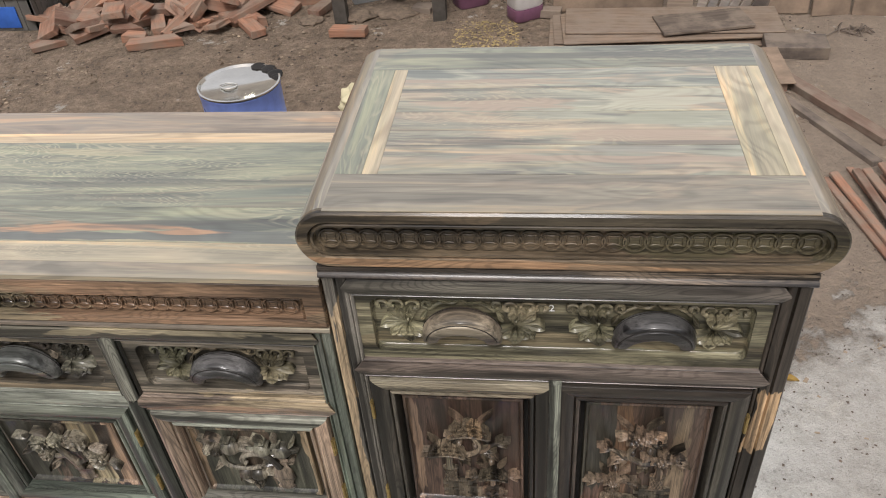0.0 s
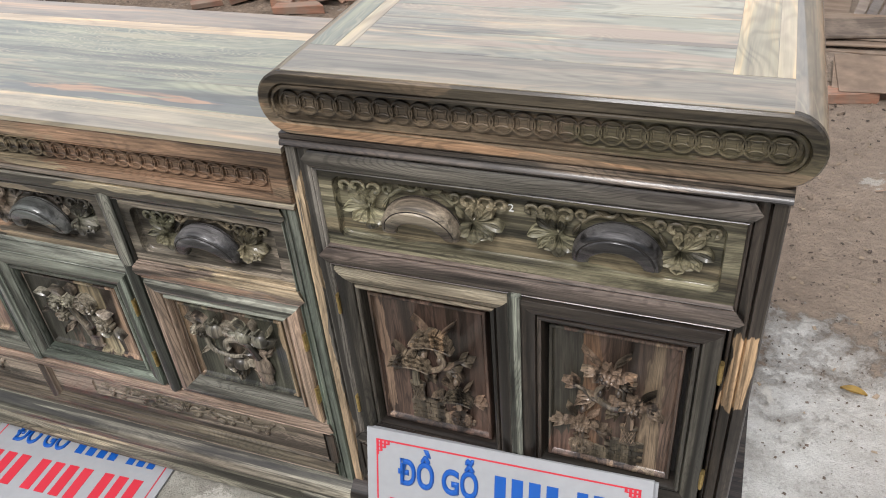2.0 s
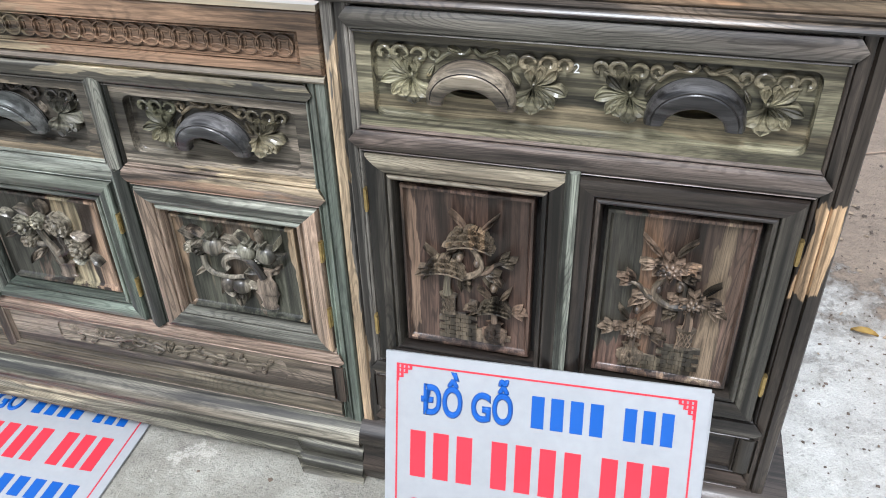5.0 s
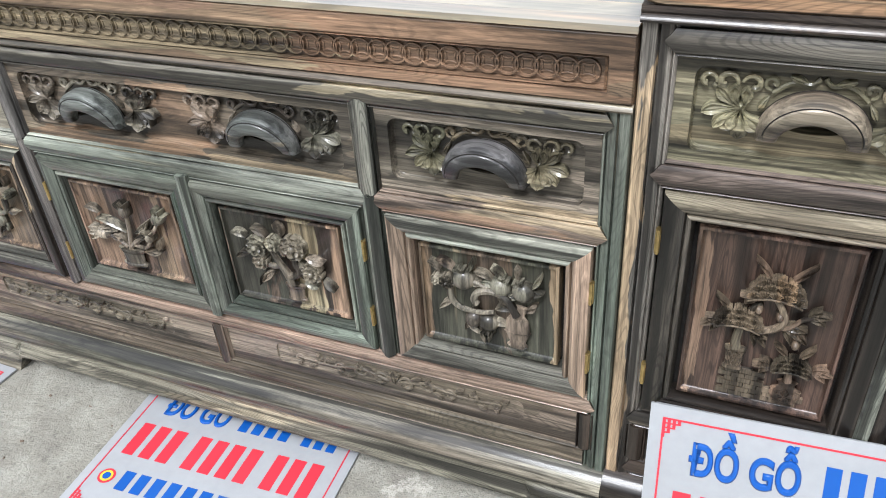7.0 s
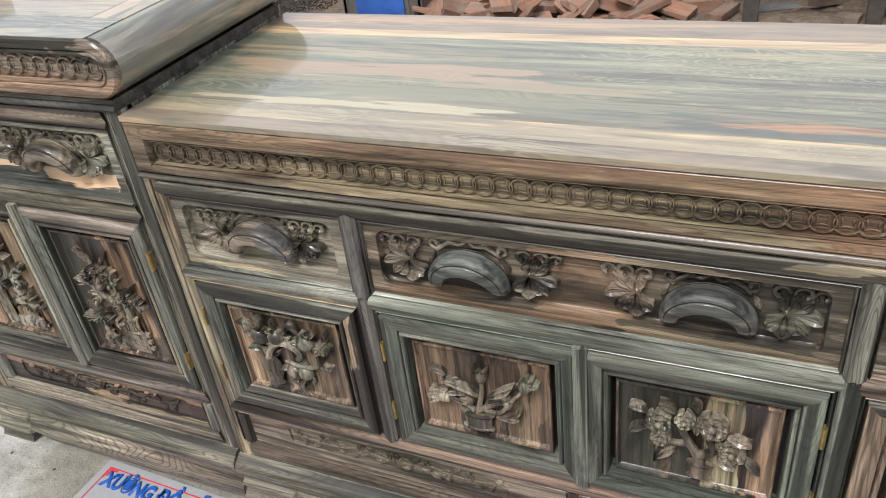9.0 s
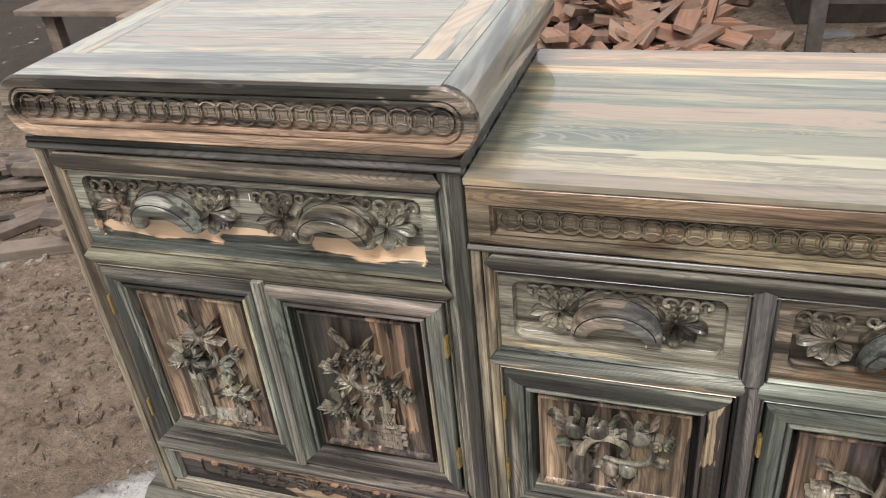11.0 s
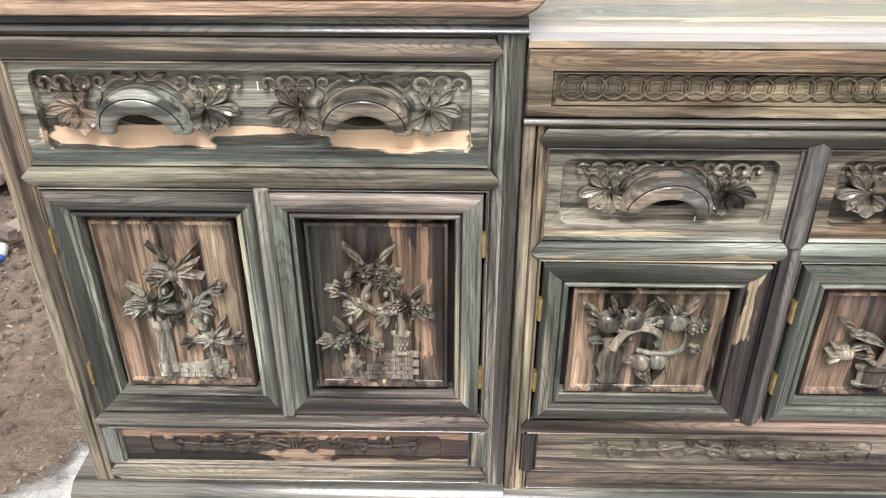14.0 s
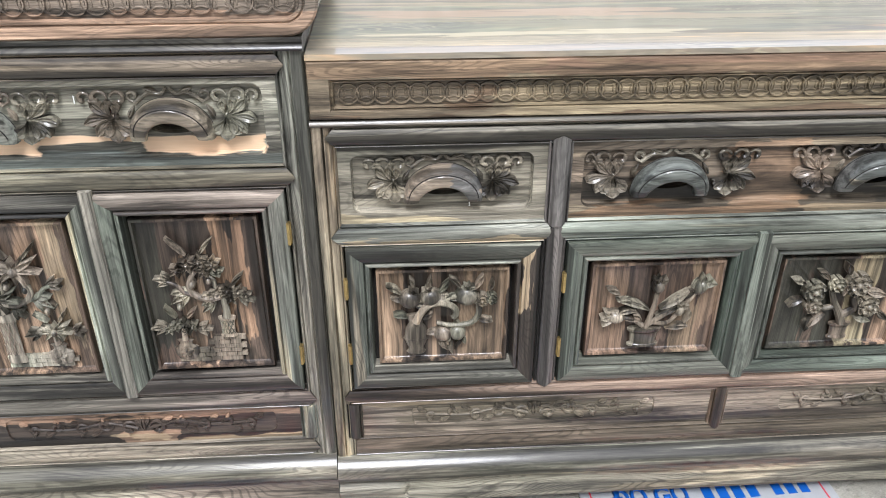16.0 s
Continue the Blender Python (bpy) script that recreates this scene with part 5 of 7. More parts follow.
    if right:
        pm = (wood("rust", "z", 1.0, ((0.098, 0.112, 0.40, 0.62, (0.30, 0.2, 0.14)),)),
              wood("rust", "z", 0.7, ((0.37, 0.425, 0.42, 0.62, (0.05, 0.045, 0.035)), (0.43, 0.452, 0.34, 0.62, (0.21, 0.12, 0.075)), (0.515, 0.540, 0.33, 0.62, (0.2, 0.14, 0.095)))))
    else:
        pm = (wood("ember", "z", 1.0, ((0.143, 0.170, 0.30, 0.62, (0.5, 0.32, 0.22)), (0.172, 0.207, 0.33, 0.46, (0.5, 0.32, 0.22)), (0.238, 0.268, 0.42, 0.62, (0.35, 0.255, 0.17)))),
              wood("ember", "z", 0.8, ((0.495, 0.538, 0.45, 0.62, (0.4, 0.235, 0.15)), (0.43, 0.475, 0.36, 0.50, (0.48, 0.31, 0.21)), (0.378, 0.41, 0.40, 0.62, (0.05, 0.045, 0.035)))))
    # reliefs get paler wood than their panels, painting in the carving's highlights
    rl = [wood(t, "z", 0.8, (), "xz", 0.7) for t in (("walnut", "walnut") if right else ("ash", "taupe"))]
    mid = W / 2
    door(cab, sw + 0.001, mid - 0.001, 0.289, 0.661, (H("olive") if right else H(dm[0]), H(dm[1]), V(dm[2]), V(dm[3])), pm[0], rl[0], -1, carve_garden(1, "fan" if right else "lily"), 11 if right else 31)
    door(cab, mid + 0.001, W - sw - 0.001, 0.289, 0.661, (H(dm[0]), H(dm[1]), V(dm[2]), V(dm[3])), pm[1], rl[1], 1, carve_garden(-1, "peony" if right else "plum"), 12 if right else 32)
    bm = B()
    strip(bm, [(mid - 0.0095, 0.0), (mid - 0.009, -0.009), (mid - 0.006, -0.012), (mid + 0.006, -0.012), (mid + 0.009, -0.009), (mid + 0.0095, 0.0)], 0.292, 0.668, "z")
    part("meeting_strip", bm, V("slate"), cab, "pale grey-green strip between the doors")
    # low panel
    lp = field("low_panel", sw - 0.002, W - sw + 0.002, 0.178, 0.252, LOW_L if not right else H("umber"), cab, 0.0065, (0.10, W - 0.10, 0.192, 0.240, 0.004), "low panel carved with scrolls")
    foot_carving(lp, mid, 0.216, 0.40, H("umber") if right else LOW_L, 0.009)
    for x in (sw, W - sw):
        rail("end_stop", 0.180, 0.250, x - 0.016, x + 0.016, V("umber" if right else "slate"), cab, 0.0, "z", top=-0.003)
    plinth(cab, 0.0, W, 0.141, (wood("taupe", "x", 0.8) if not right else H("umber"), H("taupe" if not right else "umber")), (not right, right))
    # cornice
    bm = B()
    strip(bm, [(0.866, 0.004), (0.866, -0.006), (0.869, -0.008), (0.873, -0.006), (0.875, -0.002), (0.878, -0.004), (0.884, -0.003), (0.884, 0.004)], -0.001, W + 0.001, "x", back=0.45)
    part("neck_moulding", bm, H("dusk"), cab)
    x0, x1, z0, z1, yf, yb = -0.022, W + 0.026, 0.884, 0.976, -0.005, 0.482
    r = (z1 - z0) / 2
    zc = (z0 + z1) / 2
    def stadium(i, y):
        pts = []
        for cx, a0 in ((x1 - r, -90), (x0 + r, 90)):
            for k in range(15):
                a = radians(a0 + 180 * k / 14)
                pts.append((cx + (r - i) * math.cos(a), y, zc + (r - i) * math.sin(a)))
        return pts
    bm = B()
    rows = [[bm.verts.new(p) for p in stadium(i, y)] for i, y in ((0, yb), (0, yf + 0.013))]
    for p, q in zip(rows, rows[1:]):
        for k in range(len(p)):
            j = (k + 1) % len(p)
            bm.faces.new((p[k], p[j], q[j], q[k]))
    bm.faces.new(rows[0])
    bm.faces.new(list(reversed(rows[-1])))
    part("top_slab", bm, top_wood("sand" if right else "mist", "y", 0.5), cab, "bullnosed top slab")
    bm = B()
    rows = [[bm.verts.new(p) for p in stadium(i, y)] for i, y in ((0.0, yf + 0.0128), (0.0, yf + 0.003), (0.003, yf), (0.0165, yf + 0.001), (0.0185, yf + 0.005), (0.021, yf + 0.0015), (0.024, yf + 0.0015), (0.026, yf + 0.0108))]
    for p, q in zip(rows, rows[1:]):
        for k in range(len(p)):
            j = (k + 1) % len(p)
            bm.faces.new((p[k], p[j], q[j], q[k]))
    bm.faces.new(rows[0])
    bm.faces.new(list(reversed(rows[-1])))
    co = part("cornice", bm, CORNICE_R if right else CORNICE_L, cab, "front of the top carved with a coin frieze")
    coin_chain(co, x0 + 0.03, x1 - 0.03, zc, 0.033, CORNICE_R if right else CORNICE_L, yf + 0.0108)
    # the framed planks of the top, a hair proud of the slab
    xa, xb = x0 + 0.042, x1 - 0.042
    ia, ib, ya, yc = xa + 0.060, xb - 0.068, 0.085, 0.397
    zt = z1 + 0.0012
    def plank(name, ax0, ax1, ay0, ay1, mat):
        bm = B()
        block(bm, ax0 + 0.0003, ax1 - 0.0003, ay0 + 0.0003, ay1 - 0.0003, z1 - 0.004, zt)
        part(name, bm, mat, cab, smooth=0)
    plank("front_board", xa, xb, yf + 0.004, ya, top_wood("sand" if right else "mist", "x", 0.5))
    plank("back_board", xa, xb, yc, yb - 0.004, top_wood("olive" if right else "mist", "x", 0.6))
    plank("end_board", xa, ia - 0.022, ya, yc, top_wood("olive" if right else "mist", "y", 0.5, () if right else ((xa + 0.008, ia - 0.026, 0.10, 0.30, (0.56, 0.50, 0.38)),)))
    plank("end_board", ia - 0.022, ia, ya, yc, top_wood("ivory" if right else "mist", "y", 0.5))
    if right:
        plank("end_board", ib, ib + 0.048, ya, yc, top_wood("ivory", "y", 0.6))
        plank("end_board", ib + 0.048, xb, ya, yc, top_wood("ivory", "y", 0.6))
    else:
        strip_mat = top_wood("mist", "y", 0.5, ((ib + 0.004, ib + 0.036, ya - 0.3, yc + 0.3, (0.62, 0.47, 0.32)),))
        plank("end_board", ib, ib + 0.048, ya, yc, strip_mat)
        plank("end_board", ib + 0.048, xb, ya, yc, top_wood("mist", "y", 0.5, ((ib + 0.054, xb - 0.006, 0.26, 0.6, (0.62, 0.50, 0.36)),)))
    cuts = (ya, ya + 0.075, ya + 0.17, ya + 0.245, yc)
    pink, pale = (0.40, 0.30, 0.24), (0.46, 0.43, 0.35)
    if right:
        mats = (top_wood("mauve", "x", 0.6, ((0.22, 0.62, ya + 0.03, ya + 0.046, pink), (0.35, 0.62, ya + 0.056, ya + 0.068, (0.30, 0.28, 0.25)))),
                top_wood("mauve", "x", 1.0, ((0.36, 0.52, ya + 0.085, ya + 0.12, pink), (0.40, 0.56, ya + 0.13, ya + 0.165, (0.33, 0.33, 0.265)))),
                top_wood("mauve", "x", 1.0, ((0.10, 0.34, ya + 0.178, ya + 0.205, pink), (0.38, 0.57, ya + 0.18, ya + 0.235, pale))),
                top_wood("mist", "x", 0.6, ((0.08, 0.32, ya + 0.26, ya + 0.275, pink),)))
    else:
        mats = (top_wood("mist", "x", 0.5, ((0.10, 0.56, ya + 0.052, ya + 0.07, pink),)),
                top_wood("mauve", "x", 0.5, ((0.08, 0.50, ya + 0.085, ya + 0.10, pink),)),
                top_wood("mist", "x", 0.7, ((0.20, 0.34, ya + 0.20, ya + 0.212, (0.55, 0.5, 0.42)), (0.42, 0.56, ya + 0.18, ya + 0.21, pink))),
                top_wood("mist", "x", 0.6, ((0.25, 0.40, ya + 0.27, ya + 0.28, pink),)))
    for (p, q), mt in zip(zip(cuts, cuts[1:]), mats):
        plank("top_board", ia, ib, p, q, mt)
    return cab


def centre_cabinet(m):
    """The long low middle: three drawers over four doors."""
    H = lambda t: wood(t, "x")
    V = lambda t: wood(t, "z")
    W = 0.697
    cab = thing("centre_cabinet", None, "long low carved dark hardwood sideboard between two end cabinets", "sideboard", "carved sideboard", m=m)
    for x0, x1 in ((-W + 0.001, -W + 0.018), (W - 0.018, W - 0.001)):
        bm = B()
        block(bm, x0, x1, 0.02, 0.45, 0.11, 0.76)
        part("side_panel", bm, V("umber"), cab)
    bm = B()
    block(bm, -W + 0.018, W - 0.018, 0.435, 0.447, 0.11, 0.76)
    part("back_panel", bm, V("umber"), cab)
    bm = B()
    block(bm, -W + 0.018, W - 0.018, 0.03, 0.43, 0.125, 0.14)
    part("cabinet_floor", bm, H("umber"), cab)
    sw = 0.036
    stile("stile", -W + 0.001, -W + sw, 0.132, 0.756, V("tan"), cab, 1)
    stile("stile", W - sw, W - 0.001, 0.132, 0.756, V("pine"), cab, -1)
    xd, hd = 0.3335, 0.0185
    rail("top_rail", -W + sw, W - sw, 0.722, 0.756, wood("taupe", "x", 1.0, ((0.30, 0.68, 0.744, 0.757, (0.52, 0.41, 0.27)),)), cab, 0.9)
    rail("door_rail", -W + sw, W - sw, 0.250, 0.284, H("rose"), cab, 0.9)
    rail("lower_rail", -W + sw, W - sw, 0.132, 0.174, H("husk"), cab, 0.0)
    for (a, b, t) in ((-W + sw, -xd - hd, wood("slate", "x", 1.0, ((-0.66, -0.38, 0.556, 0.570, (0.52, 0.41, 0.27)),))), (-xd + hd, xd - hd, H("slate")), (xd + hd, W - sw, wood("rose", "x", 1.0, ((0.50, 0.68, 0.583, 0.60, (0.52, 0.41, 0.27)), (0.40, 0.60, 0.568, 0.578, (0.38, 0.245, 0.165)))))):
        rail("drawer_rail", a, b, 0.560, 0.597, t, cab, 0.9)
    for s in (-1, 1):
        rail("divider", 0.594, 0.726, s * xd - hd, s * xd + hd, V("stone" if s < 0 else "slate"), cab, 0.55, "z", top=-0.007)
        rail("divider", 0.288, 0.580, s * xd - hd, s * xd + hd, V("stone" if s < 0 else "slate"), cab, 0.55, "z", top=-0.007)
        rail("end_stop", 0.174, 0.250, s * (W - sw) - 0.014, s * (W - sw) + 0.014, V("umber"), cab, 0.0, "z", top=-0.003)
    rail("divider", 0.172, 0.252, -0.030, 0.0, V("rose"), cab, 0.5, "z", top=-0.006)
    # drawers
    specs = ((-W + sw, -xd - hd, "slate", (0.5,), ("clay",)), (-xd + hd, xd - hd, "mid", (0.245, 0.755), ("stone", "stone")), (xd + hd, W - sw, "slate", (0.5,), ("coal",)))
    for k, (a, b, t, us, hs) in enumerate(specs):
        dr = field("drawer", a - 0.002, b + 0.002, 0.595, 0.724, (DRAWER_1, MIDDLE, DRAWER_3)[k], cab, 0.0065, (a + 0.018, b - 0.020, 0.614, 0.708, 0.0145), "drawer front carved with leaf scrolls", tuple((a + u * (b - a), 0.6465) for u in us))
        for u, ht in zip(us, hs):
            x = a + u * (b - a)
            pull_carving(dr, x, 0.660, wood(("taupe", "taupe", "khaki")[k], "x", 0.7, (), "xz", 0.6), 1.0 if k == 1 else 0.95, wide=0.094 if k == 1 else 0.083)
            handle(dr, x, 0.670, wood(ht, "x", 0.6, ((x + 0.014, x + 0.060, 0.640, 0.700, (0.10, 0.11, 0.12)),) if k == 0 else (), "xz", 0.5), 0.12, label="carved arched wooden pull")
        if k != 1:
            lettering("2" if k else "1", 0.015, CHALK, dr, a + 0.19, 0.0058, 0.622 if k == 0 else 0.628, "chalk_mark")
    # doors
    ds = ((-W + sw + 0.001, -xd - hd - 0.001, -1, carve_fruit(1), ("slate", "slate", "pine", "stile")),
          (-xd + hd + 0.001, -0.001, -1, carve_basket(1, 0), ("sage", "sage", "sage", "sage")),
          (0.001, xd - hd - 0.001, 1, carve_basket(-1, 1), ("sage", "sage", "pine", "sage")),
          (xd + hd + 0.001, W - sw - 0.001, 1, carve_fruit(-1), ("slate", "plum", "blush", "blush")))
    for k, (a, b, hinge, carve, t) in enumerate(ds):
        right_stile = wood("dusk", "z", 1.0, ((-0.381, -0.367, 0.44, 0.545, (0.52, 0.41, 0.27)),)) if t[3] == "stile" else V(t[3])
        # the carving's highlights are put into its colour: taupe, paler than the panel
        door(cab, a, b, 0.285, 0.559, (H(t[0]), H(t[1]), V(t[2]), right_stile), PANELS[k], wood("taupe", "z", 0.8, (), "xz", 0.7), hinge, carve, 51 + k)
    bm = B()
    strip(bm, [(-0.0105, 0.0), (-0.010, -0.009), (-0.006, -0.012), (0.006, -0.012), (0.010, -0.009), (0.0105, 0.0)], 0.287, 0.568, "z")
    part("meeting_strip", bm, V("slate"), cab, "grey-green strip between the doors")
    # low panels
    for a, b in ((-W + sw, -0.030), (0.0, W - sw)):
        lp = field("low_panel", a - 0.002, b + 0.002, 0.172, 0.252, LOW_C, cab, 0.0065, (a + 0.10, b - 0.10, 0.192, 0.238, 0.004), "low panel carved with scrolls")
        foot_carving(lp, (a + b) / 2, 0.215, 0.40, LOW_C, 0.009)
    plinth(cab, -W + 0.001, W - 0.001, 0.132, (wood("taupe", "x", 0.8), H("taupe")), (False, False), 0.12)
    # frieze under the top
    zt = 0.852
    bm = B()
    strip(bm, [(0.756, 0.004), (0.756, -0.004), (0.759, -0.006), (0.763, -0.004), (0.766, 0.0)], -W + 0.001, W - 0.001, "x", back=0.03)
    part("neck_moulding", bm, H("husk"), cab)
    bm = B()
    a0, a1, c0, c1 = -W + 0.002, W - 0.002, 0.766, zt
    fr = [((a0, a1, c0, c1), 0.02), ((a0, a1, c0, c1), 0.0), ((a0 + 0.002, a1 - 0.002, c0 + 0.002, c1 - 0.004), -0.004), ((a0 + 0.03, a1 - 0.03, c0 + 0.012, c1 - 0.028), -0.003), ((a0 + 0.032, a1 - 0.032, c0 + 0.014, c1 - 0.030), 0.002),
          ((a0 + 0.035, a1 - 0.035, c0 + 0.016, c1 - 0.032), -0.001), ((a0 + 0.037, a1 - 0.037, c0 + 0.018, c1 - 0.034), 0.0085)]
    rows = [[bm.verts.new(p) for p in ((q[0], y, q[2]), (q[1], y, q[2]), (q[1], y, q[3]), (q[0], y, q[3]))] for q, y in fr]
    for p, q in zip(rows, rows[1:]):
        for k in range(4):
            bm.faces.new((p[k], p[(k + 1) % 4], q[(k + 1) % 4], q[k]))
    bm.faces.new(rows[0])
    bm.faces.new(list(reversed(rows[-1])))
    fz = part("frieze", bm, FRIEZE, cab, "frieze board with a carved coin chain")
    coin_chain(fz, a0 + 0.04, a1 - 0.04, (c0 + 0.018 + c1 - 0.034) / 2, 0.031, FRIEZE, 0.0085)
    # top boards
    pink, orange, pale = (0.44, 0.32, 0.235), (0.46, 0.26, 0.15), (0.56, 0.50, 0.37)
    boards = ((-0.005, 0.028, top_wood("sand", "x", 0.6)),
              (0.028, 0.075, top_wood("dune", "x", 1.2, ((-0.70, -0.1, 0.055, 0.08, (0.30, 0.27, 0.21)),))),
              (0.075, 0.165, top_wood("olive", "x", 0.8, ((0.05, 0.66, 0.078, 0.105, (0.12, 0.125, 0.125)), (0.16, 0.44, 0.098, 0.118, orange), (-0.60, -0.15, 0.085, 0.10, pale), (-0.45, 0.10, 0.12, 0.165, (0.26, 0.255, 0.19))))),
              (0.165, 0.36, top_wood("olive", "x", 1.3, ((-0.62, -0.15, 0.19, 0.24, pink), (-0.70, -0.35, 0.27, 0.30, (0.40, 0.34, 0.24)), (-0.25, 0.05, 0.165, 0.185, (0.36, 0.30, 0.215))), 0.8)),
              (0.36, 0.392, top_wood("peach", "x", 0.5)),
              (0.392, 0.47, top_wood("clay", "x", 0.5)))
    for p, q, mt in boards:
        bm = B()
        block(bm, -W + 0.002, W - 0.002, p + (0.0002 if p > 0 else 0), q - 0.0002, zt - 0.0002, zt + 0.008)
        part("top_board", bm, mt, cab, smooth=0)
    return cab


FRIEZE = wood("chestnut", "x", 1.0, ((0.24, 0.72, 0.764, 0.86, (0.26, 0.165, 0.105)), (-0.42, 0.22, 0.772, 0.822, (0.32, 0.275, 0.18)), (-0.70, -0.46, 0.772, 0.822, (0.2, 0.17, 0.12)), (-0.30, 0.15, 0.838, 0.86, (0.27, 0.18, 0.125))))
MIDDLE = wood("husk", "x", 0.8, ((0.17, 0.31, 0.60, 0.72, (0.07, 0.06, 0.05)), (-0.07, 0.045, 0.61, 0.72, (0.38, 0.245, 0.165)), (-0.31, 0.02, 0.596, 0.613, (0.31, 0.185, 0.115)), (0.10, 0.31, 0.596, 0.608, (0.35, 0.255, 0.17))))
DRAWER_1 = wood("taupe", "x", 0.8, ((-0.65, -0.37, 0.615, 0.708, (0.28, 0.24, 0.19)), (-0.67, -0.50, 0.594, 0.604, (0.52, 0.41, 0.27)),))
# the first patch darkens the board across its pocket
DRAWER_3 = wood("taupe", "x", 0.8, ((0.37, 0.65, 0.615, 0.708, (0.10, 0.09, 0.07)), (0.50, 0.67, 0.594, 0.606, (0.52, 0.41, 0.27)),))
DRAWER_R = wood("khaki", "x", 1.1, ((-0.3, 0.9, 0.722, 0.742, (0.27, 0.205, 0.13)),))
DRAWER_L = wood("ash", "x", 0.8, ((0.02, 0.63, 0.69, 0.716, (0.17, 0.185, 0.175)), (0.070, 0.262, 0.7165, 0.742, (0.72, 0.51, 0.335)), (0.262, 0.40, 0.7325, 0.7395, (0.72, 0.51, 0.335)), (0.415, 0.590, 0.7150, 0.737, (0.72, 0.51, 0.335)), (0.06, 0.60, 0.735, 0.83, (0.33, 0.285, 0.23))))
LOW_L = wood("umber", "x", 0.9, ((0.03, 0.22, 0.230, 0.256, (0.36, 0.24, 0.165)), (0.36, 0.62, 0.232, 0.256, (0.36, 0.24, 0.165)), (0.30, 0.38, 0.178, 0.196, (0.36, 0.24, 0.165)), (0.40, 0.62, 0.176, 0.186, (0.52, 0.41, 0.27))))
# the first two patches are darker, over the carved pockets
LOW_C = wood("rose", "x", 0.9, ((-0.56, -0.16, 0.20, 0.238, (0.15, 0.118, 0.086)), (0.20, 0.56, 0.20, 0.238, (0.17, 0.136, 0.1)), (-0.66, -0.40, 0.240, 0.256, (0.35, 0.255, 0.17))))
PANELS = (wood("ember", "z", 0.9, ((-0.612, -0.575, 0.30, 0.54, (0.38, 0.245, 0.165)), (-0.475, -0.405, 0.30, 0.54, (0.38, 0.245, 0.165)))),
          wood("ember", "z", 0.8, ((-0.26, -0.20, 0.30, 0.54, (0.25, 0.165, 0.115)), (-0.12, -0.075, 0.30, 0.46, (0.25, 0.18, 0.12)), (-0.075, -0.05, 0.40, 0.54, (0.25, 0.165, 0.115)))),
          wood("ember", "z", 1.2, ((0.175, 0.215, 0.33, 0.54, (0.36, 0.29, 0.185)), (0.05, 0.10, 0.30, 0.54, (0.05, 0.045, 0.035)), (0.11, 0.15, 0.36, 0.54, (0.05, 0.045, 0.035)))),
          wood("moss", "z", 0.8, ((0.395, 0.412, 0.30, 0.54, (0.42, 0.29, 0.19)), (0.604, 0.625, 0.30, 0.50, (0.45, 0.34, 0.22)), (0.47, 0.54, 0.40, 0.54, (0.13, 0.095, 0.07)))))
CORNICE_R = wood("chestnut", "x", 0.9, ((0.25, 0.72, 0.945, 0.985, (0.065, 0.055, 0.04)), (0.36, 0.66, 0.870, 0.893, (0.225, 0.155, 0.1)), (0.42, 0.70, 0.91, 0.95, (0.10, 0.085, 0.05))))
CORNICE_L = wood("rose", "x", 0.9, ((-0.05, 0.72, 0.870, 0.914, (0.46, 0.29, 0.2)), (0.06, 0.34, 0.946, 0.985, (0.05, 0.045, 0.035)), (0.34, 0.6, 0.95, 0.985, (0.05, 0.045, 0.035))))
tall_cabinet(pose(0.697, 0, 0), "right", "tall carved dark ebony end cabinet with brown doors")
tall_cabinet(pose(-0.697 - TALL_W, 0, -0.008 + 0.008), "left", "tall carved grey-green ebony end cabinet with pale sapwood patches")
centre_cabinet(pose(0, 0, 0))


# ---- signs ----
SIGN_W, SIGN_H = 0.487, 0.346


def bar(bm, x0, x1, z0, z1, y=-0.0032):
    block(bm, x0, x1, y, y + 0.0006, z0, z1)


def bars(s, name, mat, x0, x1, n, z0, z1):
    """One plain bar for each unlettered character."""
    w = (x1 - x0) / n
    for k in range(n):
        bm = B()
        bar(bm, x0 + k * w + w * 0.17, x0 + (k + 1) * w - w * 0.17, z0, z1)
        part(name, bm, mat, s)


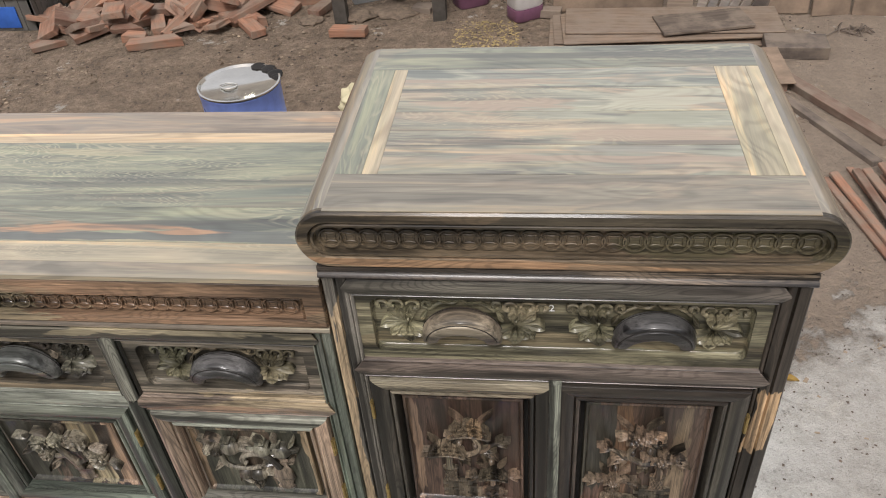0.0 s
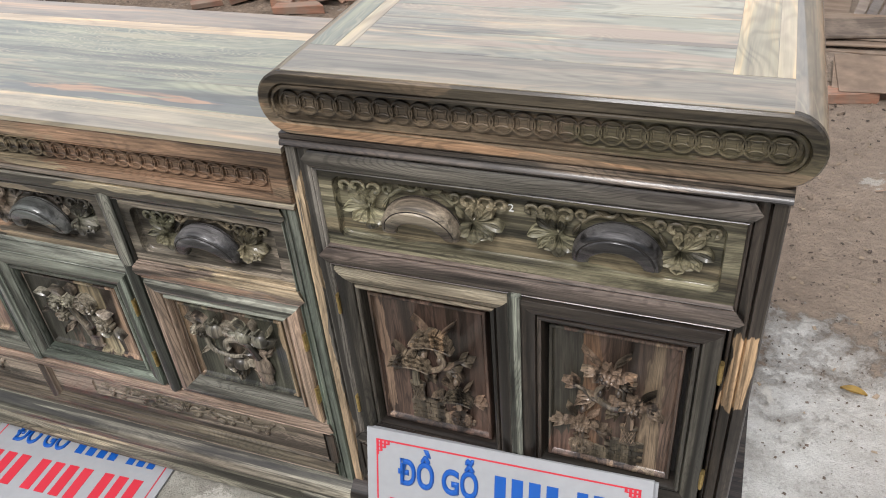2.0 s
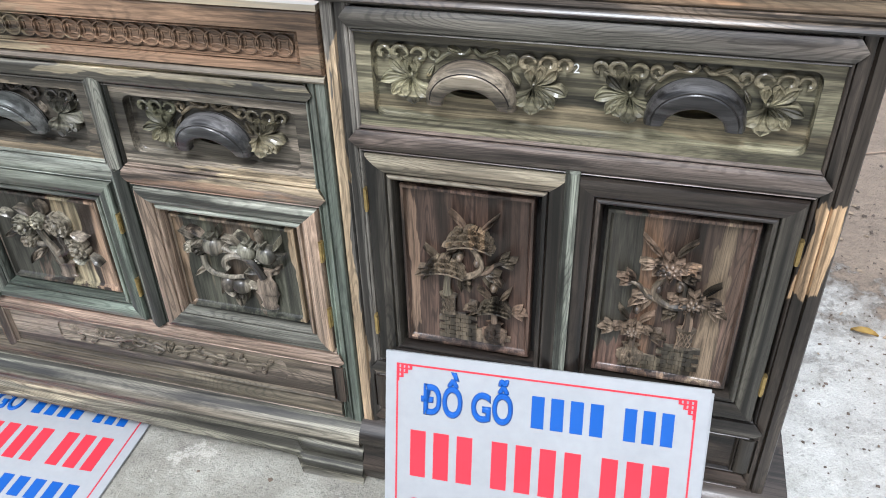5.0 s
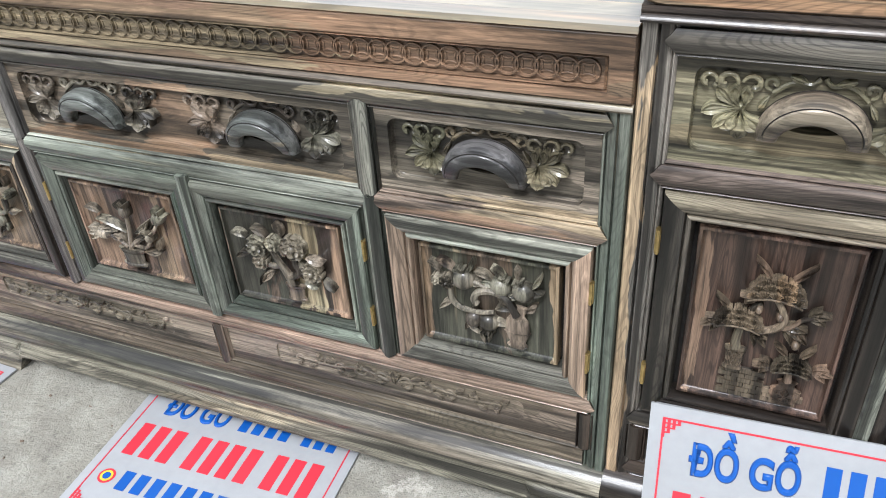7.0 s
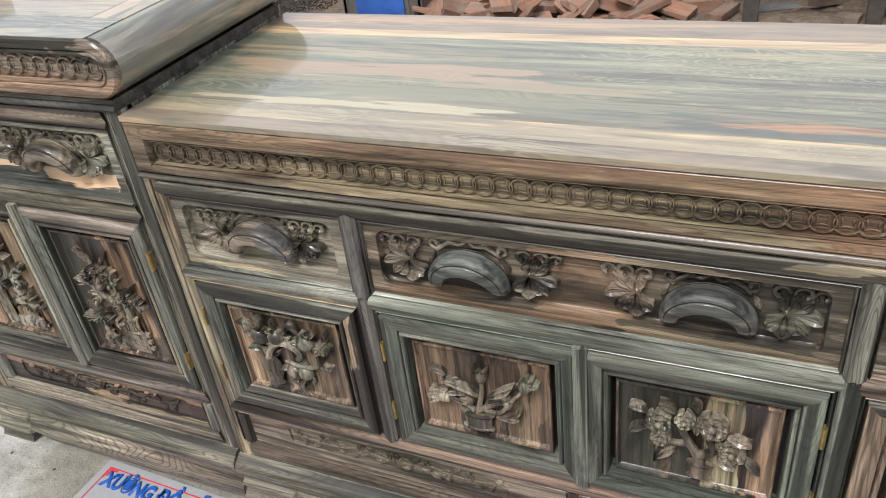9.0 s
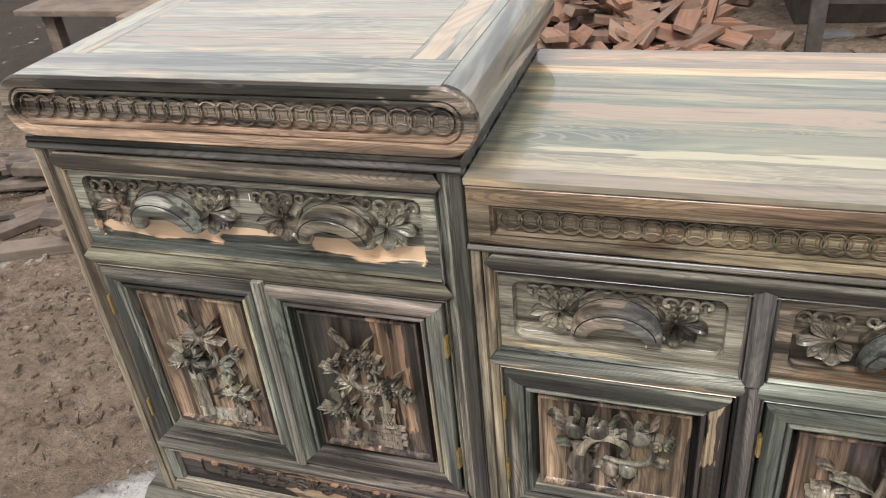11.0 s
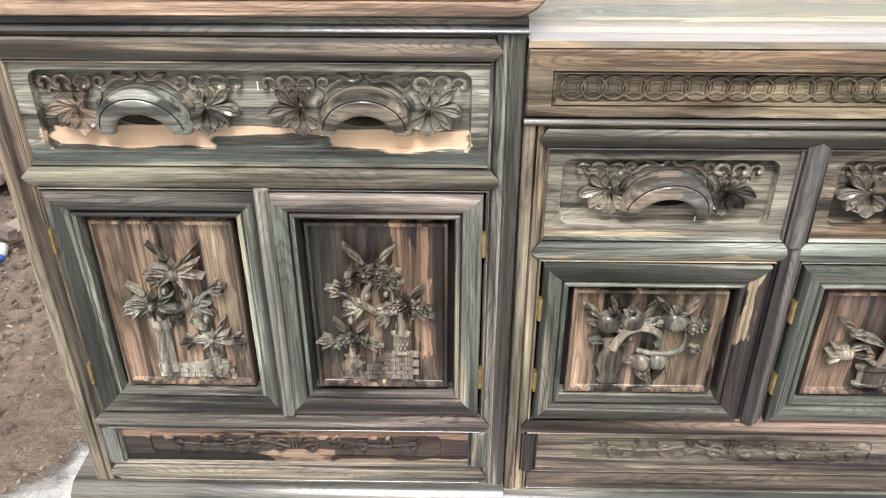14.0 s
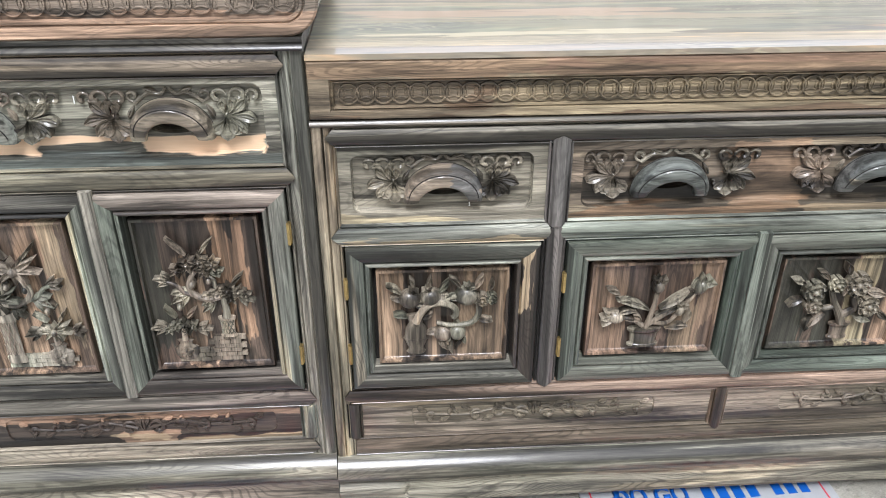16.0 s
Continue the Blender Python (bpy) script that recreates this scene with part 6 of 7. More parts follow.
def sign(m, label, words, spans, printed=True):
    """A printed board; local x to the right, z up, its face towards -y."""
    s = thing("sign_board", None, label, "sign", "printed signs", m=m)
    bm = B()
    block(bm, 0, SIGN_W, -0.0025, 0.0025, 0, SIGN_H, 0.0006)
    part("board", bm, BOARD, s)
    if not printed:
        return s
    e, t = 0.018, 0.0028
    for a in ((e, SIGN_W - e, SIGN_H - e - t, SIGN_H - e), (e, SIGN_W - e, e, e + t), (e, e + t, e, SIGN_H - e), (SIGN_W - e - t, SIGN_W - e, e, SIGN_H - e)):
        bm = B()
        bar(bm, *a)
        part("border_line", bm, SIGN_RED, s)
    for cx, sx in ((e, 1), (SIGN_W - e, -1)):
        for cz, sz in ((SIGN_H - e, -1), (e, 1)):
            for k in range(4):
                r = 0.030 - 0.007 * k
                for turn in (0, 1):
                    a0, a1 = (0.007 * k, 0.007 * k + (0.0022 if turn else 0.0045))
                    ext = ((a0, a1), (0, r)) if not turn else ((0, r), (a0, a1))
                    x0, x1 = sorted(cx + sx * u for u in ext[0])
                    z0, z1 = sorted(cz + sz * u for u in ext[1])
                    bm = B()
                    bar(bm, x0, x1, z0, z1, -0.0034 - 0.0002 * turn)
                    part("fret_bar", bm, SIGN_RED, s)
    top = SIGN_H
    lettering(words, spans[3], SIGN_BLUE, s, spans[0], -0.0032, top - spans[4], "headline", until=spans[1], bold=0.0026)
    for x0, x1, n in spans[2]:
        bars(s, "headline_bar", SIGN_BLUE, x0, x1, n, top - 0.096, top - 0.044)
    for x0, x1, n in ((0.036, 0.150, 3), (0.168, 0.318, 4), (0.336, 0.446, 3)):
        bars(s, "number_bar", SIGN_RED, x0, x1, n, top - 0.208, top - 0.128)
    bars(s, "address_bar", SIGN_BLUE, 0.078, 0.445, 11, top - 0.285, top - 0.242)
    for k, (r, mat) in enumerate(((0.017, SIGN_RED), (0.0125, simple("yellow sign ink", (0.8, 0.55, 0.05), 0.45)), (0.008, SIGN_BLUE))):
        bm = B()
        bmesh.ops.create_circle(bm, cap_ends=True, segments=24, radius=r, matrix=pose(0.053, -0.0032 - 0.0004 * k, top - 0.263, 90))
        part("badge", bm, mat, s)
    return s


# upright, leaning on the brown cabinet, with a second board behind it
def leaning(corner, lean, tip, turn):
    """Stands a board so that its upper left corner lies at corner."""
    m = pose(0, 0, 0, -lean, tip, turn)
    return Matrix.Translation(Vector(corner) - m @ Vector((0, 0, SIGN_H))) @ m


PLAIN = (0.060, 0.205, ((0.228, 0.345, 4), (0.366, 0.445, 3)), 0.064, 0.096)
sign(leaning((0.758, -0.018, 0.326), 21.0, -2.9, 0.4), "white blue-and-red printed sign leaning on the cabinet doors", "ĐỒ GỖ", PLAIN)
sign(leaning((0.764, -0.008, 0.318), 21.0, -1.6, 0.8), "second white sign board behind the leaning one", "", PLAIN, False)
# two on the floor, their upper edges under the skirt
sign(Matrix.Translation((-0.232, -0.291, 0.004)) @ pose(0, 0, 0, -90, 0, 3.0), "white printed sign lying flat on concrete, pushed under the sideboard", "ĐỒ GỖ", PLAIN)
sign(Matrix.Translation((-1.084, -0.364, 0.004)) @ pose(0, 0, 0, -90, 0, -2.0), "white printed sign with blue headline lying flat on concrete", "XƯỞNG ĐỒ GỖ GIÁ GỐC", (0.030, 0.462, (), 0.05, 0.064))

# ---- things behind and beside the cabinets ----

def sawn(name, colour, rough=0.85):
    m, N, L, bsdf = material(name)
    v, _, rnd = object_vec(N, L)
    n1 = noise_tex(N, L, vec_scale(N, L, v, (6, 60, 60)), 1.0, 4.0, 0.6)
    n2 = noise_tex(N, L, v, 9.0, 4.0, 0.6)
    col = mix(N, L, 1.0, colour, ramp(N, L, n1, [(0.3, grey(0.65)), (0.7, grey(1.25))]), "MULTIPLY")
    col = mix(N, L, 1.0, col, ramp(N, L, rnd, [(0, (0.62, 0.62, 0.64)), (0.5, (1, 0.97, 0.95)), (1, (1.3, 1.2, 1.12))]), "MULTIPLY")
    dust = ramp(N, L, n2, [(0.42, grey(0)), (0.62, grey(0.75))])
    col = mix(N, L, dust, col, (0.22, 0.175, 0.135))
    L.new(col, bsdf.inputs["Base Color"])
    bsdf.inputs["Roughness"].default_value = rough
    bump(N, L, bsdf, n1, 0.3, 0.003)
    return m


OLD_BOARD = sawn("dust-covered flat board", (0.165, 0.128, 0.096))
SLAT_GREY = sawn("grey weathered slat", (0.20, 0.185, 0.17))
DUSTY_RED = sawn("dusty reddish plank", (0.20, 0.135, 0.10))
RED_WOOD = sawn("red sawn wood", (0.25, 0.138, 0.092))
GREY_WOOD = sawn("dusty sawn board", (0.225, 0.18, 0.14))
DARK_WOOD = sawn("old dark board", (0.11, 0.09, 0.075))
CARD = simple("brown cardboard", (0.24, 0.175, 0.125), 0.85, 0.0, 0.35, 14.0)
IRON = simple("dusty black iron", (0.022, 0.02, 0.019), 0.6, 0.3, 0.5, 25.0)
DUSTY_IRON = simple("dust-covered iron", (0.085, 0.075, 0.064), 0.85, 0.0, 0.5, 14.0)
SHEET = simple("bent sheet steel", (0.27, 0.27, 0.265), 0.5, 0.4, 0.35, 12.0)
BLUE_PLASTIC = simple("blue crate plastic", (0.03, 0.11, 0.42), 0.5, 0.0, 0.25, 12.0)
GREY_PLASTIC = simple("grey crate plastic", (0.12, 0.115, 0.105), 0.6, 0.0, 0.3, 15.0)
WHITE_PLASTIC = simple("milky jug plastic", (0.68, 0.66, 0.64), 0.4, 0.0, 0.1)
PURPLE = simple("purple liquid in a jug", (0.19, 0.085, 0.14), 0.35, 0.0, 0.15)
YELLOW = simple("yellow label", (0.72, 0.62, 0.06), 0.5, 0.0, 0.15)
STRAW = simple("dry straw", (0.38, 0.32, 0.15), 0.8, 0.0, 0.25)
RAG = simple("yellowed plastic bag", (0.62, 0.56, 0.36), 0.6, 0.0, 0.2, 20.0, 0.4)

rng = random.Random(7)
cut_meshes = []
for k in range(7):
    bm = B()
    l, w, h = rng.uniform(0.12, 0.30), rng.uniform(0.06, 0.13), rng.uniform(0.022, 0.05)
    vs = block(bm, -l / 2, l / 2, -w / 2, w / 2, -h / 2, h / 2)
    cutx = (0.0, 0.05, 0.12, 0.03, 0.09, 0.0, 0.14)[k]
    for v in vs:
        if v.co.x > 0 and v.co.y > 0:
            v.co.x -= cutx * (0.85 if v.co.z > 0 else 1.0)
        v.co += Vector((rng.uniform(-1, 1), rng.uniform(-1, 1), rng.uniform(-1, 1))) * 0.005
    bmesh.ops.bevel(bm, geom=list(bm.edges), offset=0.002, segments=1, affect="EDGES")
    cut_meshes.append((finish(bm, "wood_offcut", RED_WOOD, 0), h))


def offcut(x, y, z, rx, ry, rz, k=None, label="reddish sawn wood offcut in a loose pile"):
    me, h = cut_meshes[rng.randrange(7) if k is None else k]
    ob = new("wood_offcut", me)
    ob.matrix_world = pose(x, y, z, rx, ry, rz)
    return tagged(ob, label, "wood offcut", "wood offcuts")


for i in range(150):
    x, y = rng.uniform(-1.6, -0.35), rng.uniform(2.78, 3.75)
    ridge = max(0.0, 0.30 * (1 - abs(x + 0.95) / 0.75)) * min(1.0, (y - 2.68) / 0.5)
    lay = rng.random()
    offcut(x, y, 0.025 + ridge * lay, rng.uniform(-38, 38) * min(1, lay * 2), rng.uniform(-30, 30) * min(1, lay * 2), rng.uniform(0, 180))
for x, y, r in ((-1.42, 2.66, 40), (-0.86, 2.66, 12), (-0.98, 2.72, -10), (-0.46, 2.92, 4), (-0.24, 3.18, 20), (-0.12, 3.05, 70), (-0.35, 3.3, 0), (-0.6, 2.95, 5)):
    offcut(x, y, 0.022, 0, 0, r)
offcut(0.075, 2.75, cut_meshes[0][1] / 2, 0, 0, -6, 0, "single reddish sawn block lying on the earth")


def plank(at, size, turn, mat, label, tilt=(0, 0), name="plank", cat="plank", group="loose planks"):
    bm = B()
    l, w, h = size
    block(bm, -l / 2, l / 2, -w / 2, w / 2, 0, h, 0.0, 0.002)
    bmesh.ops.bevel(bm, geom=list(bm.edges), offset=min(0.002, h * 0.2), segments=1, affect="EDGES")
    return solid(name, bm, mat, label, cat, group, m=pose(*at, tilt[0], tilt[1], turn), smooth=0)


# the blue crate
cr = thing("crate", (-1.80, 3.02, 0.0), "dusty grey plastic crate with a blue front panel", "crate")
for sx, sy, w, d in ((0, -0.14, 0.44, 0.012), (0, 0.14, 0.44, 0.012), (-0.214, 0, 0.012, 0.28), (0.214, 0, 0.012, 0.28)):
    bm = B()
    block(bm, sx - w / 2, sx + w / 2, sy - d / 2, sy + d / 2, 0.0, 0.20, 0.002)
    part("wall", bm, GREY_PLASTIC, cr)
    bm = B()
    block(bm, sx - w / 2 - 0.008, sx + w / 2 + 0.008, sy - d / 2 - 0.008, sy + d / 2 + 0.008, 0.165, 0.20, 0.003)
    part("rim", bm, GREY_PLASTIC, cr)
    n = 6
    for k in range(n + 1):
        px, py = (sx - w / 2 + w * k / n, sy) if w > d else (sx, sy - d / 2 + d * k / n)
        bm = B()
        block(bm, px - 0.010, px + 0.010, py - 0.010, py + 0.010, 0.006, 0.166)
        part("post", bm, GREY_PLASTIC, cr)
bm = B()
block(bm, -0.15, 0.13, -0.153, -0.147, 0.02, 0.13, 0.001)
part("panel", bm, BLUE_PLASTIC, cr, "blue front panel")
bm = B()
block(bm, -0.214, 0.214, -0.14, 0.14, 0.004, 0.012)
part("base", bm, GREY_PLASTIC, cr)
bm = B()
block(bm, -0.24, 0.22, -0.16, 0.10, 0.0, 0.012, 0.002, 0.004)
solid("board", bm, GREY_WOOD, "dusty grey board lying over the plastic crate", "board", "loose planks", m=pose(-1.80, 3.03, 0.203, 1.5, 0, 6), smooth=0)


def tin(at, r, h, body, label, lid_mat, bands=()):
    c = thing("paint_can", at, label, "paint can", "paint cans")
    bm = B()
    lathe(bm, [(r * 0.97, 0.0), (r, 0.006), (r, h * 0.3), (r * 1.008, h * 0.31), (r, h * 0.32), (r, h * 0.66), (r * 1.008, h * 0.67), (r, h * 0.68), (r, h - 0.012), (r * 1.02, h - 0.008), (r * 1.02, h - 0.004), (r * 0.98, h - 0.006), (r * 0.97, h - 0.03)], 48)
    part("body", bm, body, c)
    bm = B()
    lathe(bm, [(r * 0.99, h - 0.004), (r * 1.03, h - 0.001), (r * 1.03, h + 0.004), (r * 0.985, h + 0.005), (r * 0.94, h - 0.006), (r * 0.9, h - 0.008), (r * 0.62, h - 0.007), (r * 0.58, h - 0.004), (r * 0.55, h - 0.006), (r * 0.05, h - 0.005)], 48)
    part("lid", bm, lid_mat, c, "shiny pressed lid")
    for z0, z1, a0, a1, mat in bands:
        bm = B()
        n = 14
        lo, hi = [], []
        for k in range(n + 1):
            a = radians(a0 + (a1 - a0) * k / n)
            lo.append(bm.verts.new((r * 1.012 * math.cos(a), r * 1.012 * math.sin(a), z0)))
            hi.append(bm.verts.new((r * 1.012 * math.cos(a), r * 1.012 * math.sin(a), z1)))
        for k in range(n):
            bm.faces.new((lo[k], lo[k + 1], hi[k + 1], hi[k]))
        part("label_shape", bm, mat, c)
    return c


c1 = tin((-0.018, 1.55, 0.0), 0.136, 0.368, CAN_BLUE, "large blue paint pail with a shiny steel lid", STEEL)
bm = B()
tube(bm, [(-0.03 + 0.028 * math.cos(a) * (1 if k % 2 else 1), -0.02 + 0.02 * math.sin(a), 0.368) for k, a in enumerate(2 * math.pi * i / 16 for i in range(17))], 0.003, 6)
part("lid_tab", bm, STEEL, c1)
bm = B()
for k in range(9):
    a = radians(20 + 7 * k)
    bmesh.ops.create_uvsphere(bm, u_segments=8, v_segments=5, radius=0.016 + 0.006 * (k % 3), matrix=Matrix.Translation((0.128 * math.cos(a), 0.128 * math.sin(a), 0.366)) @ Matrix.Diagonal((1, 1, 0.35, 1)))
part("dried_drips", bm, IRON, c1, "dark dried drips over the rim")
tin((1.447, 1.865, 0.0), 0.086, 0.236, simple("lilac can label", (0.30, 0.24, 0.42), 0.4, 0.0, 0.25, 8.0), "small paint can with a dark blue and lilac label", simple("beige can lid", (0.42, 0.36, 0.27), 0.5),
    ((0.145, 0.22, -175, 10, simple("deep blue label", (0.02, 0.06, 0.18), 0.4)), (0.01, 0.07, -175, 10, simple("dusk label", (0.06, 0.045, 0.09), 0.4)), (0.175, 0.192, -95, -35, BOARD), (0.022, 0.042, -70, -30, BOARD), (0.06, 0.15, -72, -69, IRON), (0.11, 0.116, -95, -45, IRON)))


def jug(at, turn, label, fill=0.5, tag=True, body=None, lab=None, size=1.0):
    j = thing("jug", None, label, "jug", "plastic jugs", m=pose(*at, 0, 0, turn) @ Matrix.Scale(size, 4))
    def shell(bm, z0, z1, w, d, top):
        rows = []
        for z, k in ((z0, 0.9), (z0 + 0.012, 1.0), (z1 - 0.01, 1.0), (z1, top)):
            ring = []
            for i in range(24):
                a = 2 * math.pi * i / 24
                ca, sa = math.cos(a), math.sin(a)
                ring.append(bm.verts.new((k * w / 2 * math.copysign(abs(ca) ** 0.45, ca), k * d / 2 * math.copysign(abs(sa) ** 0.45, sa), z)))
            rows.append(ring)
        for p, q in zip(rows, rows[1:]):
            for i in range(24):
                bm.faces.new((p[i], p[(i + 1) % 24], q[(i + 1) % 24], q[i]))
        bm.faces.new(rows[0])
        bm.faces.new(list(reversed(rows[-1])))
    bm = B()
    shell(bm, 0.0, 0.27 * fill, 0.185, 0.135, 1.0)
    part("filled_base", bm, PURPLE, j, "purple liquid showing through")
    bm = B()
    shell(bm, 0.27 * fill, 0.27, 0.185, 0.135, 0.55)
    part("upper_body", bm, body or WHITE_PLASTIC, j)
    bm = B()
    lathe(bm, [(0.022, 0.27), (0.022, 0.30), (0.027, 0.30), (0.027, 0.325), (0.02, 0.327)], 16, (0.04, 0, 0))
    part("cap", bm, body or WHITE_PLASTIC, j)
    bm = B()
    tube(bm, [(-0.06, 0, 0.26), (-0.055, 0, 0.31), (-0.01, 0, 0.32), (0.025, 0, 0.29)], 0.011, 8)
    part("grip", bm, body or WHITE_PLASTIC, j)
    if tag:
        bm = B()
        block(bm, 0.0, 0.07, -0.0695, -0.067, 0.15, 0.225, 0.0008)
        part("label", bm, lab or YELLOW, j)
    return j


jug((0.905, 2.92, 0.0), 33, "white plastic jug with a little purple liquid", 0.26, size=0.86)
jug((0.63, 3.10, 0.0), 30, "plastic jug full of purple liquid by the bench", 0.7, True, size=0.92)
jug((-2.66, 3.84, 0.0), 12, "grey jug with a bright yellow label by the benches", 0.1, True, GREY_PLASTIC, YELLOW)

# the steel workbench whose legs stand behind the cabinets
wb = thing("workbench", (0.25, 3.27, 0.0), "dark steel workbench with scrap stored beneath it", "workbench")
for x in (-0.245, 0.245):
    for y in (-0.36, 0.90):
        bm = B()
        block(bm, x - 0.032, x + 0.032, y - 0.028, y + 0.028, 0.0, 0.76, 0.003)
        part("leg", bm, DUSTY_IRON, wb)
bm = B()
block(bm, -0.213, 0.213, -0.345, -0.315, 0.225, 0.265, 0.003)
part("crossbar", bm, DUSTY_IRON, wb)
bm = B()
block(bm, -0.55, 0.62, -0.42, 1.10, 0.76, 0.80, 0.004)
part("worktop", bm, GREY_WOOD, wb)
bm = B()
block(bm, -0.24, 0.24, 0.10, 0.52, 0.0, 0.30, 0.012, 0.012)
solid("box", bm, simple("dust-caked box", (0.075, 0.06, 0.047), 0.95, 0.0, 0.5, 9.0, 0.3), "dust-caked brown box pushed under the workbench", "box", m=pose(0.2, 3.27, 0.0, 0, 0, 4), smooth=0)
plank((0.10, 3.20, 0.0), (0.20, 0.11, 0.008), 24, SHEET, "flat scrap of sheet metal under the workbench", name="metal_scrap", cat="metal scrap", group="bench scrap")
plank((0.40, 3.02, 0.0), (0.10, 0.08, 0.03), -15, GREY_WOOD, "dusty wood block beside the workbench leg", name="wood_block", cat="wood block", group="bench scrap")
plank((0.36, 3.26, 0.004), (0.46, 0.05, 0.03), 62, DARK_WOOD, "dark stick lying under the workbench", (0, 12), "stick", "stick", "bench scrap")
SAWDUST = simple("grey-brown sawdust", (0.17, 0.128, 0.092), 0.95, 0.0, 0.45, 40.0, 0.5)
for at, r, flat in (((0.08, 2.99, 0.0), 0.09, 0.33), ((0.27, 3.05, 0.0), 0.13, 0.22), ((-0.16, 2.93, 0.0), 0.06, 0.3)):
    bm = B()
    bmesh.ops.create_icosphere(bm, subdivisions=4, radius=r)
    for v in bm.verts:
        n = v.co.normalized()
        v.co *= 1 + 0.3 * noise.noise(n * 2.1 + Vector(at)) + 0.1 * noise.noise(n * 9)
        v.co.z = max(v.co.z * flat, -0.004)
    solid("sawdust_heap", bm, SAWDUST, "low heap of grey-brown sawdust on the earth", "sawdust", "sawdust heaps", "stuff", pose(*at), 60)

# stacked boards, leaning sheets and the box on the right
z = 0.0
for k in range(4):
    h = rng.uniform(0.009, 0.013)
    plank((1.52 + rng.uniform(-0.03, 0.06), 2.735 + rng.uniform(-0.03, 0.03), z), (rng.uniform(0.84, 0.95), rng.uniform(0.27, 0.33), h), rng.uniform(-3, 3), OLD_BOARD, "dusty grey-brown board in a flat stack", group="board stack")
    z += h + 0.002
plank((1.70, 2.71, z), (0.40, 0.20, 0.012), 9, OLD_BOARD, "dusty grey-brown board in a flat stack", (0, -1.0), group="board stack")
plank((1.93, 2.66, 0.0), (0.32, 0.09, 0.014), -7, OLD_BOARD, "dusty grey-brown board beside the stack", group="board stack")
plank((1.30, 2.99, 0.0), (0.52, 0.02, 0.42), 2, CARD, "brown cardboard sheet leaning behind the board stack", (-8, 0), "cardboard_sheet", "cardboard", "leaning sheets")
plank((1.03, 2.93, 0.0), (0.10, 0.07, 0.035), -8, GREY_WOOD, "dusty wood block beside the board stack", name="wood_block", cat="wood block")
plank((1.625, 2.91, 0.0), (0.12, 0.012, 0.5), -6, GREY_WOOD, "tan plywood piece leaning upright", (-9, 0), "plywood_sheet", "plywood", "leaning sheets")
for k in range(5):
    plank((1.715 + 0.045 * k, 2.905 - 0.004 * k, 0.0), (0.04, 0.012, 0.55), -8 + 5 * k, SLAT_GREY, "grey weathered slat leaning in a bundle", (-11, 10 + 5 * k), "slat", "slat", "leaning slats")
plank((1.955, 2.89, 0.0), (0.07, 0.012, 0.5), 4, DARK_WOOD, "dark board edge leaning with the slats", (-10, 34), "board", "board", "leaning slats")
for x, y, w, t in ((2.10, 2.90, 0.20, -3), (2.29, 2.87, 0.17, 5), (2.50, 2.85, 0.24, -8)):
    plank((x, y, 0.0), (w, 0.014, 0.38), t, CARD, "brown dusty sheet leaning against the scrap", (-10, 0), "sheet", "sheet", "leaning sheets")
tw = thing("twig_tangle", (2.33, 2.68, 0.0), "tangle of dry brown twigs on the earth", "twigs")
for k in range(14):
    bm = B()
    a, l = rng.uniform(0, 6.28), rng.uniform(0.03, 0.08)
    px, py, pz = rng.uniform(-0.07, 0.07), rng.uniform(-0.03, 0.03), rng.uniform(0.004, 0.03)
    tube(bm, [(px - l * math.cos(a), py - l * math.sin(a), 0.004), (px, py, pz + 0.01), (px + l * math.cos(a + 0.6), py + l * math.sin(a + 0.6), 0.005)], [0.003, 0.0035, 0.0015], 5)
    part("twig", bm, DARK_WOOD, tw)

plank((1.79, 2.27, 0.046), (0.35, 0.31, 0.006), 2, CARD, "flat brown cardboard sheet lying on scrap wood", (1.5, 0), "cardboard_sheet", "cardboard", "flat sheets")
plank((1.77, 2.28, 0.038), (0.33, 0.29, 0.006), -3, CARD, "flat brown cardboard sheet lying on scrap wood", (1.5, 0), "cardboard_sheet", "cardboard", "flat sheets")
offcut(1.62, 2.13, 0.019, 0, 0, 12, 1, "reddish sawn block under the cardboard sheets")
offcut(1.86, 2.2, 0.019, 0, 0, -8, 4, "reddish sawn block under the cardboard sheets")
plank((2.06, 2.02, 0.004), (0.62, 0.055, 0.028), -63, DUSTY_RED, "long reddish plank lying on the earth")
plank((2.01, 1.86, 0.0), (0.55, 0.04, 0.022), -66, DARK_WOOD, "dark narrow plank lying on the earth")
# added dark block takes the place of a shaded hollow in the scrap
plank((2.05, 2.49, 0.0), (0.25, 0.14, 0.055), -4, DARK_WOOD, "dark block standing in for a shaded hollow by the boards", name="wood_block", cat="wood block")
for k in range(9):
    plank((1.985 + 0.034 * k + rng.uniform(-.006, .006), 1.22 + rng.uniform(-0.04, 0.04), 0.002 + 0.012 * (k % 3)), (rng.uniform(0.55, 0.75), 0.028, 0.012), 97 + rng.uniform(-5, 5), RED_WOOD, "thin reddish slat in a loose bundle", name="slat", cat="slat", group="red slats")

# left: a heap of scrap planks, a bottle, the old blower and its bench
for k in range(30):
    x, y = rng.uniform(-2.75, -1.98), rng.uniform(1.0, 1.5)
    zz = 0.006 + 0.15 * rng.random() * min(1, max(0.1, y - 0.9))
    plank((x - 0.08, y, zz), (rng.uniform(0.3, 0.85), rng.choice((0.03, 0.04, 0.055, 0.09)), rng.uniform(0.014, 0.04)), rng.uniform(12, 42) if k % 4 else rng.uniform(-60, 80), (DARK_WOOD, DARK_WOOD, OLD_BOARD)[k % 3], "dusty scrap plank in a loose heap", (rng.uniform(-14, 14), rng.uniform(-10, 10)), group="scrap heap")
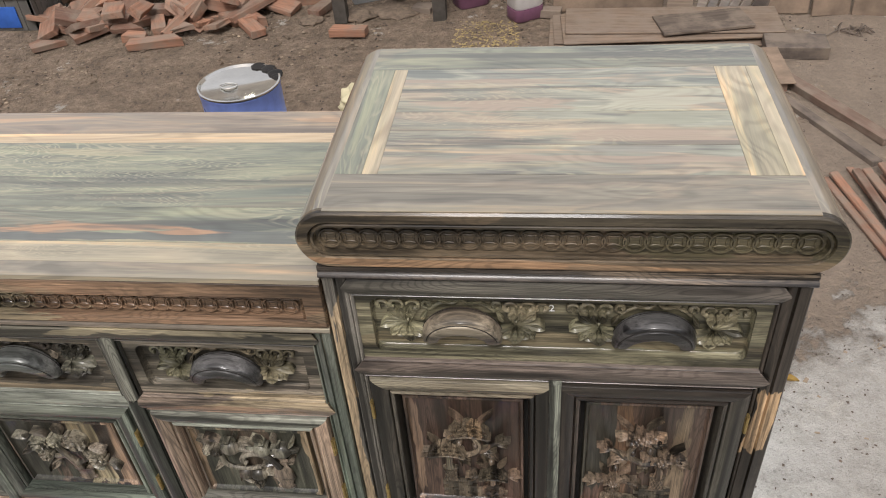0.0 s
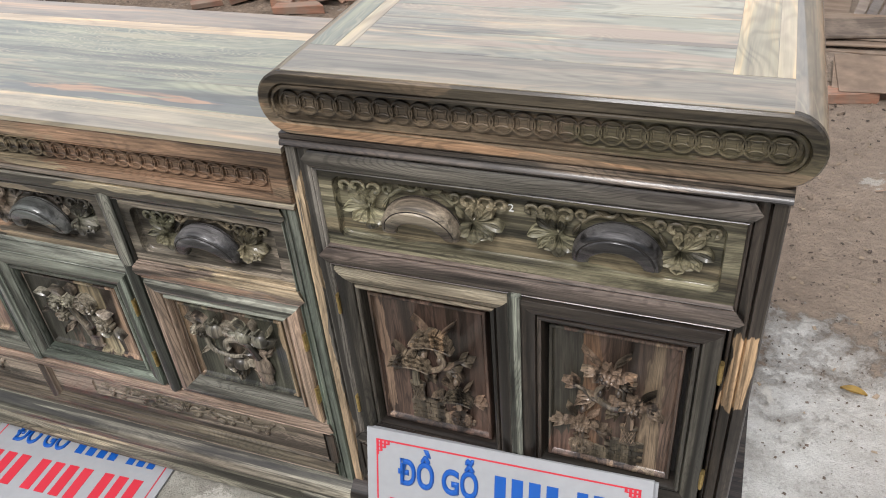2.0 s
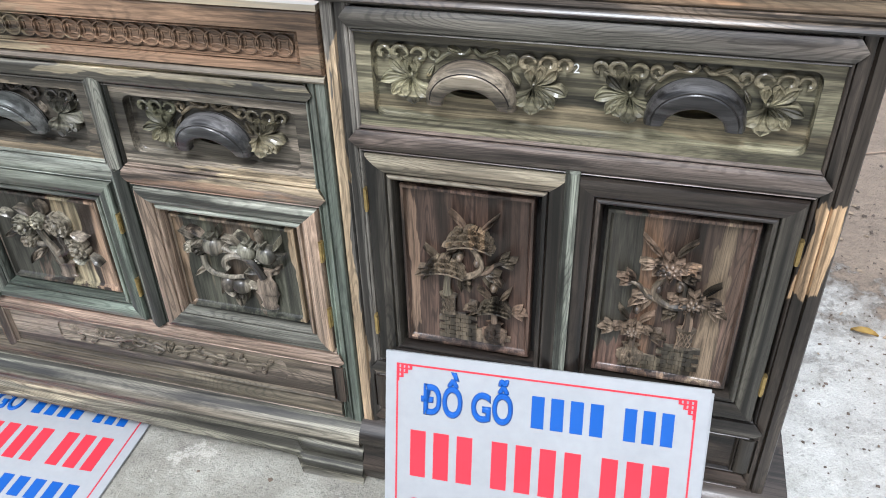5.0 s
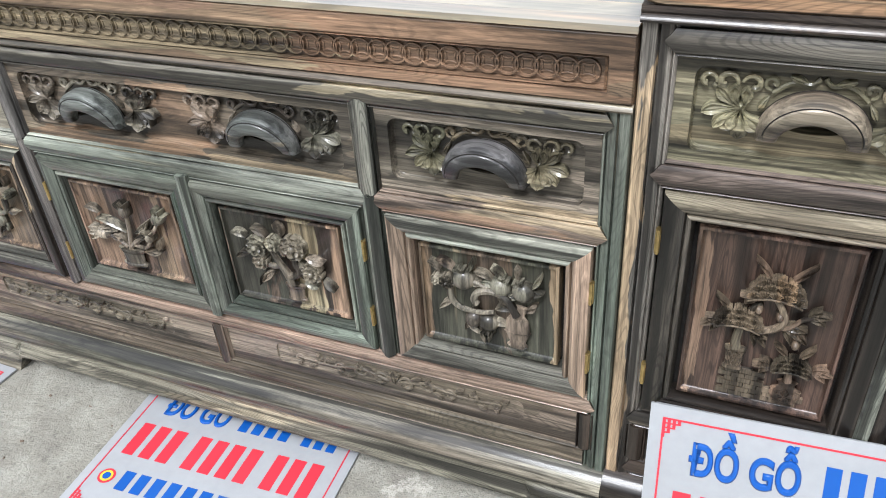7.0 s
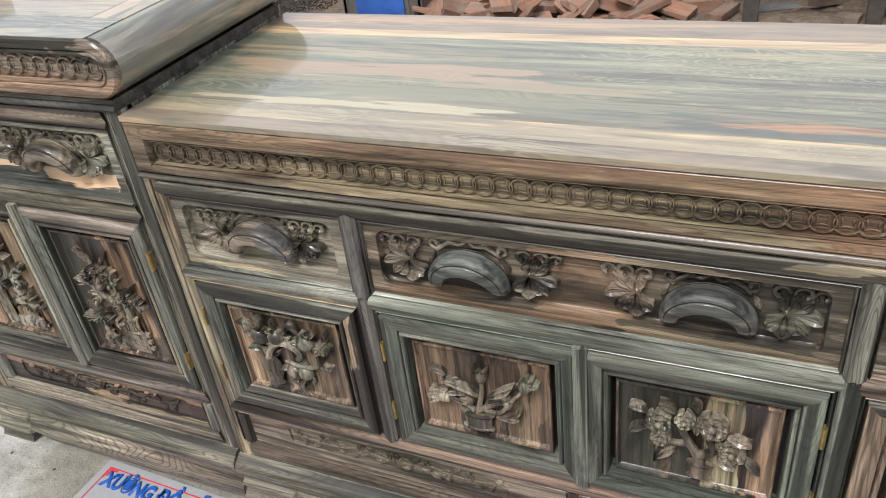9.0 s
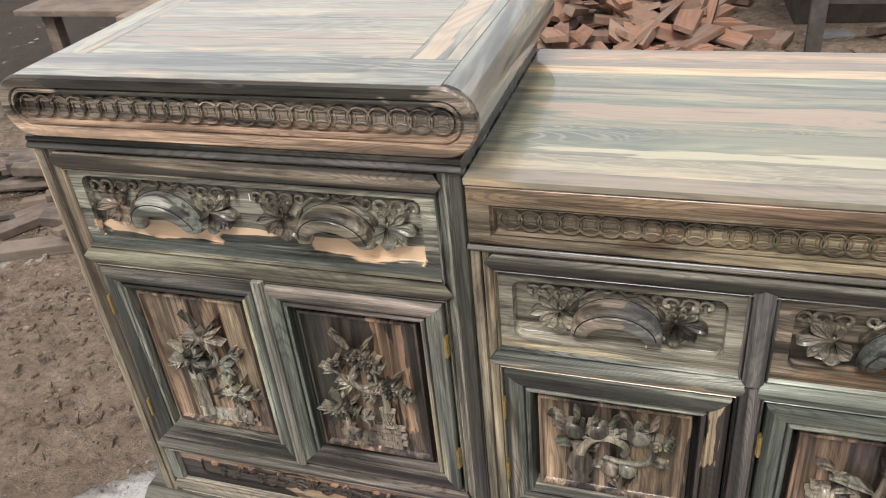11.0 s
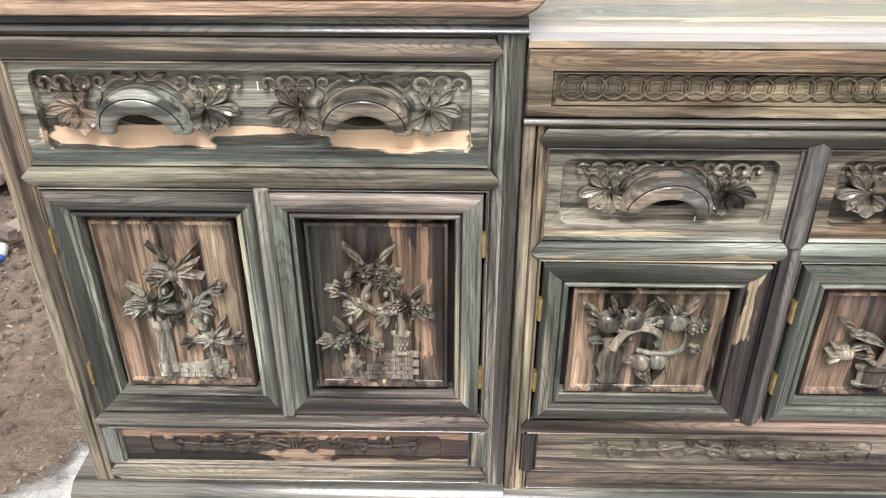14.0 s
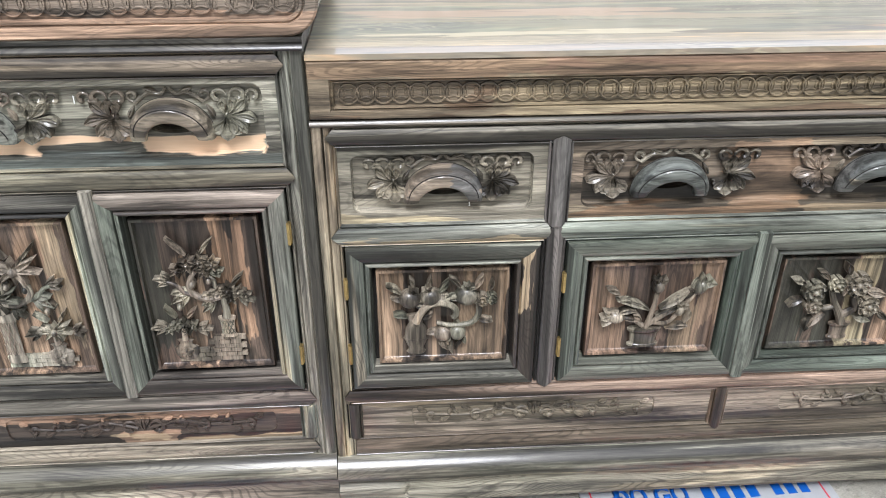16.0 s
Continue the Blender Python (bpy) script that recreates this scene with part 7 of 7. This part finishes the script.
plank((-2.145, 0.93, 0.0), (0.10, 0.085, 0.075), 30, GREY_WOOD, "square sawn wood block on the earth", name="wood_block", cat="wood block")
plank((-2.03, 0.98, 0.0), (0.24, 0.075, 0.03), 62, GREY_WOOD, "dusty scrap plank in a loose heap", group="scrap heap")
plank((-2.35, 0.95, 0.0), (0.55, 0.08, 0.035), 24, GREY_WOOD, "dusty scrap plank in a loose heap", group="scrap heap")
bo = thing("bottle", None, "small white plastic bottle lying among scrap wood", "bottle", m=pose(-2.0, 0.93, 0.017, 90, 0, 20))
bm = B()
lathe(bm, [(0.013, 0), (0.016, 0.003), (0.016, 0.036), (0.011, 0.05), (0.009, 0.056)], 20)
part("body", bm, WHITE_PLASTIC, bo)
bm = B()
lathe(bm, [(0.010, 0.056), (0.010, 0.066), (0.004, 0.07), (0.002, 0.088)], 16)
part("nozzle", bm, BLUE_PLASTIC, bo)

bl = thing("blower", None, "black iron cage blower wheel with a dusty pulley", "blower", m=pose(-2.66, 2.70, 0.165, 90, 0, 58) @ Matrix.Scale(0.76, 4))
bm = B()
lathe(bm, [(0.165, -0.11), (0.185, -0.11), (0.185, -0.095), (0.165, -0.095), (0.165, -0.11)], 40, cap=False)
part("ring", bm, IRON, bl)
bm = B()
lathe(bm, [(0.165, 0.095), (0.185, 0.095), (0.185, 0.11), (0.165, 0.11), (0.165, 0.095)], 40, cap=False)
part("ring", bm, IRON, bl)
for k in range(26):
    a = 2 * math.pi * k / 26
    bm = B()
    block(bm, -0.016, 0.016, -0.0012, 0.0012, -0.1, 0.1)
    bmesh.ops.transform(bm, matrix=Matrix.Rotation(a, 4, "Z") @ Matrix.Translation((0.172, 0, 0)) @ Matrix.Rotation(radians(50), 4, "Z"), verts=bm.verts)
    part("blade", bm, IRON, bl)
bm = B()
lathe(bm, [(0.16, -0.105), (0.165, -0.1), (0.16, -0.095)], 40)
part("back_plate", bm, IRON, bl)
bm = B()
lathe(bm, [(0.02, -0.16), (0.02, 0.09), (0.015, 0.092)], 20)
part("shaft", bm, IRON, bl)
bm = B()
n = 30
inner, outer = [], []
for k in range(n + 1):
    a = radians(-60 + 250 * k / n)
    rr = 0.205 + 0.05 * k / n
    for zz, row in ((-0.13, inner), (0.02, outer)):
        row.append(bm.verts.new((rr * math.cos(a), rr * math.sin(a), zz)))
for k in range(n):
    bm.faces.new((inner[k], inner[k + 1], outer[k + 1], outer[k]))
bmesh.ops.solidify(bm, geom=list(bm.faces), thickness=0.004)
part("housing", bm, IRON, bl)
mo = thing("motor", None, "dusty electric motor with a flat pulley", "motor", m=pose(-2.80, 2.57, 0.125, 82, 0, 20))
bm = B()
lathe(bm, [(0.07, -0.12), (0.085, -0.10), (0.085, 0.08), (0.07, 0.10)], 32)
part("casing", bm, IRON, mo)
bm = B()
lathe(bm, [(0.075, 0.11), (0.085, 0.112), (0.085, 0.14), (0.075, 0.142), (0.02, 0.14)], 32)
part("pulley", bm, simple("dusty pulley", (0.09, 0.08, 0.07), 0.7), mo)
bm = B()
block(bm, -0.09, 0.09, -0.11, -0.07, -0.1, 0.08, 0.004)
part("foot", bm, IRON, mo)
plank((-2.775, 2.47, 0.235), (0.27, 0.085, 0.003), -8, SHEET, "bent sheet metal guard over the motor", (20, 16), "metal_guard", "metal guard", "machine guards")

sb = thing("machine_bench", (-3.15, 2.85, 0.0), "rough wooden machine bench covered in dust", "bench")
for x in (-0.45, 0.22):
    for y in (-0.42, 0.5):
        bm = B()
        block(bm, x - 0.035, x + 0.035, y - 0.03, y + 0.03, 0.0, 0.34, 0.003)
        part("leg", bm, DARK_WOOD, sb)
for y0, y1 in ((-0.5, -0.3), (-0.1, 0.05), (0.38, 0.6)):
    bm = B()
    block(bm, -0.6, 0.30, y0, y1, 0.34, 0.37, 0.004)
    part("beam", bm, GREY_WOOD, sb)
bm = B()
block(bm, 0.19, 0.31, -0.72, -0.18, 0.371, 0.405, 0.004, 0.004)
part("plank", bm, GREY_WOOD, sb)
bm = B()
block(bm, 0.24, 0.285, -0.70, -0.66, 0.0, 0.371, 0.003)
part("leg", bm, DARK_WOOD, sb)
bm = B()
block(bm, 0.20, 0.30, -0.50, -0.46, 0.0, 0.37, 0.003)
part("leg", bm, DARK_WOOD, sb)
bm = B()
tube(bm, [(-0.7, -0.0, 0.41), (0.05, 0.02, 0.41)], 0.022, 12)
part("shaft", bm, SHEET, sb, "bare steel shaft")
bm = B()
block(bm, 0.0, 0.13, -0.05, 0.08, 0.37, 0.46, 0.012)
part("bearing", bm, GREY_WOOD, sb)
tb = thing("low_table", (-3.2, 3.75, 0.0), "low dusty plank table at the back", "table")
bm = B()
block(bm, -0.9, 0.62, -0.22, 0.22, 0.36, 0.395, 0.004)
part("tabletop", bm, GREY_WOOD, tb)
for x in (-0.8, 0.36):
    for y in (-0.16, 0.16):
        bm = B()
        block(bm, x - 0.03, x + 0.03, y - 0.03, y + 0.03, 0.0, 0.36, 0.003)
        part("leg", bm, GREY_WOOD, tb)
plank((-2.83, 2.42, 0.19), (0.16, 0.06, 0.003), -4, SHEET, "pale bent sheet metal strip under the guard", (30, 10), "metal_guard", "metal guard", "machine guards")
st = thing("dry_straw", (-2.66, 2.2, 0.0), "dry yellow straw stalks leaning on the bench", "straw")
for k in range(8):
    bm = B()
    tube(bm, [(0.012 * k, 0.016 * k, 0.004), (-0.05 - 0.008 * k, 0.01, 0.14 + 0.012 * k), (-0.11 - 0.005 * k, 0.012 * k, 0.26 + 0.015 * k)], [0.0016, 0.0016, 0.0008], 5)
    part("stalk", bm, STRAW, st)
plank((-3.05, 3.6, 0.05), (0.12, 0.02, 0.3), 0, CARD, "brown board leaning under the table", (-8, 0), "board", "board")
for k in range(16):
    plank((rng.uniform(-2.6, -1.5), rng.uniform(3.7, 4.5), 0.01 + 0.12 * rng.random()), (rng.uniform(0.4, 0.9), rng.uniform(0.03, 0.07), 0.025), rng.uniform(-40, 40), DARK_WOOD if k % 2 else GREY_WOOD, "dusty scrap stick in a far heap", (rng.uniform(-9, 9), rng.uniform(-9, 9)), name="stick", cat="stick", group="far scrap heap")

# the pale bag behind the brown cabinet
bm = B()
bmesh.ops.create_icosphere(bm, subdivisions=4, radius=0.08)
for v in bm.verts:
    n = v.co.normalized()
    v.co *= 1 + 0.35 * noise.noise(n * 2.3) + 0.18 * noise.noise(n * 6)
    v.co.z = max(v.co.z * 0.8, -0.045)
solid("plastic_bag", bm, RAG, "crumpled yellowed plastic bag on the earth", "bag", m=pose(0.27, 2.02, 0.045), smooth=60)

# a dry leaf and a twig on the concrete
bm = B()
pts = []
for i in range(9):
    u = i / 8
    w = 0.016 * math.sin(math.pi * u) ** 0.8
    pts.append([bm.verts.new((0.075 * (u - 0.5), s * w, 0.006 + 0.008 * abs(s) + 0.006 * math.sin(3 * u))) for s in (-1, 0, 1)])
for p, q in zip(pts, pts[1:]):
    for k in range(2):
        bm.faces.new((p[k], p[k + 1], q[k + 1], q[k]))
bmesh.ops.solidify(bm, geom=list(bm.faces), thickness=0.0008)
solid("dry_leaf", bm, simple("dry yellow leaf", (0.45, 0.3, 0.08), 0.7), "dry yellow leaf on the floor", "leaf", m=pose(1.618, 0.624, 0.0, 0, 0, -12) @ Matrix.Scale(0.75, 4))
bm = B()
tube(bm, [(0, 0, 0.004), (0.06, 0.01, 0.006), (0.13, 0.03, 0.004)], [0.003, 0.0028, 0.0015], 6)
solid("twig", bm, GREY_WOOD, "thin dry twig on the earth", "twig", m=pose(1.71, 1.5, 0.004, 0, 0, 10))


def litter(name, mat, count, size, flat, label, area, seed):
    """Shavings and crumbs strewn over the floor, as one object."""
    r = random.Random(seed)
    verts, faces = [], []
    for _ in range(count):
        x, y = r.uniform(area[0], area[1]), r.uniform(area[2], area[3])
        if -1.42 < x < 1.42 and -0.06 < y < 0.5:
            continue
        s = size * r.uniform(0.35, 1.0) ** 2 + 0.0015
        a, tl = r.uniform(0, 6.28), r.uniform(-0.5, 0.5)
        ca, sa = math.cos(a), math.sin(a)
        w, h = s * r.uniform(0.3, 0.9), s * flat
        i = len(verts)
        for dx, dy, dz in ((-s, -w, 0), (s, -w, tl * h), (s * 0.8, w, 0), (-s, w * 0.7, 0), (-s * 0.8, -w * 0.7, h), (s * 0.7, -w * 0.8, h * 1.3), (s * 0.7, w * 0.6, h), (-s * 0.7, w * 0.6, h * 0.8)):
            verts.append((x + ca * dx - sa * dy, y + sa * dx + ca * dy, 0.001 + dz))
        faces += [(i, i + 3, i + 2, i + 1), (i + 4, i + 5, i + 6, i + 7), (i, i + 1, i + 5, i + 4), (i + 1, i + 2, i + 6, i + 5), (i + 2, i + 3, i + 7, i + 6), (i + 3, i, i + 4, i + 7)]
    me = bpy.data.meshes.new(name)
    me.from_pydata(verts, [], faces)
    me.materials.append(mat)
    return tagged(new(name, me), label, "litter", kind="stuff")


litter("pale_shavings", simple("pale wood chips", (0.32, 0.25, 0.175), 0.85, 0, 0.4, 3.0), 2600, 0.008, 0.35, "pale wood chips strewn over the floor", (-3.6, 3.2, 0.4, 3.6), 3)
litter("dark_crumbs", simple("dark earth crumbs", (0.085, 0.065, 0.05), 0.95, 0, 0.4, 3.0), 2600, 0.006, 0.45, "dark earth crumbs and bark on the floor", (-3.6, 3.2, 1.0, 3.8), 4)
# near-black litter over the darkened ground
litter("black_shavings", simple("black shavings and debris", (0.022, 0.018, 0.015), 0.95, 0, 0.4, 3.0), 9000, 0.007, 0.5, "black shavings and debris heaped by the blower", (-3.6, -2.25, 1.9, 3.4), 6)
litter("front_grit", simple("brown grit", (0.16, 0.12, 0.09), 0.95, 0, 0.4, 3.0), 420, 0.003, 0.5, "brown grit on the concrete before the cabinets", (-1.8, 2.2, -0.9, 0.5), 5)
litter("yellow_sawdust", simple("yellow sawdust", (0.42, 0.32, 0.15), 0.9, 0, 0.4, 3.0), 420, 0.006, 0.5, "pale yellow sawdust and chips spilt on the earth", (0.58, 0.88, 2.55, 2.88), 14)
litter("earth_clods", GROUND, 1600, 0.020, 0.42, "trodden clods of brown earth beside the cabinets", (-3.0, -1.66, 0.1, 2.0), 21)
litter("far_clods", GROUND, 1500, 0.014, 0.42, "trodden clods of brown earth behind the cabinets", (-1.6, 3.0, 1.3, 3.3), 22)
litter("left_gravel", simple("grey-brown gravel", (0.12, 0.096, 0.075), 0.95, 0, 0.45, 3.0), 900, 0.0045, 0.6, "grey-brown gravel and chips on the earth", (-3.0, -1.66, -0.2, 1.4), 8)
litter("right_dirt", simple("dark dirt crumbs", (0.15, 0.115, 0.09), 0.95, 0, 0.45, 3.0), 1100, 0.0025, 0.5, "dark dirt crumbs scattered on the concrete", (1.43, 2.8, 0.0, 1.6), 9)
litter("left_chips", simple("pale chips", (0.36, 0.31, 0.25), 0.9, 0, 0.4, 3.0), 1000, 0.004, 0.5, "pale chips strewn among the gravel", (-3.0, -1.5, -0.1, 1.4), 12)
